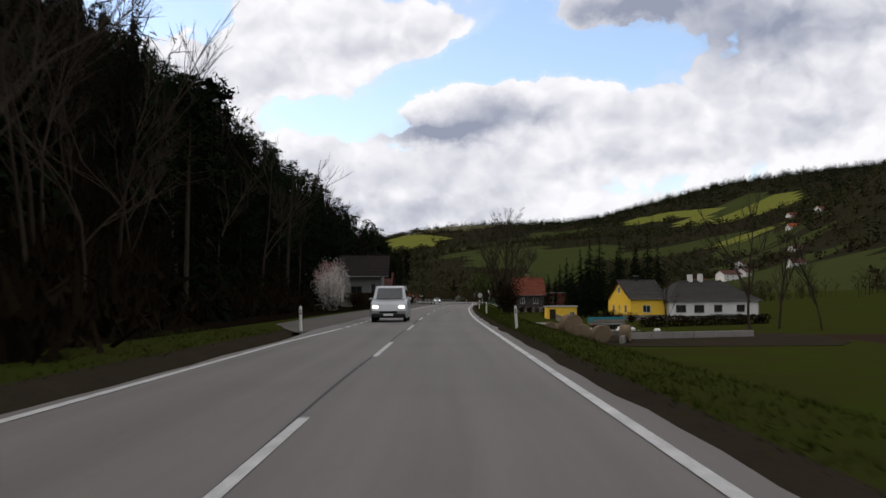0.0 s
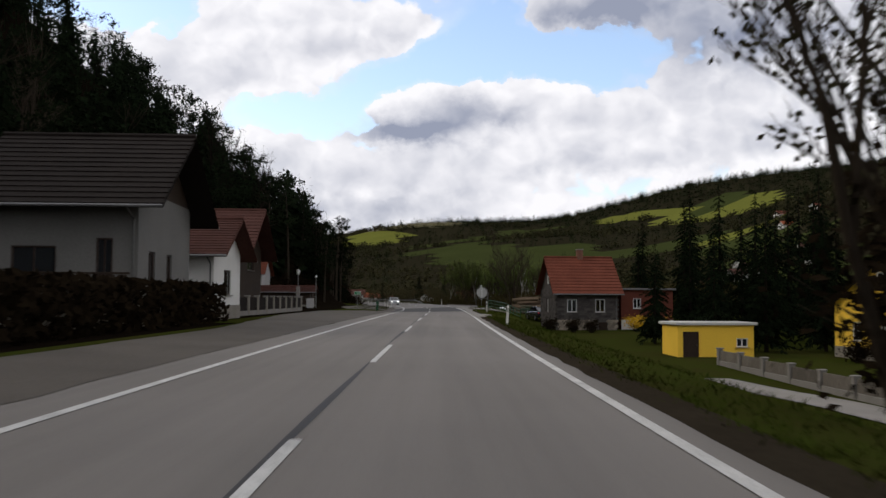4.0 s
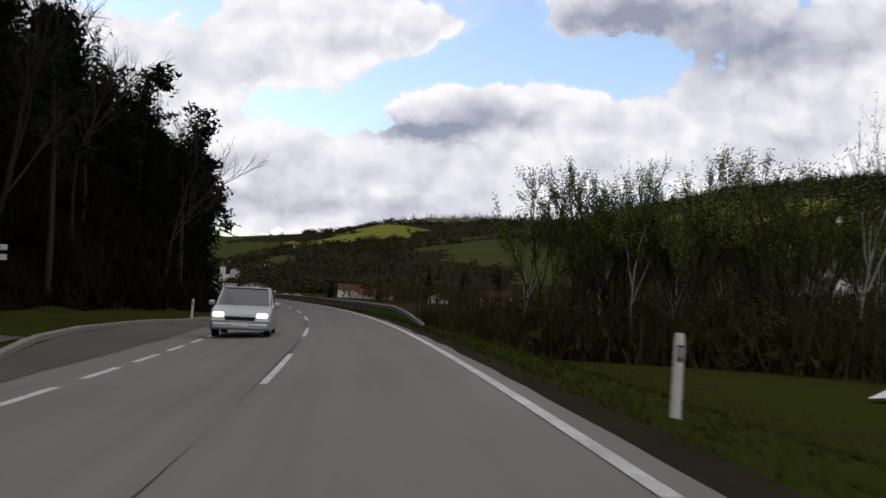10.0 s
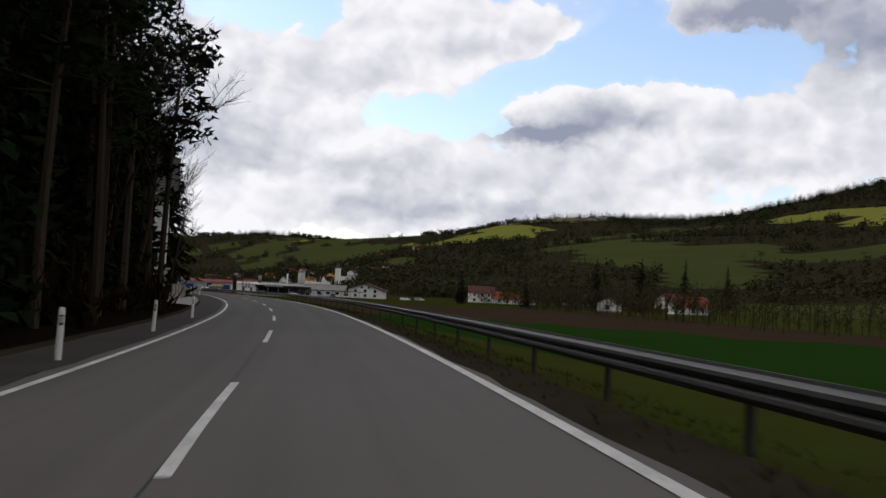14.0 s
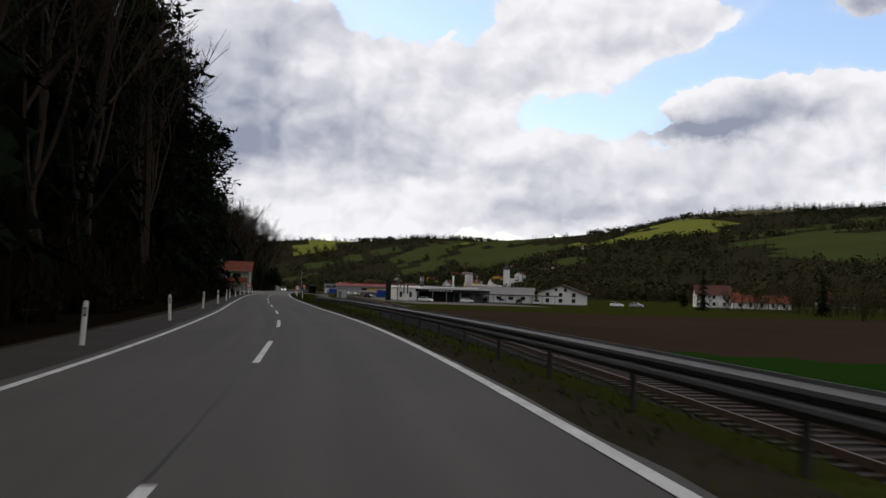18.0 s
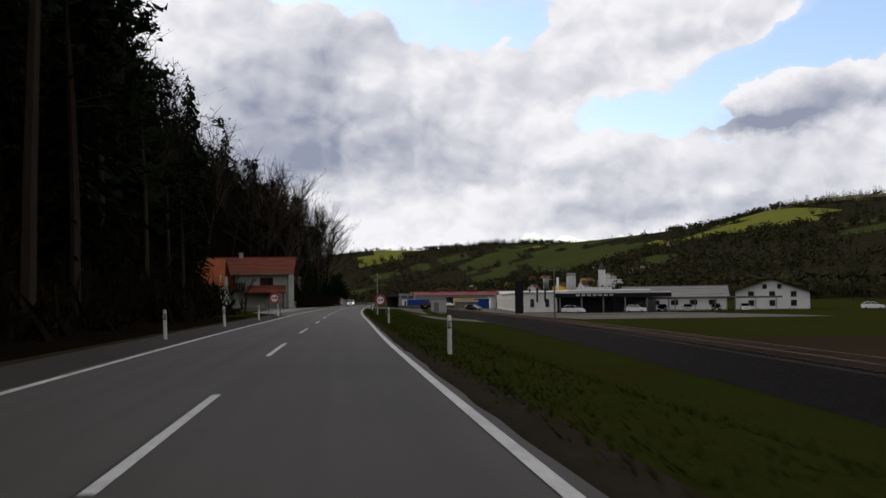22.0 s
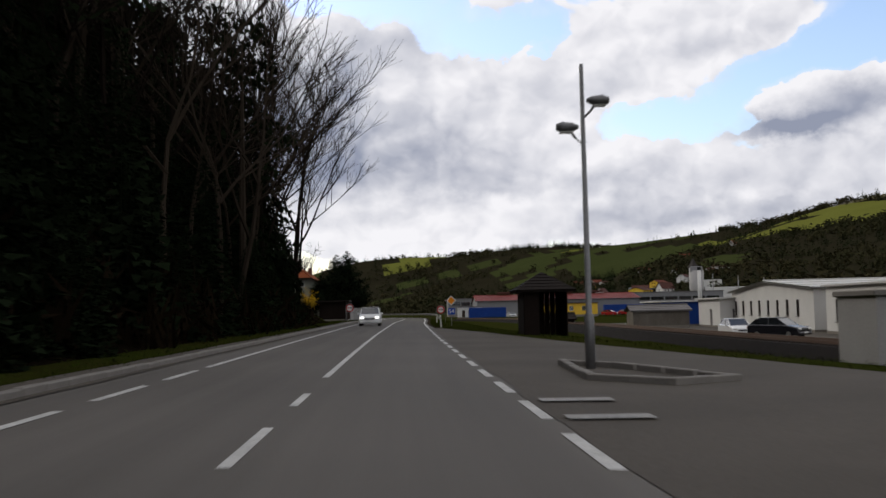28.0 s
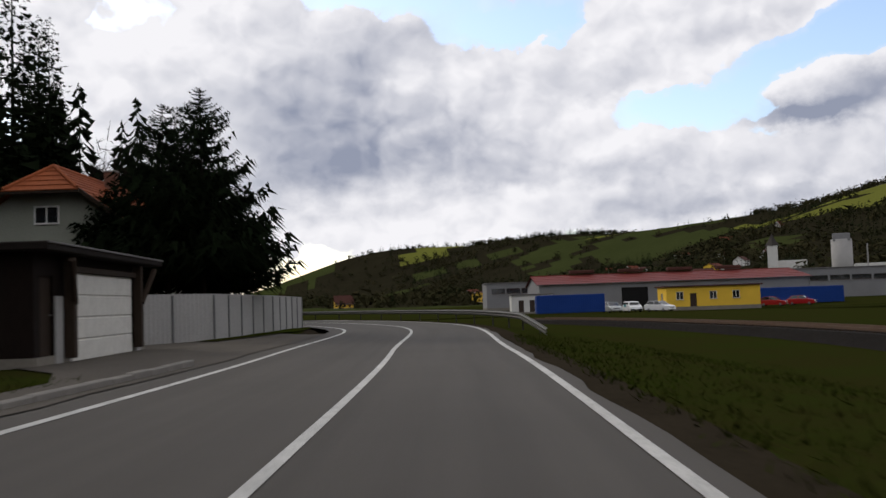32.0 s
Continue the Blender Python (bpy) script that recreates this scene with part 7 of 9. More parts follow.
# house with the orange roof, garage and fence at the end
oh = house("orange_roofed_house", "pale green house with a steep orange tile roof behind the garage", pose(-224.4, 841.9, 0.5, 0, 0, 112), 11.0, 8.2, 4.7, 7.7, PLASTER_GREEN, TILE_ORANGE, [("W", 4.05, 4.95, 1.15, 0.85), ("W", 2.2, 1.0, 1.1, 1.3), ("S", 3.0, 1.0, 1.2, 1.3), ("S", 7.0, 1.0, 1.2, 1.3)], over=0.7, frame=FRAME_WHITE, chimneys=[(6.5, 3.4, 0.6, 1.0, BRICK_CH)], half=1.1)
gar = house("garage", "old dark timber garage with a white sectional door", pose(-214.95, 821.45, 0.28, 0, 0, 24.2), 3.6, 8.8, 2.3, 2.45, TIMBER_BLACK, CHALET_ROOF, flat=True, over=0.5, category="garage", plinth=0.1, doors=[("E", 0.75, 0.8, 1.9, WOOD_DARK)])
gd = part("garage_door", Shape().box((0, 0, 0.95), (5.1, 0.08, 2.2), 0.01), PLASTIC_WHITE, gar, "white sectional door", at=pose(3.65, 4.65, 0, 0, 0, 90))
for k in range(4):
    part("panel", Shape().box((0, -0.05, 0.14 + 0.54 * k), (5.0, 0.03, 0.50), 0.015), PLASTIC_WHITE, gd)
for y, o in ((1.75, -1), (7.55, 1)):
    part("timber_post", Shape().box((3.8, y, 1.2), (0.25, 0.25, 2.4), 0.02), WOOD_DARK, gar)
    part("timber_brace", Shape().tube([(3.9, y, 1.3), (4.1, y + 0.75 * o, 2.3)], 0.09, 6), WOOD_DARK, gar)
    part("side_panel", Shape().box((3.66, y + 0.4 * o, 0.62), (0.06, 0.45, 1.7), 0.01), PLASTER_GREY, gar)
part("fascia_strip", Shape().box((4.12, 4.4, 2.62), (0.03, 9.8, 0.05), 0.01), SHEET_GREY, gar)
part("lintel", Shape().box((3.72, 4.65, 2.12), (0.14, 5.6, 0.16), 0.02), WOOD_DARK, gar)
cf = thing("sheet_fence", "pale corrugated metal fence on a kerb", "fence")
fp = [Vector((-218.2, 831.2, 0)), Vector((-217.2, 837.4, 0)), Vector((-221.2, 848.0, 0)), Vector((-226.4, 859.8, 0)), Vector((-234.3, 866.5, 0))]
for a, b in zip(fp, fp[1:]):
    n = max(1, round((b - a).length / 2.4))
    for i in range(n):
        p0, p1 = a.lerp(b, i / n), a.lerp(b, (i + 1) / n)
        d = (p1 - p0).normalized()
        nn = Vector((-d.y, d.x, 0))
        k = 20
        rings = [[(*(p0.lerp(p1, j / k) + nn * (0.025 * (j % 2))).xy, z) for j in range(k + 1)] for z in (0.0, 1.92)]
        rings.append([(*(p0.lerp(p1, j / k) + nn * (0.025 * (j % 2) + 0.01)).xy, 1.92) for j in range(k + 1)])
        rings.append([(*(p0.lerp(p1, j / k) + nn * (0.025 * (j % 2) + 0.01)).xy, 0.0) for j in range(k + 1)])
        part("sheet", Shape().sweep(rings), PLASTER_GREY, cf)
        part("post", Shape().box((p0.x, p0.y, 0.9), (0.08, 0.08, 1.95), 0.01), STEEL_DARK, cf)

# ---- works beside the railway ----
GZ = -1.45
dirx, diry = -29.6 / 88.1, 83.0 / 88.1
wt = math.degrees(math.atan2(diry, dirx))          # along the long white hall, away from the start


def works(name, label, x, y, turn, L, W, eave, ridge, wm, rm, z=GZ, **kw):
    return house(name, label, pose(x, y, z, 0, 0, turn), L, W, eave, ridge, wm, rm, plinth=0.2, **kw)


# local x runs to the right seen from the road's start
white_hall = works("white_works_hall", "long white works hall with dark windows and a pale sheet roof", -152.6, 799.1, wt - 90, 24, 26, 4.1, 5.0, PLASTER_WHITE, SHEET_ROOF,
                   windows=[("W", 1.5 + 2.9 * k, 1.4, 0.8, 1.6) for k in range(8)] + [("S", 2.5, 1.5, 0.8, 1.6)], over=0.4, frame=FRAME_DARK, category="hall", courses=3)
works("white_office_wing", "white flat-roofed office wing of the works with tall dark windows", -131.5, 738.9, wt - 90, 6.5, 60, 3.7, 4.0, PLASTER_WHITE, SHEET_ROOF,
      windows=[("W", 2.5 + 3.4 * k, 1.0, 0.9, 1.9) for k in range(16)] + [("S", 1.6, 1.2, 0.8, 1.6), ("S", 4.6, 1.2, 0.8, 1.6)], flat=True, over=0.35, frame=FRAME_DARK, category="hall")
works("low_white_annex", "low white annex with a grey door beside the works", -162.6, 822.0, wt - 90, 9, 10, 3.0, 3.3, PLASTER_WHITE, SHEET_ROOF, flat=True, over=0.4, doors=[("W", 6.0, 1.1, 2.1, SHEET_GREY), ("S", 2.0, 1.1, 2.1, SHEET_GREY)], category="annex")
op = thing("loading_shed", "wide loading shed with a dark open front and pale sheet roof", "shed", pose(-125.3, 741.0, GZ, 0, 0, wt - 90))
part("roof", Shape().box((11, 14, 3.9), (23, 29, 0.25), 0.04).box((11, 16, 4.3), (17, 24, 0.6), 0.2), SHEET_ROOF, op)
part("fascia", Shape().box((11, -0.5, 3.4), (23, 0.15, 0.8), 0.02), BLACK_PAINT, op)
part("back_wall", Shape().box((11, 12, 1.7), (22.4, 0.2, 3.6), 0.02), PANEL_GREY, op)
# black sheet added for the darkness inside the open front
part("dark_curtain", Shape().box((6, 3.0, 1.7), (11, 0.12, 3.5), 0.02), BLACK_PAINT, op)
for k in range(6):
    part("post", Shape().box((0.5 + 4.3 * k, -0.2, 1.7), (0.25, 0.25, 3.6), 0.02), STEEL_DARK, op)
letters = [part("lettering_bar", Shape().box((4.0 + 1.1 * k, -0.6, 3.45), (0.75, 0.03, 0.35)), ALU, op) for k in range(7)]
can = thing("car_shelter", "long dark car shelter on slim posts", "shelter", pose(-111.8, 751.5, GZ, 0, 0, 4))
part("roof", Shape().box((14, 3, 2.75), (29, 6.5, 0.35), 0.05), BLACK_PAINT, can)
part("roof_edge", Shape().box((14, -0.35, 2.8), (29.2, 0.1, 0.25), 0.02), STEEL, can)
for k in range(8):
    part("post", Shape().box((0.5 + 3.85 * k, 0.1, 1.3), (0.16, 0.16, 2.7), 0.02), STEEL_DARK, can)
works("grey_roofed_hall", "white low hall with a wide grey roof", -116.3, 767.5, 6, 22, 14, 3.1, 5.3, PLASTER_WHITE, SHEET_GREY, windows=[("S", 3 + 4 * k, 1.2, 1.6, 1.0) for k in range(5)], over=0.6, frame=FRAME_DARK, category="hall", courses=4)
works("white_gable_house", "large white house with a brown roof, its gable full of windows", -77.7, 771.0, 92, 15, 15.0, 4.1, 6.7, PLASTER_WHITE, TILE_BROWN,
      windows=[("W", y, z, 1.2, 1.2) for y in (3.2, 7.5, 11.8) for z in (0.8, 2.7)] + [("W", 6.0, 4.4, 0.9, 1.0), ("W", 9.0, 4.4, 0.9, 1.0)] + [("N", x, z, 1.2, 1.2) for x in (3, 7.5, 12) for z in (0.8, 2.7)], over=1.0, frame=FRAME_DARK)
blue = works("blue_shed", "blue sheeted shed with a white roof", -170.8, 832.5, wt - 90, 13, 12, 2.6, 3.1, BLUE_SHEET, SHEET_ROOF, flat=True, over=0.4, category="shed")
part("prop", Shape().tube([(-2.5, -0.3, 0), (-0.1, -0.3, 2.9)], 0.06, 6), FRAME_WHITE, blue)
# halls further on
SHEET_RED = mat("maroon_sheet_roof", (0.16, 0.035, 0.03), 0.6, 0.75, 0.3, 3, 0.15, 0.01)
h2 = house("grey_hall", "long grey hall with a red sheet roof and a dark gate", pose(-240.9, 965.5, -0.9, 0, 0, 22.5), 47, 20, 4.6, 6.2, PANEL_GREY, SHEET_RED, over=0.4, courses=5, category="hall", plinth=0.2, doors=[("S", 16.5, 4.6, 3.6, BLACK_PAINT)])
for k in range(4):
    part("roof_vent", Shape().box((9 + 9 * k, 10, 6.8), (4.5, 1.4, 0.6), 0.1), TILE_BROWN, h2)
house("dark_flat_hall", "grey flat-roofed hall with a dark window band", pose(-262.3, 999.5, -0.6, 0, 0, 22.5), 24, 16, 5.0, 5.4, PANEL_GREY, SHEET_GREY, flat=True, over=0.2, category="hall", plinth=0.2, windows=[("S", 2.5 + 3.2 * k, 3.2, 2.9, 1.1) for k in range(7)], frame=FRAME_DARK)
house("rear_hall", "wide pale grey hall with long window bands", pose(-219.3, 1001.5, -0.6, 0, 0, 22.5), 46, 22, 5.6, 6.0, PANEL_GREY, SHEET_GREY, flat=True, over=0.2, category="hall", plinth=0.2, windows=[("S", 3 + 4.4 * k, 3.6, 4.0, 1.0) for k in range(10)], frame=FRAME_DARK)
yo = house("yellow_office", "low yellow office with a red-brown roof edge", pose(-217.2, 951.0, -0.8, 0, 0, 21.5), 14.0, 6.0, 2.9, 3.1, PLASTER_YELLOW, TILE_BROWN, [("S", 2.0, 1.2, 1.1, 1.2), ("S", 7.0, 1.2, 1.1, 1.2), ("S", 10.4, 1.2, 1.1, 1.2), ("W", 3.0, 1.0, 1.4, 1.2)], flat=True, over=0.35, category="office", doors=[("S", 4.0, 1.0, 2.1, FRAME_DARK)], plinth=0.15)


def container(x, y, turn, L, H, m, label, z=-0.8, W=2.5):
    ob = thing("container", label, "container", pose(x, y, z, 0, 0, turn), "containers")
    part("body", Shape().box((L / 2, W / 2, H / 2), (L, W, H), 0.05), m, ob)
    n = int(L / 0.3)
    rib = Shape()
    for k in range(n):
        rib.box((0.15 + k * 0.3, -0.01, H / 2), (0.12, 0.05, H - 0.3), 0.01)
    part("ribs", rib, m, ob)
    part("door", Shape().box((-0.02, W / 2, H / 2), (0.05, W - 0.3, H - 0.25), 0.01), m, ob)
    return ob


container(-231.9, 932.5, 21.5, 9.3, 2.5, BLUE_SHEET, "long blue steel container with ribbed walls")
container(-205.7, 973.5, 21.5, 14.5, 2.7, BLUE_SHEET, "long blue container wall with ribbed sides", -0.9)
house("white_hut", "small white hut with dark doors beside the grey hall", pose(-240.3, 947.5, -0.8, 0, 0, 22), 6.5, 4.0, 2.3, 2.7, PLASTER_WHITE, SHEET_GREY, flat=True, over=0.2, category="hut", plinth=0.1, doors=[("S", 1.5, 0.8, 1.9, FRAME_DARK), ("S", 3.2, 0.8, 1.9, FRAME_DARK)])
house("white_block", "white site cabins stacked side by side", pose(-169.3, 984.5, -0.8, 0, 0, 12), 16, 6, 4.2, 4.4, PLASTER_WHITE, SHEET_GREY, [("S", 4, 2.0, 1.6, 1.4), ("S", 11, 2.0, 1.6, 1.4)], flat=True, over=0.1, category="cabin", plinth=0.1, frame=FRAME_DARK)
chim = thing("works_chimney", "slim white steel chimney with a dark top", "chimney", pose(-182.5, 1004.0, -0.6))
part("shaft", Shape().tube([(0, 0, 0), (0, 0, 12.2)], [0.62, 0.52], 14), PLASTER_WHITE, chim, smooth=True)
part("dark_top", Shape().tube([(0, 0, 12.2), (0, 0, 13.2)], [0.56, 0.54], 14), BLACK_PAINT, chim)
silo = thing("silo_tower", "grey silo tower beside a white plant building", "silo", pose(-190.3, 1074.5, -0.5))
part("tower", Shape().tube([(0, 0, 0), (0, 0, 14.5)], 2.6, 16), PLASTER_GREY, silo, smooth=True)
part("head", Shape().box((0, 0, 15.0), (4.2, 4.2, 2.0), 0.1), PANEL_GREY, silo)
part("plant_block", Shape().box((12, 3, 4), (18, 10, 8), 0.1), PLASTER_WHITE, silo)
for k in range(3):
    part("mast", Shape().tube([(6 + 9 * k, -2, 0), (6 + 9 * k, -2, 13 - k)], 0.18, 6), PLASTER_GREY, silo)
stack = thing("metal_stack", "grey metal flue on the works roof", "chimney", pose(-140.3, 796.5, 3.4))
part("flue", Shape().tube([(0, 0, 0), (0, 0, 3.4)], 0.75, 14), STEEL_DARK, stack, smooth=True)
part("cowl", Shape().tube([(0, 0, 3.4), (0, 0, 3.7)], [0.9, 0.9], 14), STEEL_DARK, stack)

# weathered shelters by the junction
kiosk = thing("wooden_shelter", "dark weathered wooden shelter with a pyramid roof", "shelter", on_road(786.8, 9.4, -0.1))
for x, y, sx, sy in ((-1.15, 1.3, 0.1, 2.6), (1.15, 1.3, 0.1, 2.6), (0, 2.6, 2.4, 0.1)):
    nb = 8
    for k in range(nb):
        o = (k + 0.5) / nb - 0.5
        part("board", Shape().box((x + (o * sx if sx > 1 else 0), y + (o * sy if sy > 1 else 0), 1.25), (sx / nb * 0.95 if sx > 1 else 0.06, sy / nb * 0.95 if sy > 1 else 0.06, 2.6), 0.01), TIMBER_BLACK, kiosk)
part("front_board", Shape().box((-0.75, -0.02, 1.25), (0.8, 0.08, 2.6), 0.01), TIMBER_BLACK, kiosk)
kr = Shape()
for a, b in (((-1.6, -0.4), (1.6, -0.4)), ((1.6, -0.4), (1.6, 3.0)), ((1.6, 3.0), (-1.6, 3.0)), ((-1.6, 3.0), (-1.6, -0.4))):
    slope(kr, (*a, 2.5), (*b, 2.5), (0, 1.3, 3.5), (0, 1.3, 3.5), 6, 0.03)
part("roof", kr, CHALET_ROOF, kiosk)
house("transformer_hut", "small concrete transformer hut with a flat roof", pose(*plan(766.5, 17.2), -1.15, 0, 0, heading(766)), 3.0, 2.8, 2.5, 2.6, PLASTER_GREY, CONCRETE, flat=True, over=0.12, category="hut", plinth=0.1, doors=[("S", 0.9, 1.0, 2.0, SHEET_GREY)])
shed2 = house("field_shed", "weathered dark wooden field shed with a shallow roof", pose(*plan(853.5, 17.6), -1.35, 0, 0, heading(853)), 4.2, 3.4, 1.3, 1.9, TIMBER_BLACK, CHALET_ROOF, over=0.3, courses=3, category="shed", plinth=0, gutter=False)
part("pale_patch", Shape().box((1.3, -0.05, 1.05), (0.9, 0.04, 0.45), 0.01), PLASTER_WHITE, shed2)
house("field_shed", "low grey field shed beside the railway", pose(*plan(846, 27.5), -1.1, 0, 0, heading(846)), 6.5, 3.6, 1.9, 2.4, WOOD_GREY, SHEET_GREY, over=0.3, courses=3, category="shed", plinth=0.05, gutter=False)
brd = thing("board_stack", "tall stack of weathered grey boards on the slope", "timber stack", on_road(749, -9.4, 0.6, 12))
for k in range(9):
    part("board", Shape().box((random.uniform(-0.1, 0.1), 0, 0.15 + k * 0.32), (2.6, 0.5, 0.27), 0.02, random.uniform(-2, 2)), WOOD_GREY, brd)

# houses out in the valley
def far_house(x, y, turn, L, W, e, r, wm, rm, label, nwin=3, z=None, hip=False):
    w = [("S", L * (k + 0.7) / (nwin + 0.4), 0.9, 1.0, 1.2) for k in range(nwin)] + [("W", W / 2, 0.9, 1.0, 1.2), ("E", W / 2, 0.9, 1.0, 1.2)]
    if e > 4.5:
        w += [("S", L * (k + 0.7) / (nwin + 0.4), 3.4, 1.0, 1.2) for k in range(nwin)]
    return house("valley_house", label, xy_pose(x, y, turn, z=z), L, W, e, r, wm, rm, w, over=0.6, courses=5, frame=FRAME_DARK, hip=hip, group="houses in the valley")


far_house(-42.3, 811.5, 8, 12, 10, 5.0, 8.2, PLASTER_WHITE, TILE_BROWN, "white two-storey house with a brown roof", 3)
far_house(-30.3, 805.5, 8, 20, 7, 2.8, 5.0, PLASTER_WHITE, TILE_RED, "long low white house with a red roof", 5)
far_house(14.7, 651.5, 80, 8, 7, 2.5, 4.4, PLASTER_WHITE, TILE_BROWN, "small white cottage with a brown roof", 2)
far_house(29.7, 639.5, 10, 10, 8, 2.8, 5.5, PLASTER_WHITE, TILE_RED, "white cottage with a red roof", 3)
far_house(-38.0, 880.0, 10, 15, 8, 2.8, 5.6, PLASTER_YELLOW, TILE_ORANGE, "ochre farm with an orange roof", 4)
far_house(5.7, 859.5, 15, 14, 9, 3.2, 6.5, PLASTER_GREY, TILE_RED, "grey house with a red roof", 3)
far_house(43.7, 759.5, 30, 12, 9, 3.5, 6.5, PLASTER_WHITE, TILE_RED, "white house with a red roof", 3)
for x, y, t, l, w, e, r in ((210.7, 711.5, 20, 16, 11, 6, 9), (231.7, 725.5, 50, 12, 9, 4, 7), (257.7, 699.5, 10, 11, 9, 4, 7), (185.7, 699.5, 10, 10, 8, 3, 6), (325.7, 879.5, 20, 12, 9, 4, 7), (285.7, 904.5, 50, 11, 9, 4, 7)):
    far_house(x, y, t, l, w, e, r, PLASTER_WHITE, TILE_BROWN, "white house with a brown roof on the valley side", 3)
far_house(513.7, 1397.5, 15, 34, 12, 4.5, 9, PLASTER_WHITE, TILE_RED, "long white hill farm with a red roof", 6)
far_house(431.7, 1177.5, 10, 26, 11, 4.5, 9, PLASTER_WHITE, TILE_ORANGE, "long white hill farm with an orange roof", 5)
far_house(465.7, 1164.5, 40, 14, 10, 4.0, 8, PLASTER_WHITE, TILE_RED, "white barn with a red roof on the hill", 3)
for i in range(34):
    rr = random.Random(100 + i)
    x, y = rr.uniform(-560, -230), rr.uniform(1150, 2300)
    far_house(x, y, rr.uniform(0, 90), rr.uniform(10, 18), rr.uniform(8, 11), rr.choice((3.2, 5.2)), rr.uniform(6.5, 9), PLASTER_WHITE if rr.random() < 0.75 else PLASTER_YELLOW, rr.choice((TILE_RED, TILE_BROWN, TILE_BROWN)), "white village house with a tiled roof on the far slope", 3)
tower = thing("church_tower", "slim white church tower with a dark cap", "church", spot_xy(-219.2, 1343.9) and pose(-219.2, 1343.9, spot_xy(-219.2, 1343.9).z))
part("shaft", Shape().box((0, 0, 8), (5, 5, 17), 0.1), PLASTER_WHITE, tower)
part("cap", Shape().tube([(0, 0, 16.5), (0, 0, 19.5), (0, 0, 23)], [3.8, 1.8, 0.1], 4), TILE_DARK, tower)
part("nave", Shape().box((9, 4, 4), (16, 9, 9), 0.1), PLASTER_WHITE, tower)

# motorway viaduct on the far slope
via = thing("viaduct", "long pale concrete road viaduct on slim piers", "bridge")
va, vb = Vector((325.7, 639.5, 47)), Vector((760, 560, 66))
d = vb - va
vt = math.degrees(math.atan2(d.y, d.x))
for k in range(8):
    c = va.lerp(vb, (k + 0.5) / 8)
    part("deck", Shape().box((c.x, c.y, c.z), (d.length / 8 - 0.1, 12, 2.4), 0.2, vt), CONCRETE, via)
    e = va.lerp(vb, k / 8)
    gzz = spot_xy(e.x, e.y).z
    if e.z - gzz > 3:
        part("pier", Shape().box((e.x, e.y, (e.z + gzz) / 2 - 1.2), (3, 7, e.z - gzz), 0.2, vt), CONCRETE, via)
    part("parapet", Shape().box((c.x, c.y - 6, c.z + 1.6), (d.length / 8, 0.3, 1.0), 0.02, vt), CONCRETE, via)

# ---- vehicles ----


def wheel(parent, x, y, r, w=0.2):
    """Tyre and rim; the axle lies along local x."""
    sgn = 1 if x > 0 else -1
    ty = part("wheel", Shape().tube([(x - sgn * w, y, r), (x - sgn * 0.03, y, r), (x, y, r)], [r, r, r * 0.93], 20), RUBBER, parent, smooth=False)
    part("rim", Shape().tube([(x - sgn * 0.02, y, r), (x + sgn * 0.012, y, r)], [r * 0.66, r * 0.6], 14), STEEL, ty)


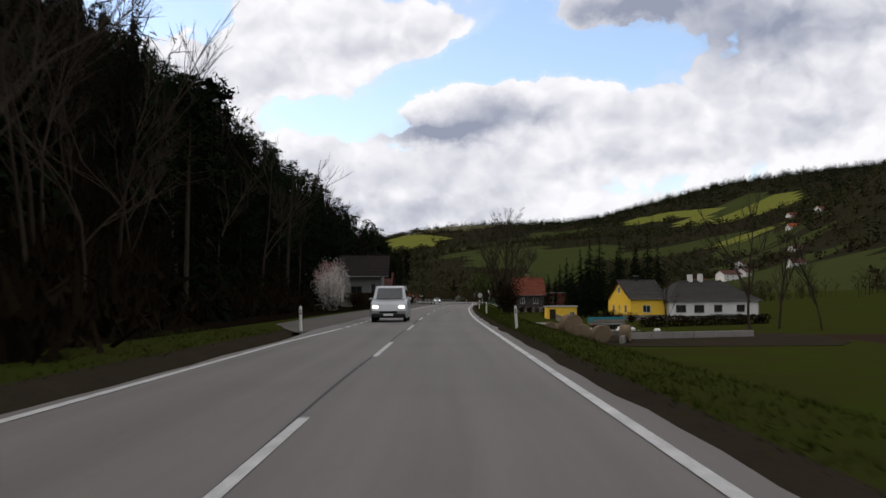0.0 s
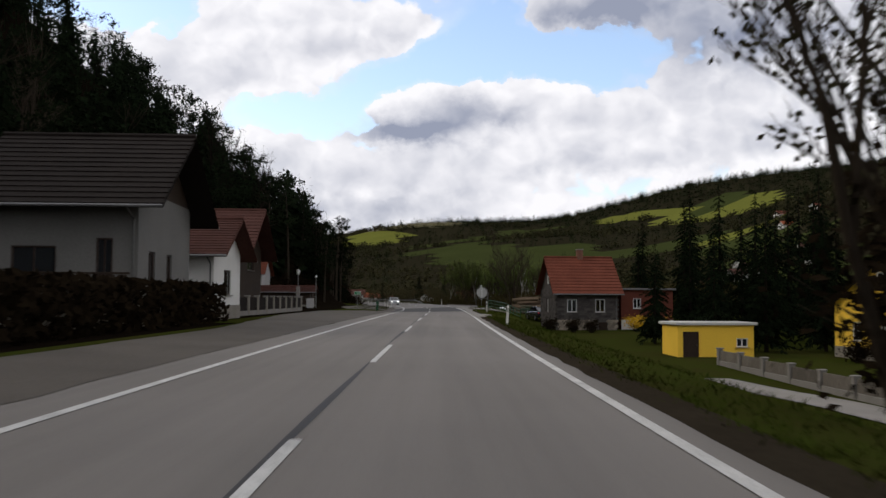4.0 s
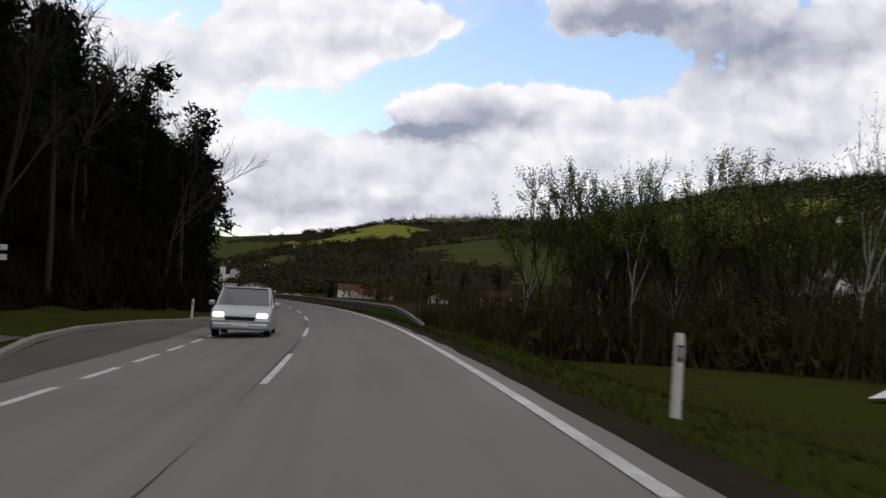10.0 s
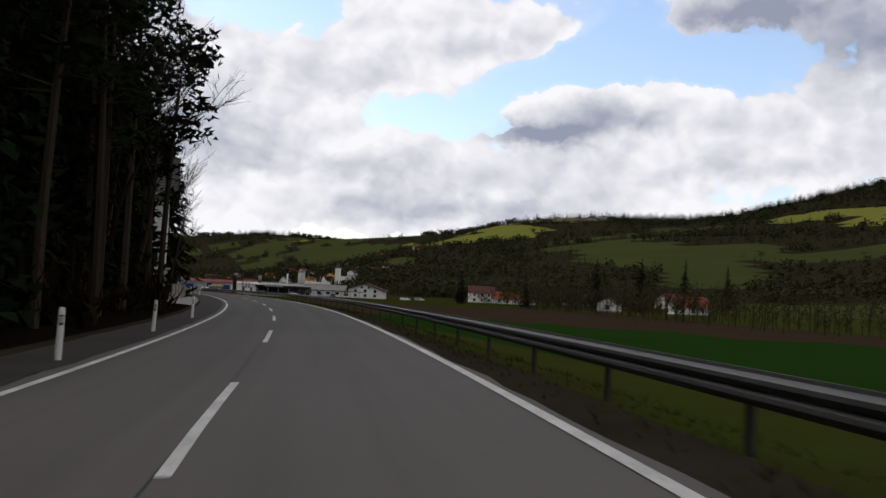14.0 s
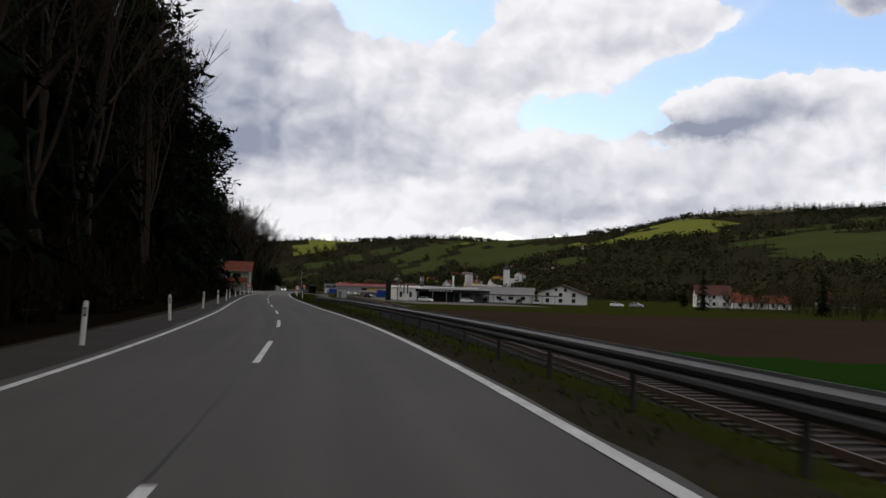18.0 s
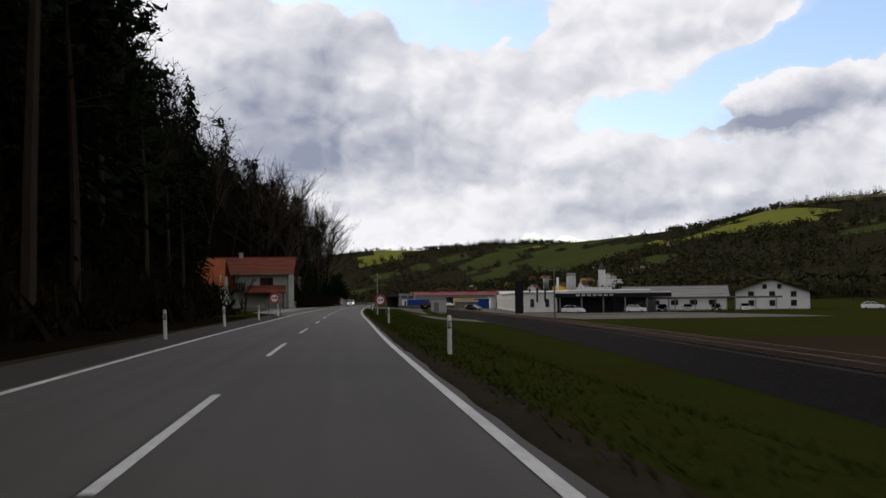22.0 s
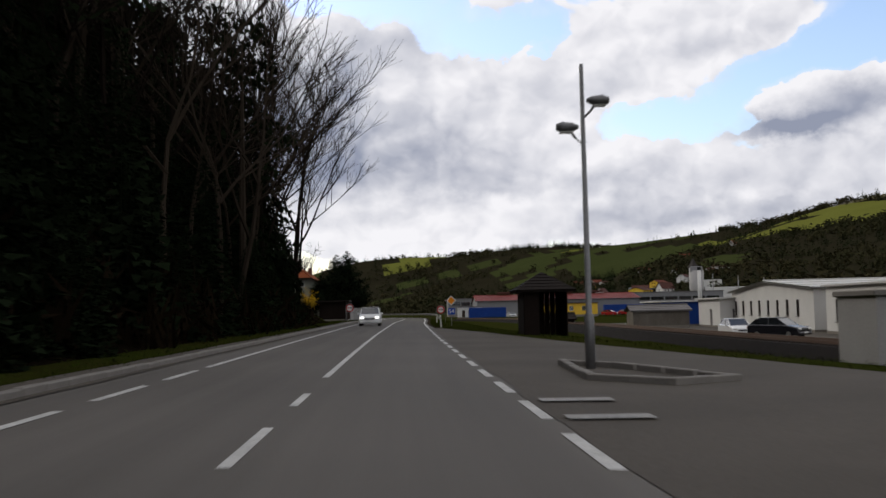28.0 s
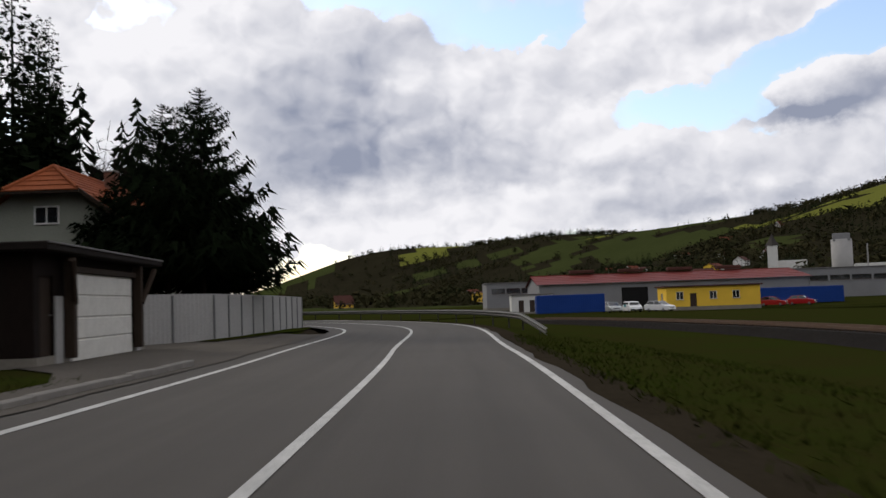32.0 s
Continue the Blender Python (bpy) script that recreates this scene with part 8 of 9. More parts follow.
def car(name, label, m, paint, L=4.4, W=1.78, H=1.48, van=False, lit=False, category="car", group=""):
    """A car whose nose points to local -y."""
    ob = thing(name, label, category, m, group)
    k = L / 4.4
    if van:
        side = [(-2.2, 0.30), (-2.28, 0.62), (-2.18, 0.95), (-1.95, 1.10), (-1.20, 1.25), (2.15, 1.25), (2.22, 0.9), (2.2, 0.32)]
        cab = [(-1.30, 1.22), (-0.72, 1.86), (-0.5, 1.95), (1.9, 1.97), (2.12, 1.85), (2.18, 1.22)]
    else:
        side = [(-2.12, 0.28), (-2.2, 0.5), (-2.12, 0.70), (-1.95, 0.80), (-1.05, 0.95), (1.85, 1.0), (2.16, 0.92), (2.2, 0.55), (2.12, 0.3)]
        cab = [(-1.15, 0.92), (-0.38, 1.40), (-0.1, 1.47), (1.05, 1.45), (1.35, 1.40), (1.98, 0.98)]
    hk = H / (1.97 if van else 1.47)
    # body: rings across the width
    prof = lambda pts, shrink, ins: [(y * k * (1 - ins * 0.03), max(0.2, z * hk - shrink)) for y, z in pts]
    rings = []
    for x, sh_, ins in ((-1, 0.06, 1), (-0.93, 0.0, 0), (0.93, 0.0, 0), (1, 0.06, 1)):
        rings.append([(x * W / 2, y, z) for y, z in prof(side, sh_, ins)])
    part("body", Shape().sweep(rings, closed=True), paint, ob)
    rings = []
    for x, low in ((-0.93, 0.0), (-0.80, 1.0), (0.80, 1.0), (0.93, 0.0)):
        ring = []
        for y, z in cab:
            zz = z * hk
            base = cab[0][1] * hk
            f = (zz - base) / (max(c[1] for c in cab) * hk - base)
            xx = x / abs(x) * (0.93 - 0.14 * f) * W / 2 if abs(x) > 0.9 else x / abs(x) * (0.80 - 0.10 * f) * W / 2
            ring.append((xx, y * k, zz + (0.015 if abs(x) < 0.9 else -0.0)))
        rings.append(ring)
    part("cabin", Shape().sweep(rings, closed=True), paint if van else CAR_GLASS, ob)
    top = max(c[1] for c in cab) * hk
    if van:
        part("windscreen", Shape().add([(-0.72, -1.27 * k, 1.28 * hk), (0.72, -1.27 * k, 1.28 * hk), (0.66, -0.76 * k, 1.83 * hk), (-0.66, -0.76 * k, 1.83 * hk)] + [(-0.72, -1.30 * k, 1.29 * hk), (0.72, -1.30 * k, 1.29 * hk), (0.66, -0.79 * k, 1.84 * hk), (-0.66, -0.79 * k, 1.84 * hk)], [(4, 5, 6, 7), (0, 3, 2, 1), (0, 1, 5, 4), (3, 7, 6, 2)]), CAR_GLASS, ob)
        for sg in (-1, 1):
            for a, b in ((-0.85, 0.05), (0.2, 1.1), (1.2, 2.0)):
                part("side_window", Shape().box((sg * W / 2 * 0.875, (a + b) / 2 * k, 1.53 * hk), (0.05, (b - a) * k, 0.42), 0.02), CAR_GLASS, ob)
            part("side_emblem", Shape().box((sg * (W / 2 + 0.004), 0.6, 0.9), (0.012, 1.3, 0.35), 0.003), TEAL, ob, "teal side emblem")
    else:
        part("roof", Shape().box((0, 0.45 * k, top - 0.01), (W * 0.76, 1.6 * k, 0.05), 0.02), paint, ob)
        for sg in (-1, 1):
            for (y0, z0), (y1, z1) in ((cab[0], cab[1]), (cab[4], cab[5])):
                part("pillar", Shape().tube([(sg * W / 2 * 0.9, y0 * k, z0 * hk), (sg * W / 2 * 0.8, y1 * k, z1 * hk)], 0.035, 5), paint, ob)
            part("pillar", Shape().tube([(sg * W / 2 * 0.925, 0.35 * k, cab[0][1] * hk), (sg * W / 2 * 0.81, 0.4 * k, top - 0.03)], 0.035, 5), paint, ob)
    nose = side[1][0] * k
    lz = (0.82 if van else 0.66) * hk
    for sg in (-1, 1):
        part("headlight", Shape().box((sg * W * 0.36, nose + 0.1, lz), (0.34, 0.18, 0.17), 0.05), LIT if lit else LAMP_GLASS, ob)
        part("tail_light", Shape().box((sg * W * 0.42, 2.17 * k, (1.0 if van else 0.8) * hk), (0.16, 0.08, 0.28 if van else 0.16), 0.03), RED_PAINT, ob)
        part("mirror", Shape().box((sg * (W / 2 + 0.1), -0.75 * k, (1.25 if van else 0.98) * hk), (0.2, 0.1, 0.15), 0.04), paint, ob)
        for y in (-1.33 * k, 1.32 * k):
            wheel(ob, sg * (W / 2 - 0.01), y, 0.33 if van else 0.31)
            part("wheel_arch", Shape().tube([(sg * (W / 2 - 0.16), y + 0.38 * math.cos(a), 0.31 + 0.38 * math.sin(a)) for a in np.linspace(0.1, 3.04, 9)], 0.045, 5), PLASTIC_BLACK, ob)
    part("grille", Shape().box((0, nose + 0.03, 0.56 * hk), (W * 0.5, 0.07, 0.14), 0.03), PLASTIC_BLACK, ob)
    part("bumper", Shape().box((0, nose + 0.05, 0.36), (W * 0.94, 0.2, 0.22), 0.06), PLASTIC_BLACK if van else paint, ob)
    part("number_plate", Shape().box((0, nose - 0.055, 0.42), (0.52, 0.02, 0.11), 0.006), WHITE_PAINT, ob)
    return ob


car("delivery_van", "grey delivery van with lit headlights driving towards the viewer", on_road(53.4, -1.36), CAR_SILVER, 4.9, 1.95, 1.98, van=True, lit=True, category="van")
car("saloon_car", "silver estate car with lit headlights in the oncoming lane", on_road(290, -1.5), CAR_SILVER, 4.4, 1.78, 1.52, lit=True, group="cars on the road")
car("white_car", "white compact car with lit headlights in the oncoming lane", on_road(818.8, -1.35), CAR_WHITE, 4.2, 1.78, 1.6, lit=True, group="cars on the road")
car("parked_car", "black estate car parked beside the slate house", pose(15.1, 209.4, spot_xy(15.1, 209.4).z + 0.02, 0, 0, 190), CAR_BLACK, 4.5, 1.8, 1.47, group="parked cars")
PARK = [(-158.8, 788.5, 20, CAR_WHITE, "white hatchback"), (-155.3, 781.5, 60, CAR_BLACK, "dark estate car"), (-121.3, 737.0, 80, CAR_WHITE, "white hatchback"), (-110.8, 746.5, 95, CAR_WHITE, "white estate car"),
        (-106.3, 753.0, 5, CAR_BLACK, "dark car under the shelter"), (-101.3, 753.5, 5, CAR_SILVER, "silver car under the shelter"), (-95.8, 754.0, 5, CAR_BLACK, "black car under the shelter"), (-90.3, 754.5, 5, CAR_WHITE, "white car under the shelter"),
        (-223.3, 940.5, 30, CAR_SILVER, "silver car"), (-220.7, 942.1, 25, CAR_WHITE, "white van"), (-217.1, 943.7, 60, CAR_WHITE, "white estate car"), (-202.9, 966.0, 80, CAR_RED, "red hatchback"), (-198.7, 967.8, 80, CAR_RED, "red estate car"),
        (-66.3, 763.5, 90, CAR_WHITE, "white hatchback"), (-60.3, 764.5, 80, CAR_SILVER, "silver car")]
for x, y, t, pm, lab in PARK:
    s_, l_ = along(x, y)
    car("parked_car", lab + " parked at the works", pose(x, y, ground(s_, l_) + 0.04, 0, 0, t), pm, 4.3, 1.78, 1.5, van="van" in lab, group="parked cars")

# ---- yard below the bank ----
bale_mesh = Shape().tube([(0, -0.62, 0), (0, -0.58, 0), (0, 0.58, 0), (0, 0.62, 0)], [0.98, 1.08, 1.08, 0.98], 22).mesh("straw_bale", STRAW)
for x, y, r, t, lift in ((12.9, 96.2, 1.0, 20, 0.35), (13.6, 93.4, 0.8, -10, 0), (15.6, 93.4, 0.75, 35, 0), (15.0, 90.6, 0.78, 10, 0), (12.2, 99.0, 0.6, 60, 0), (13.8, 101.5, 0.6, 80, 0), (17.6, 92.2, 0.78, 70, 0), (11.6, 103.0, 0.55, 15, 0)):
    p = spot_xy(x, y)
    o = tagged(new("straw_bale", bale_mesh), "weathered grey-brown round straw bale on the yard", "bale", "straw bales")
    o.matrix_world = Matrix.LocRotScale((x, y, p.z + 1.08 * r + lift), Euler((0, 0, radians(t))), (r, r, r))
wall = thing("concrete_wall", "low pale concrete block wall round the yard", "wall")
for i in range(10):
    a = Vector((16.5, 88.5, 0)).lerp(Vector((19.0, 97.3, 0)), i / 4) if i < 4 else Vector((19.0, 97.3, 0)).lerp(Vector((33.3, 102.3, 0)), (i - 4) / 6)
    b = Vector((16.5, 88.5, 0)).lerp(Vector((19.0, 97.3, 0)), (i + 1) / 4) if i < 4 else Vector((19.0, 97.3, 0)).lerp(Vector((33.3, 102.3, 0)), (i - 3) / 6)
    c = (a + b) / 2
    part("block", Shape().box((c.x, c.y, spot_xy(c.x, c.y).z + 0.3), ((b - a).length - 0.03, 0.3, 0.8), 0.03, math.degrees(math.atan2(b.y - a.y, b.x - a.x))), CONCRETE, wall)
tr = thing("farm_trailer", "old farm trailer with teal and grey board sides", "trailer", xy_pose(21.3, 124.3, 15))
part("bed", Shape().box((0, 0, 0.75), (4.4, 2.0, 0.18), 0.02), STEEL_DARK, tr)
for k in range(3):
    part("side_board", Shape().box((0, -1.0, 1.0 + 0.27 * k), (4.4, 0.06, 0.24), 0.01), TEAL if k == 2 else WOOD_GREY, tr)
    part("side_board", Shape().box((0, 1.0, 1.0 + 0.27 * k), (4.4, 0.06, 0.24), 0.01), TEAL if k == 2 else WOOD_GREY, tr)
    part("end_board", Shape().box((-2.2, 0, 1.0 + 0.27 * k), (0.06, 2.0, 0.24), 0.01), TEAL if k else WOOD_GREY, tr)
for y in (-0.95, 0.95):
    for x in (-1.2, 1.3):
        w = part("wheel", Shape().tube([(x, y - 0.1, 0.38), (x, y + 0.1, 0.38)], 0.38, 16), RUBBER, tr)
        part("rim", Shape().tube([(x, y - 0.12, 0.38), (x, y + 0.12, 0.38)], 0.2, 12), RUST, w)
part("drawbar", Shape().tube([(2.2, 0, 0.6), (3.8, 0, 0.35)], 0.06, 6), STEEL_DARK, tr)
part("red_reflector", Shape().box((-2.26, -0.8, 0.7), (0.05, 0.25, 0.2), 0.01), RED_PAINT, tr)
clut = random.Random(8)
for x, y, l in ((19.5, 105, 2.4), (21.5, 107, 3.0), (17.5, 103.5, 1.8), (23.5, 104, 2.6), (20.5, 110, 2.0)):
    ob = thing("scrap_heap", "heap of old planks and rusty farm scrap in the yard", "scrap", xy_pose(x, y, clut.uniform(0, 90)), "scrap in the yard")
    for k in range(6):
        part("plank", Shape().box((0, 0, 0), (l, 0.16, 0.05), 0.008), WOOD_GREY, ob, at=pose(clut.uniform(-0.3, 0.3), clut.uniform(-0.5, 0.5), 0.1 + 0.09 * k, clut.uniform(-8, 8), clut.uniform(-6, 6), clut.uniform(-30, 30)))
    part("tarpaulin", Shape().box((0.2, 0.3, 0.7), (0.9, 0.6, 0.35), 0.12, 20), WHITE_PAINT, ob)
masonry_fence("front_garden_fence", "garden fence with stone posts before the farmhouse", [(140, 19.4), (150, 19.0), (163, 18.0)], 0.3, 0.1, 0.95, 3.0, CONCRETE, WOOD_GREY)

band("yard_soil", [(84, 17, 36), (92, 14.5, 40), (104, 14, 42), (112, 15.5, 40)], 0.04, DIRT, "bare brown soil of the farm yard")
clipped = thing("garden_hedge", "dark clipped hedge before the white house", "hedge", None)
ha, hb = Vector((27.5, 132.5, 0)), Vector((50.0, 146.5, 0))
for i in range(13):
    hc = ha.lerp(hb, (i + 0.5) / 13)
    hr, hs = random.Random(60 + i), Shape()
    for _ in range(260):
        q = Vector((hr.uniform(-1.1, 1.1), hr.uniform(-0.55, 0.55), hr.uniform(0.0, 1.55 + 0.1 * math.sin(i))))
        d = Vector((hr.uniform(-1, 1), hr.uniform(-1, 1), hr.uniform(-1, 1))).normalized() * 0.24
        b = d.orthogonal().normalized() * 0.12
        hs.add([q - b, q + d, q + b, q - d * 0.6], [(0, 1, 2, 3)])
    part("clump", hs, HEDGE, clipped, at=xy_pose(hc.x, hc.y, 32))
gw, gl = bush(91, 1.1, 1.7, 800, 0.12, 26)
for x, y in ((27.4, 149.8), (28.6, 163.5), (24.8, 146.6), (30.4, 153.5), (25.6, 141.8)):
    tree_thing("garden_shrub", gw, gl, BARK, HEDGE, "rounded dark shrub in the front garden", xy_pose(x, y, 30 * x, -0.1), "bush", "shrubs in the garden")
tyre = thing("tractor_tyre", "old black tractor tyre lying in the yard", "tyre", xy_pose(15.6, 116.5, 40, 0.05) @ pose(0, 0, 0.55, 62, 0, 0))
part("tread", Shape().sweep([[((0.62 + 0.2 * math.cos(b)) * math.cos(a), (0.62 + 0.2 * math.cos(b)) * math.sin(a), 0.22 * math.sin(b)) for b in np.linspace(0, 2 * math.pi, 9)] for a in np.linspace(0, 2 * math.pi, 22)]), RUBBER, tyre)
meter = thing("meter_cabinet", "pale meter cabinet in a masonry garden post", "cabinet", xy_pose(21.6, 132.4, 15))
part("post", Shape().box((0, 0, 0.55), (1.1, 0.4, 1.5), 0.02), CONCRETE, meter)
part("cabinet_door", Shape().box((0, -0.22, 0.75), (0.7, 0.05, 0.8), 0.01), PLASTIC_WHITE, meter)

# timber by the bus bay
lm = [Shape().tube([(0, -1.8, 0), (0, 1.9, 0)], [r, r * 0.85], 9).mesh("log", LOG) for r in (0.16, 0.22, 0.13)]
lr = random.Random(4)
for x, y, t, n, label in ((21.2, 285.5, 60, 14, "jumbled pile of pale cut timber on the grass"), (17.2, 233.0, 70, 26, "big pile of dark logs and branches beside the stream"), (20.5, 236.5, 20, 22, "pile of long dark logs on the grass"), (17.5, 225.5, 40, 16, "stack of firewood logs behind the railing")):
    ob = thing("log_pile", label, "log pile", xy_pose(x, y, t), "log piles")
    for k in range(n):
        part("log", lm[lr.randrange(3)], None, ob, at=pose(lr.gauss(0, 0.9), lr.gauss(0, 0.3), 0.15 + 0.11 * k * lr.uniform(0.4, 1.0) * (0.7 if n < 20 else 0.75), lr.uniform(-25, 25) if n < 16 else lr.uniform(-8, 8), 0, lr.uniform(-35, 35) if n < 16 else lr.uniform(-12, 12)))
tarp = solid("tarpaulin", Shape().sweep([[(-1.2 + 0.3 * i, -0.9 + 0.6 * j, 0.9 * math.exp(-((i - 4) / 3.2) ** 2 - ((j - 1.5) / 1.5) ** 2) + 0.05 * lr.random()) for i in range(9)] for j in range(4)]), [WHITE_PAINT], "crumpled white tarpaulin over timber", "tarpaulin", xy_pose(19.0, 288.0, 30))

# ---- single trees, bushes, hedges ----
t, c = bare_tree(11, 12.6, 4, 0.40, 5, leaf=1, thick=0.010)
tree_thing("roadside_tree", t, c, BARK, OLIVE_BUD, "budding many-stemmed tree with a wide crown beside the road", on_road(118, 7.7, -0.3, 165))
tw, tl = bush(77, 2.1, 4.6, 2400, 0.16, 70)
tree_thing("shoot_thicket", tw, tl, BARK, HEDGE, "dense brown shoots round the foot of the tree", on_road(118.4, 8.2, -0.2), "bush")
for i, (x, y, h) in enumerate(((39, 121, 21), (44, 125, 17), (30, 128, 9), (47, 118, 14))):
    t, c = bare_tree(200 + i, h, 1, 0.3, 4, thick=0.010)
    tree_thing("bare_tree", t, None, BARK, None, "tall leafless tree behind the yard", xy_pose(x, y, 40 * i, -0.3), group="bare trees by the yard")
t, c = bare_tree(210, 13.0, 3, 0.45, 5, thick=0.011)
tree_thing("bare_tree", t, None, BARK, None, "spreading leafless tree beside the bus bay", xy_pose(17.4, 254.5, 0, -0.3))
t, c = bare_tree(213, 8.0, 1, 0.45, 5, thick=0.012)
tree_thing("bare_tree", t, None, BARK, None, "leafless branches reaching over the bus bay", xy_pose(20.8, 249.0, 0, -0.3))
for i, (x, y, k, sc) in enumerate(((25.5, 207, 1, 0.62), (29.5, 203.5, 2, 0.72), (34, 206, 3, 0.74), (39, 209, 2, 0.8), (33, 213, 3, 0.75), (28, 215, 1, 0.7), (44, 204, 3, 0.8), (48, 212, 2, 0.78), (24, 178, 0, 0.62), (27.5, 181, 1, 0.66), (31, 184, 2, 0.62),
                                  (35, 190, 3, 0.6), (40, 196, 2, 0.7), (22, 186, 0, 0.55), (26, 172, 1, 0.66), (22.5, 172.5, 0, 0.6), (28.5, 176.5, 2, 0.62), (33, 180, 3, 0.6), (30.5, 172.5, 1, 0.6), (19.8, 178.5, 1, 0.5), (37.5, 186, 2, 0.66), (41, 202, 3, 0.72), (26, 190, 3, 0.5), (-46.3, 796.5, 2, 0.5), (-40.3, 739.5, 3, 0.62), (7.7, 655.5, 2, 0.9), (22.7, 667.5, 3, 0.85), (39.7, 689.5, 3, 0.9), (55.7, 699.5, 2, 0.9), (-14.3, 689.5, 1, 0.7))):
    tt, cc = SPRUCES[k]
    ob = thing("spruce", "dense dark green spruce in the valley", "tree", Matrix.LocRotScale(spot_xy(x, y, -0.2), Euler((0, 0, i)), (sc, sc, sc)), "spruces in the valley")
    part("trunk", tt, None, ob), part("crown", cc, None, ob)
for i, (x, y, h, r) in enumerate(((-220.4, 841.2, 11.0, 3.5), (-222.3, 841.2, 10.5, 3.3), (-221.6, 844.4, 8.0, 3.0), (-225.2, 841.4, 7.4, 2.6))):
    tt, cc = conifer(300 + i, h, r, 0.27, 420, -0.22, 24, 0.55)
    tree_thing("cypress_spruce", tt, cc, BARK_DARK, NEEDLE, "wide bluish-dark conifer behind the sheet fence", pose(x, y, 0.1), group="conifers at the fence")
# tall bare trees on the slope past the houses
for i in range(9):
    rr = random.Random(400 + i)
    s, l = 724 + 2.6 * i + rr.uniform(-1.5, 1.5), -rr.uniform(8.5, 22)
    sc = rr.uniform(1.1, 1.35) if s > 770 else rr.uniform(0.8, 1.1)
    ob = thing("bare_tree", "tall leafless tree on the dark slope", "tree", Matrix.LocRotScale(spot(s, l, -0.3), Euler((0, radians(rr.uniform(0, 9)), rr.uniform(0, 6.3))), (sc, sc, sc)), "bare trees on the slope")
    part("trunk", BARES[i % 4][0], None, ob), part("crown", BARES[i % 4][1], None, ob)
for i, (s, l, sc) in enumerate(((792, -12, 1.0), (798, -9.2, 1.05), (803, -14, 1.1), (808, -8.6, 1.1), (812, -11.5, 1.15), (817, -8.0, 1.1), (821, -10.5, 1.1), (826, -8.2, 1.05), (829, -12.5, 1.1), (776, -10, 0.95), (784, -13, 1.05),
                              (482, -8.4, 0.85), (494, -9.0, 0.9), (512, -8.5, 0.8), (404, -7.6, 0.72), (414, -7.2, 0.72))):
    ob = thing("bare_tree", "tall spreading leafless tree with fine twigs beside the road", "tree", Matrix.LocRotScale(spot(s, l, -0.3), Euler((0, radians(3), 1.3 * i)), (sc, sc, sc)), "bare trees on the slope")
    part("trunk", WIDE_BARES[i % 4][0], None, ob), part("crown", WIDE_BARES[i % 4][1], None, ob)
tw, tl = bush(81, 1.9, 4.2, 7000, 0.07, 70)
tree_thing("blossom_shrub", tw, tl, BARK, BLOSSOM, "white blossoming shrub at the foot of the slope", on_road(92, -9.8), "bush")
tw, tl = bush(82, 1.3, 1.3, 900, 0.12, 30)
tree_thing("forsythia", tw, tl, BARK, FORSYTHIA, "bright yellow forsythia bush before the annex", xy_pose(22.3, 194.4, 0), "bush")
tree_thing("forsythia", tw, tl, BARK, FORSYTHIA, "yellow forsythia bush beside the annex", xy_pose(24.4, 194.8, 50), "bush")
fw, fl = bush(84, 1.7, 3.6, 1500, 0.13, 40)
tree_thing("forsythia", fw, fl, BARK, FORSYTHIA, "tall yellow forsythia behind the garage", xy_pose(-219.2, 825.6, 0, z=0.5), "bush")
uw, ul = bush(85, 1.7, 2.6, 2600, 0.12, 44)
for i, (x, y) in enumerate(((-220.9, 821.5), (-219.0, 822.5), (-218.1, 824.4), (-221.1, 823.3))):
    tree_thing("shrub", uw, ul, BARK_DARK, NEEDLE, "dark overgrown shrub beside the old garage", xy_pose(x, y, 70 * i, z=0.1), "bush", "shrubs at the garage")
tw, tl = bush(83, 1.0, 1.2, 800, 0.11, 28)
for s_, l_ in ((193.5, 11.4), (192.6, 13.4), (192.2, 15.0)):
    tree_thing("shrub", tw, tl, BARK, HEDGE, "low dark shrub against the slate house", on_road(s_, l_), "bush", "shrubs at the house")
hedge = thing("hedge", "long clipped brown hedge before the chalet", "hedge", None)
for i in range(16):
    s = 104 + 3.0 * i
    hs = Shape()
    hr = random.Random(i)
    for _ in range(420):
        q = Vector((hr.uniform(-0.7, 0.7), hr.uniform(-1.7, 1.7), hr.uniform(0.0, 1.75)))
        d = Vector((hr.uniform(-1, 1), hr.uniform(-1, 1), hr.uniform(-1, 1))).normalized() * 0.22
        b = d.orthogonal().normalized() * 0.1
        hs.add([q - b, q + d, q + b, q - d * 0.6], [(0, 1, 2, 3)])
    part("clump", hs, HEDGE, hedge, at=on_road(s, -8.6 - 0.05 * i))
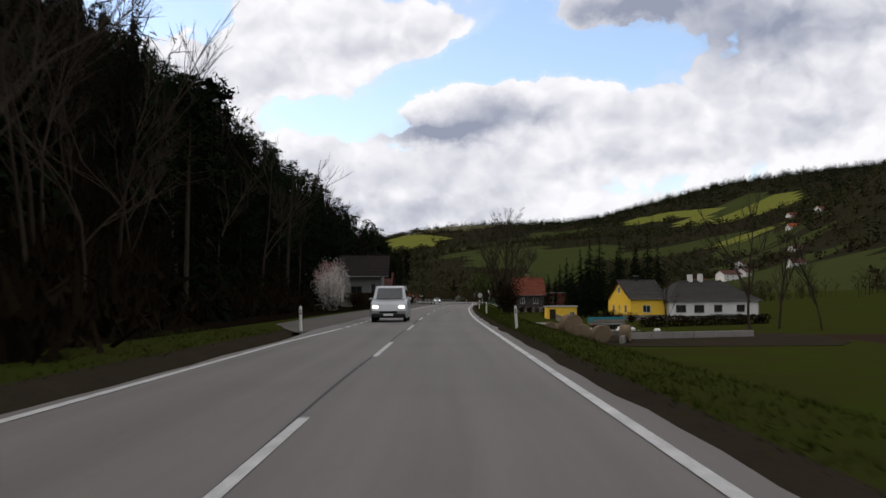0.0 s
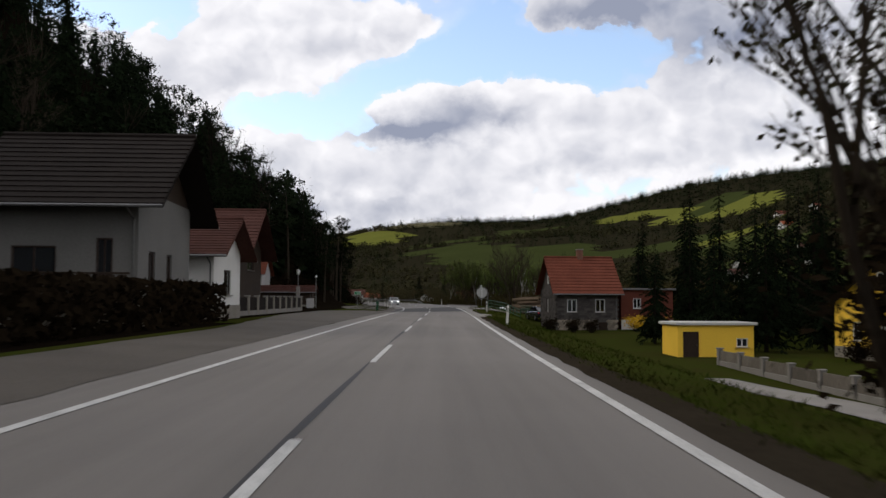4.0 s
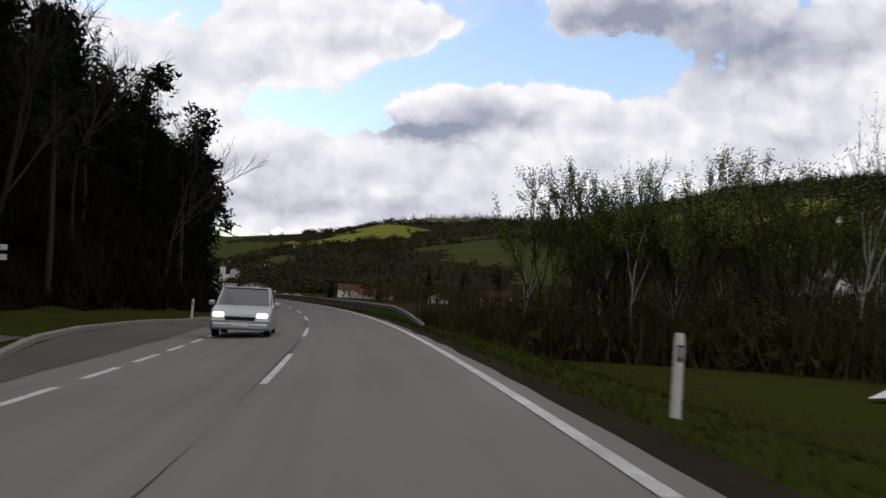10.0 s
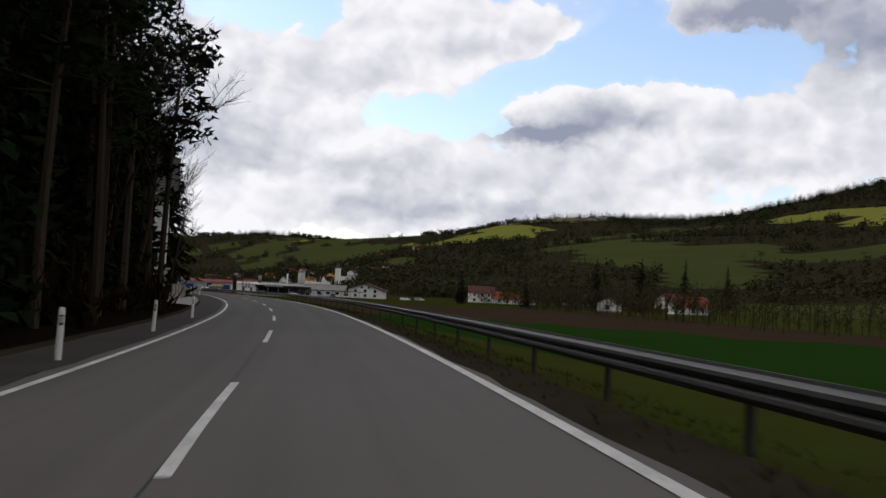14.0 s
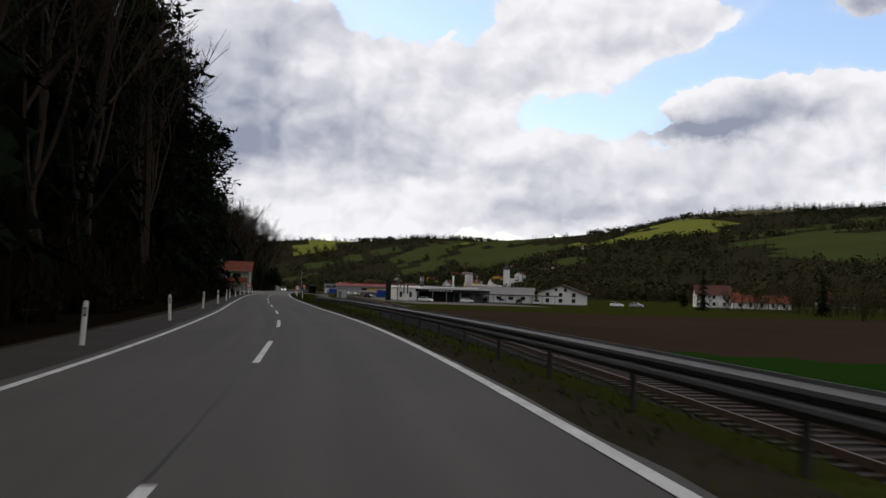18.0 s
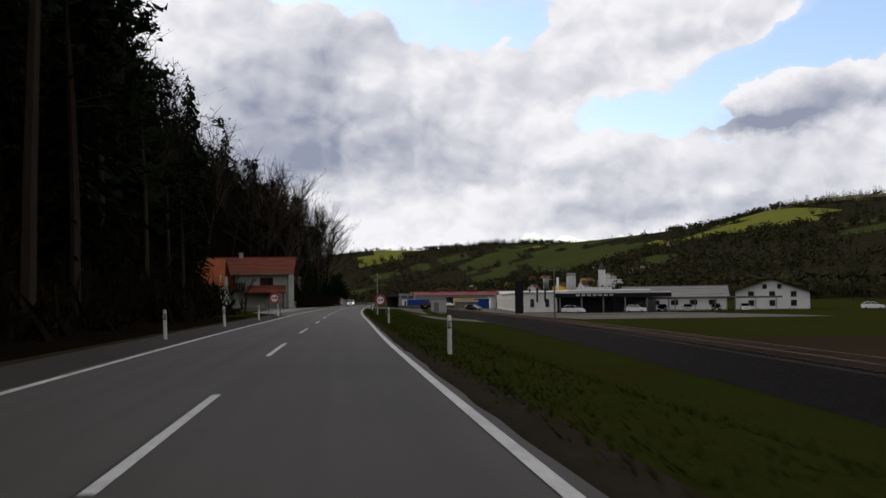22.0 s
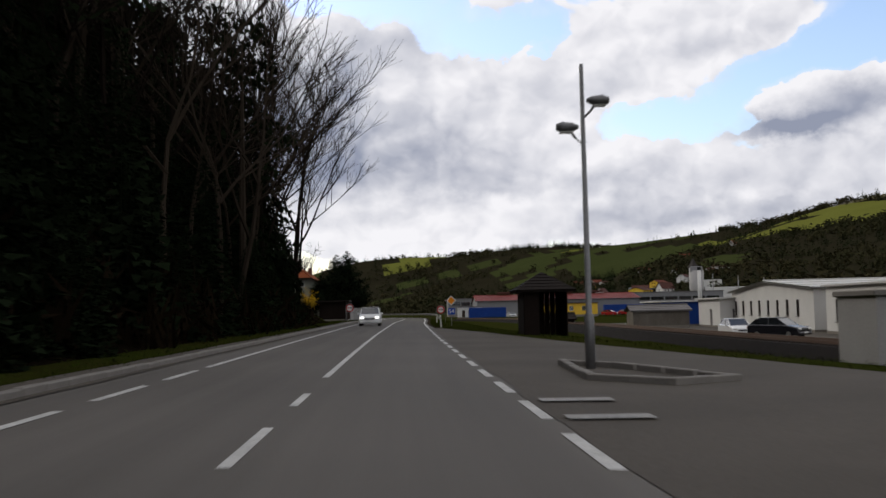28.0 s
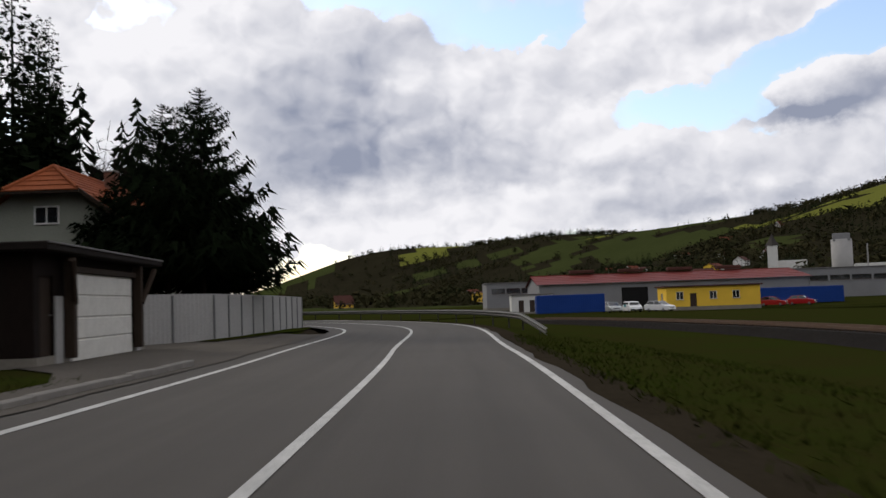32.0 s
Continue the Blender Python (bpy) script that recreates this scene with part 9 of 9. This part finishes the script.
# birches and scrub beside the bend
scrub_rng = random.Random(12)
BIRCHES = [bare_tree(500 + i, 11 + i, 1, 0.24, 4, leaf=4, thick=0.007) for i in range(3)]
BIRCHES = [(a.mesh("trunk", BIRCH), b.mesh("leaves", SPRING_LEAF), a.branches.mesh("crown", BARK)) for a, b in BIRCHES]
POPLARS = [bare_tree(520 + i, 12 + i, 3, 0.27, 4, leaf=9, thick=0.008) for i in range(2)]
POPLARS = [(a.mesh("trunk", BARK), b.mesh("leaves", SPRING_LEAF), a.branches.mesh("crown", BARK)) for a, b in POPLARS]
for i in range(46):
    s, l = scrub_rng.uniform(299, 347), scrub_rng.uniform(11.5, 36)
    if (s > 330 and l < 18) or l < 12.5 + max(0, 312 - s) * 0.7:
        continue
    a, b, br = (BIRCHES + POPLARS)[i % 5]
    sc = scrub_rng.uniform(0.75, 1.05)
    birch = i % 5 < 3
    ob = thing("birch" if birch else "budding_tree", "slender birch with pale bark and first leaves" if birch else "budding tree with several stems and small leaves", "tree",
               Matrix.LocRotScale(spot(s, l, -0.2), Euler((0, 0, scrub_rng.uniform(0, 6.3))), (sc, sc, sc)), "trees by the bend")
    part("trunk", a, None, ob), part("foliage", b, None, ob), part("crown", br, None, ob)
for _m in (SPRING_LEAF, BLOSSOM, FORSYTHIA):
    _m.node_tree.nodes["Principled BSDF"].inputs["Specular IOR Level"].default_value = 0.02
SCRUB_MAT = mat("olive_scrub", (0.056, 0.046, 0.019), 0.9, 0.5, 0.3, 5, 0, 0.03, spec=0.0)
TWIGS = mat("stream_twigs", (0.050, 0.044, 0.022), 0.9, 0.5, 0.05, 2, 0, 0.03, spec=0.0)
scrub = Heap()
BUSHY = [leaf_cloud(1100 + i, 3, 70) for i in range(5)]
for i in range(4200):
    s, l = scrub_rng.uniform(278, 374), 13.5 + 58 * scrub_rng.random() ** 1.2
    if l < 12.5 + max(0, s - 346) * 1.1 + max(0, 312 - s) * 0.7:
        continue
    if i % 2:
        h = scrub_rng.uniform(2.2, 4.6) + max(0, l - 18) * 0.07
        scrub.put(BUSHY[i % 5], spot(s, l, -0.6), scrub_rng.uniform(0, 6.28), h * 1.7, h)
        continue
    scrub.put(TUFT[i % 6], spot(s, l, -0.1), scrub_rng.uniform(0, 6.28), scrub_rng.uniform(0.9, 1.7), scrub_rng.uniform(1.0, 3.2) + max(0, l - 18) * 0.06 + (1.2 if s > 318 else 0.0))
solid("scrub", scrub.mesh("scrub", SCRUB_MAT), SCRUB_MAT, "thick olive-brown scrub beside the bend", "scrub", kind="stuff")
# trees along the stream across the fields
belt = Heap()
BUDS = [leaf_cloud(1000 + i, 3, 60) for i in range(6)]
for i in range(2100):
    s = scrub_rng.uniform(120, 1000)
    l = 122 + scrub_rng.gauss(0, 14) + (40 if s < 300 else 0) + (30 if s > 640 else 0) + (55 if s > 760 else 0)
    x, y = plan(s, l)
    if any(abs(x - q[0]) < 13 and abs(y - q[1]) < 13 for q in ((-34, 812), (-20, 808), (18, 655), (34, 645), (-78, 778), (-70, 780))):
        continue
    h = scrub_rng.uniform(3.5, 10) if scrub_rng.random() < 0.7 else scrub_rng.uniform(2, 4)
    belt.put(BUDS[i % 6], (x, y, ground(s, l) - 0.4), scrub_rng.uniform(0, 6.28), h * scrub_rng.uniform(1.1, 1.6), h)
solid("stream_trees", belt.mesh("stream_trees", TWIGS), TWIGS, "belt of spring-green and bare trees across the fields", "trees", kind="stuff")

# ---- grass ----
blades = Shape()
gr = random.Random(21)
for i in range(80000):
    s = gr.uniform(-12, 880)
    right = gr.random() < 0.72
    l = ((4.25 if s > 320 else 4.5) + 9 * gr.random() ** 1.8) if right else -(4.9 + 4 * gr.random() ** 1.6)
    if right and l < interp(RIGHT_FLAT, s) - 0.9 + 0.0 and interp(RIGHT_FLAT, s) > 5.7:
        continue
    if (right and 305 < s < 555 and l < 5.6 and gr.random() < 0.7) or (not right and 318 < s < 645):
        continue
    if not right and (-l < 9.8 and (38 < s < 216 or 262 < s < 318 or 655 < s < 745 or 862 < s)):
        continue
    p = spot(s, l, -0.01)
    for _ in range(3):
        a = gr.uniform(0, 6.28)
        w, h = gr.uniform(0.010, 0.022), gr.uniform(0.04, 0.15)
        q = Vector((p.x + gr.gauss(0, 0.12), p.y + gr.gauss(0, 0.12), p.z))
        d = Vector((math.cos(a), math.sin(a), 0))
        e = q + Vector((gr.gauss(0, 0.08), gr.gauss(0, 0.08), h))
        blades.add([q - d * w, q + d * w, e], [(0, 1, 2)])
BLADE = mat("grass_blades", (0.024, 0.044, 0.004), 0.8, 0.5, 0.35, 6, 0, tint=(0.030, 0.024, 0.008), spec=0.0)
solid("verge_grass", blades, BLADE, "tufts of short green and dry grass on the verges", "grass", kind="stuff")

# ---- small things ----
for s, l, h in ((700, 30, 7.5),):
    ob = thing("utility_pole", "wooden utility pole with a crossbar", "pole", on_road(s, l, -0.2), "utility poles")
    part("pole", Shape().tube([(0, 0, 0), (0, 0, h)], [0.13, 0.09], 8), WOOD_GREY, ob)
    part("crossbar", Shape().box((0, 0, h - 0.5), (1.4, 0.1, 0.1), 0.01), WOOD_GREY, ob)
for k in range(3):
    x, y = -126.1 - 2.2 * k * dirx * -1, 733.0 + 1.0 * k
    ob = thing("flag", "dark furled flag on a slim white pole", "flag", pose(x - 2 * k, y + 4 * k, GZ), "flags at the works")
    part("pole", Shape().tube([(0, 0, 0), (0, 0, 5.2)], 0.04, 6), FRAME_WHITE, ob)
    part("cloth", Shape().sweep([[(0.04 + 0.12 * j, 0.06 * math.sin(3 * j + i), 5.0 - 0.55 * i - 0.06 * j) for j in range(4)] for i in range(6)]), BLACK_PAINT, ob)
dish = thing("satellite_dish", "white satellite dish on a thin mast beside the house", "satellite dish", xy_pose(-229.6, 834.9, 200, z=5.2))
part("bowl", Shape().sweep([[(r * math.cos(a), -0.25 * r * r, r * math.sin(a) * 1.1) for a in np.linspace(0, 6.283, 17)] for r in (0.02, 0.15, 0.3, 0.42)]), FRAME_WHITE, dish)
part("arm", Shape().tube([(0, 0, 0), (0, 0.5, -0.6)], 0.03, 6), STEEL, dish)
part("mast", Shape().tube([(0, 0.12, 0.1), (0, 0.5, -0.6), (0, 0.5, -5.2)], 0.035, 6), STEEL_DARK, dish)
cab = solid("switch_cabinet", Shape().box((0, 0, 0.5), (0.8, 0.4, 1.1), 0.03), PLASTER_GREY, "grey switch cabinet beside the lane", "cabinet", on_road(213.5, -13.2))
for s, l, h in ((686, -10.5, 6.0), (681.5, -11.6, 5.2)):
    t, c = bare_tree(int(s), h, 2, 0.5, 4, thick=0.012)
    tree_thing("garden_tree", t, None, BARK_DARK, None, "small leafless fruit tree in the front garden", on_road(s, l, -0.2), group="garden trees")
pyl = thing("sign_pylon", "tall black sign pylon before the works", "sign", xy_pose(-127.4, 719.4, 24))
part("panel", Shape().box((0, 0, 3.0), (1.5, 0.3, 6.0), 0.03), BLACK_PAINT, pyl)
part("base", Shape().box((0, 0, 0.1), (1.9, 0.7, 0.3), 0.03), CONCRETE, pyl)
